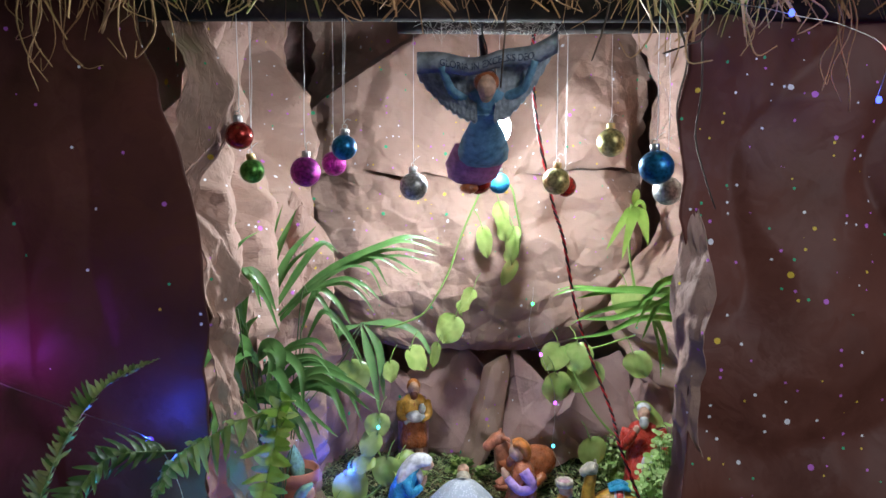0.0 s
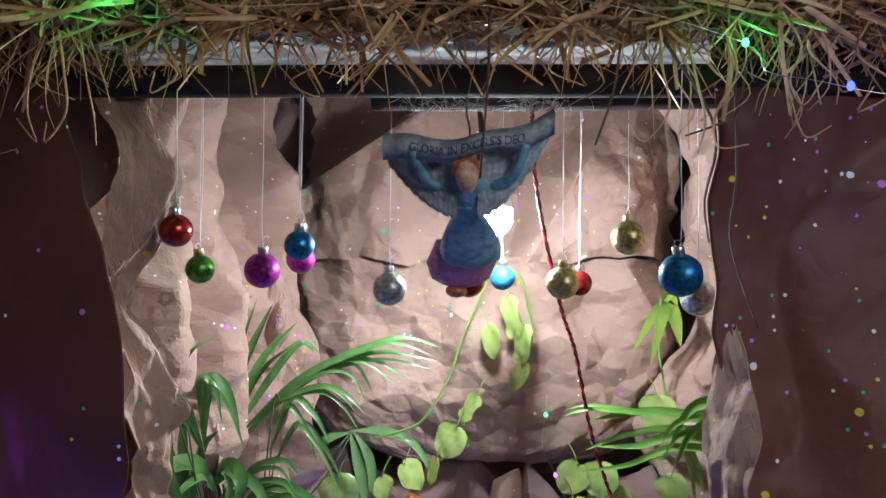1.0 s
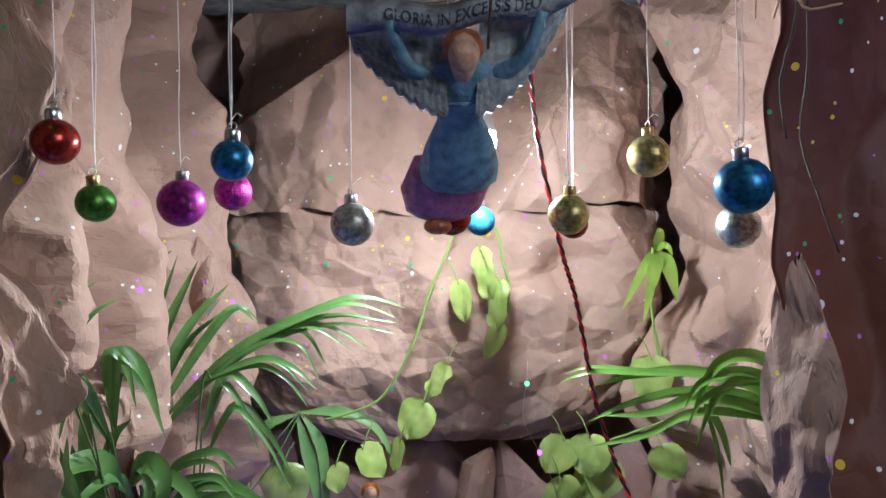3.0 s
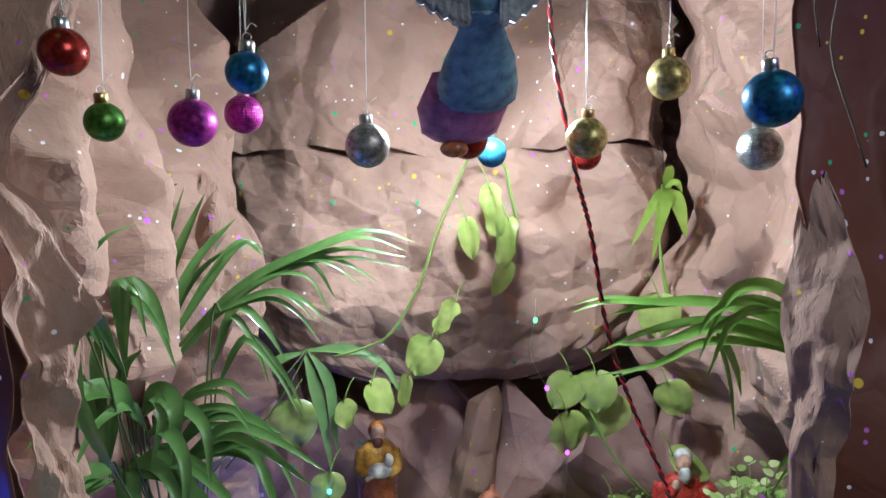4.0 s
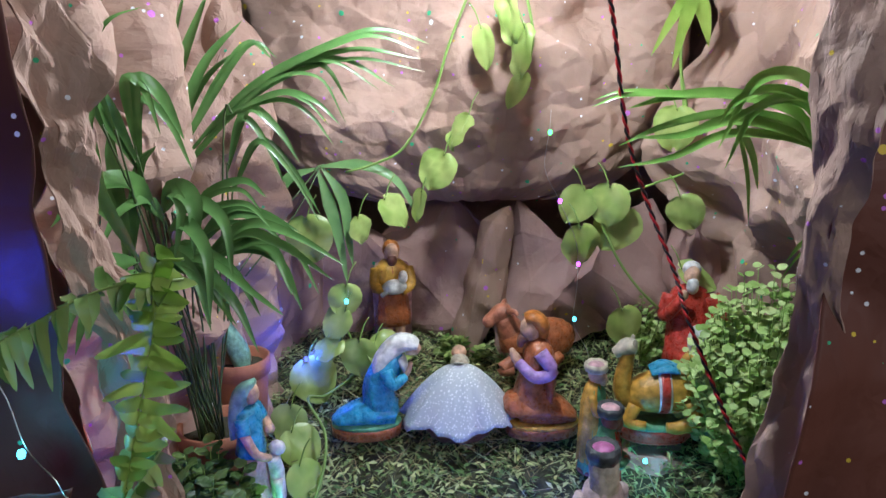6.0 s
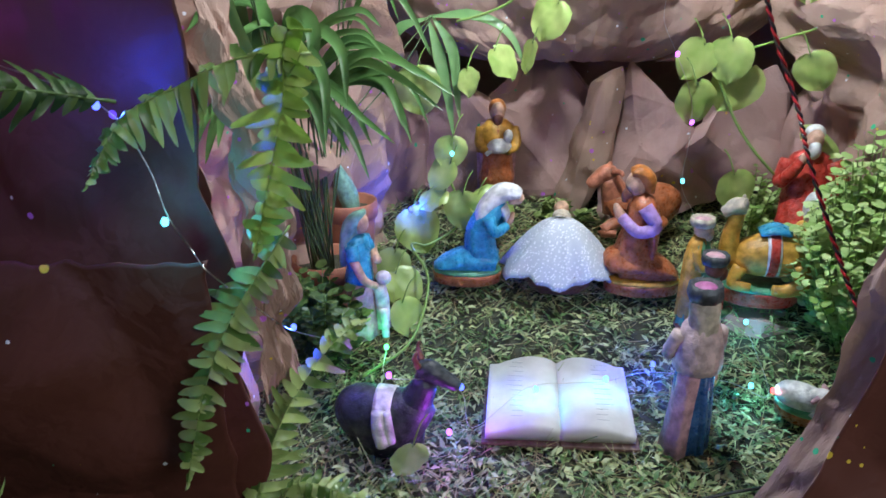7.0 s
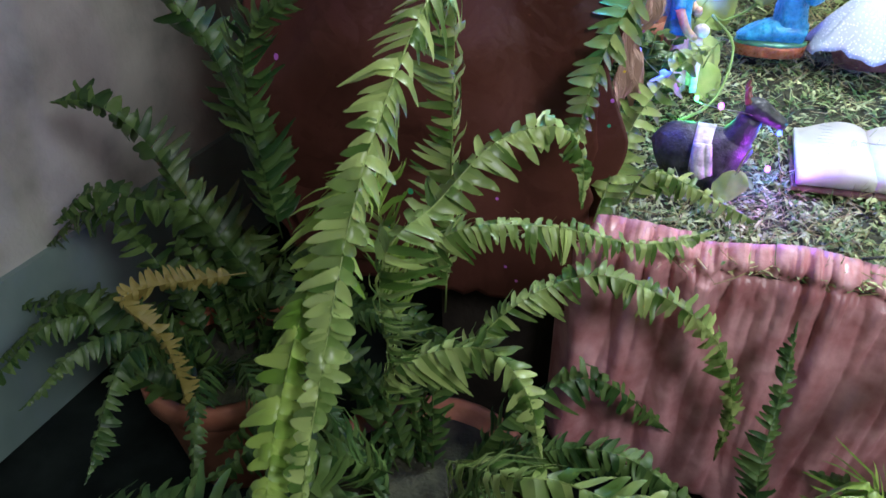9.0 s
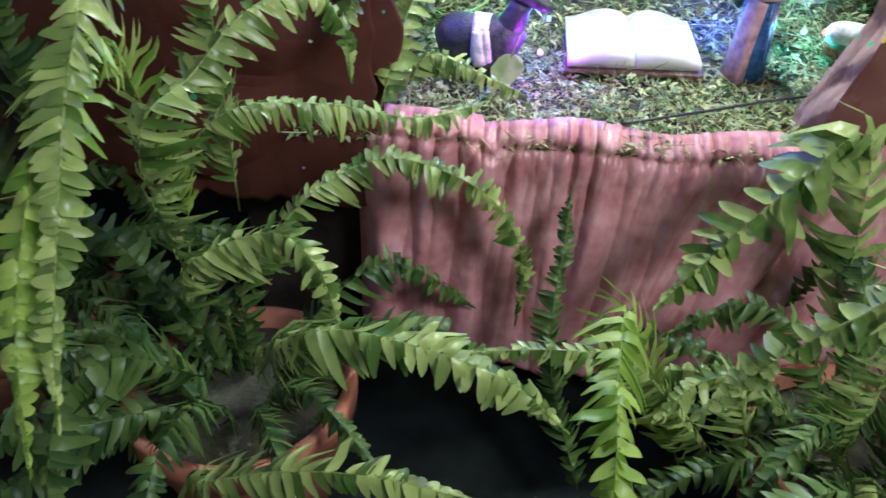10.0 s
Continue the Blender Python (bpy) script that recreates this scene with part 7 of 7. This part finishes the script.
led_string("thin wire of small lit LEDs on the backdrop", ((0.215, 1.68, 1.217), (0.213, 1.68, 1.181), (0.206, 1.68, 1.114), (0.233, 1.68, 1.056), (0.262, 1.66, 0.98), (0.268, 1.67, 0.9), (0.266, 1.68, 0.82), (0.292, 1.66, 0.76), (0.28, 1.6, 0.68)),
           (((0.213, 1.675, 1.178), "green", 0), ((0.233, 1.672, 1.056), "violet", 0), ((0.268, 1.665, 0.94), "violet", 0), ((0.266, 1.675, 0.83), "cyan", 0)))
led_string("thin wire of lit LEDs along the dark front wall", ((-0.72, 1.03, 1.2), (-0.674, 1.03, 1.173), (-0.55, 1.04, 1.12), (-0.437, 1.03, 1.08), (-0.405, 1.04, 1.02), (-0.38, 1.02, 0.97), (-0.365, 1.03, 0.93), (-0.345, 1.02, 0.91), (-0.33, 1.1, 0.83), (-0.32, 1.18, 0.76), (-0.28, 1.28, 0.69)),
           (((-0.674, 1.025, 1.173), "violet", 0.022), ((-0.437, 1.025, 1.08), "blue", 0.04), ((-0.38, 1.012, 0.968), "cyan", 0.015), ((-0.345, 1.14, 0.835), "red", 0.004), ((-0.323, 1.19, 0.76), "blue", 0.008)))
led_string("thin wire of lit LEDs lying on the grass", ((-0.24, 1.4, 0.63), (-0.233, 1.35, 0.64), (-0.205, 1.2, 0.685), (-0.15, 1.22, 0.67), (-0.108, 1.27, 0.62), (-0.09, 1.24, 0.58), (-0.015, 1.3, 0.612), (0.05, 1.33, 0.606), (0.106, 1.33, 0.612), (0.188, 1.4, 0.59), (0.3, 1.38, 0.59), (0.345, 1.33, 0.6), (0.357, 1.48, 0.62)),
           (((-0.233, 1.35, 0.645), "green", 0.003), ((-0.2, 1.195, 0.69), "violet", 0.0015), ((-0.108, 1.265, 0.632), "blue", 0.008), ((-0.12, 1.2, 0.6), "violet", 0.005), ((0.0, 1.29, 0.618), "cyan", 0.002), ((0.106, 1.33, 0.616), "cyan", 0.002), ((0.188, 1.4, 0.605), "blue", 0.006), ((0.348, 1.325, 0.612), "red", 0.0015), ((0.325, 1.35, 0.603), "cyan", 0.005), ((0.352, 1.49, 0.64), "cyan", 0.002)))
led_string("thin wire of lit LEDs through the low leaves", ((-0.157, 1.7, 0.9), (-0.158, 1.69, 0.876), (-0.2, 1.7, 0.8), (-0.238, 1.68, 0.765), (-0.27, 1.66, 0.7), (-0.29, 1.6, 0.66)),
           (((-0.158, 1.685, 0.874), "cyan", 0), ((-0.238, 1.675, 0.766), "blue", 0.006)))
led_string("thin wire of lit LEDs hanging from the straw", ((-0.45, 1.0, 1.83), (-0.338, 0.99, 1.8), (-0.1, 0.985, 1.81), (0.2, 0.985, 1.78), (0.36, 0.985, 1.735), (0.38, 0.97, 1.7), (0.42, 0.95, 1.685), (0.462, 0.94, 1.672), (0.52, 0.94, 1.66), (0.571, 0.93, 1.625), (0.57, 0.95, 1.56)),
           (((-0.338, 0.985, 1.8), "green", 0.006), ((0.362, 0.98, 1.733), "green", 0.003), ((0.45, 0.938, 1.676), "blue", 0.004), ((0.571, 0.925, 1.62), "red", 0.002), ((0.572, 0.945, 1.566), "blue", 0.006)))
# black lead over the grass and a white card behind the herb
v, f = tube(spline([(0.0, 1.06, 0.552), (0.08, 1.09, 0.556), (0.16, 1.12, 0.56), (0.25, 1.15, 0.566), (0.33, 1.17, 0.57)], 6), 0.002, 6)
tagged(add("power_lead", (v, f), WIRE), "thin black power lead lying on the grass", "cable")
bm = bmesh.new()
box(bm, (0.612, 1.5, 0.935), (0.05, 0.004, 0.07), -20, 0.0008, -12)
tagged(part("white_card", bm, WHITE_PLASTIC, smooth=False), "small white card leaning among the herb leaves", "card")
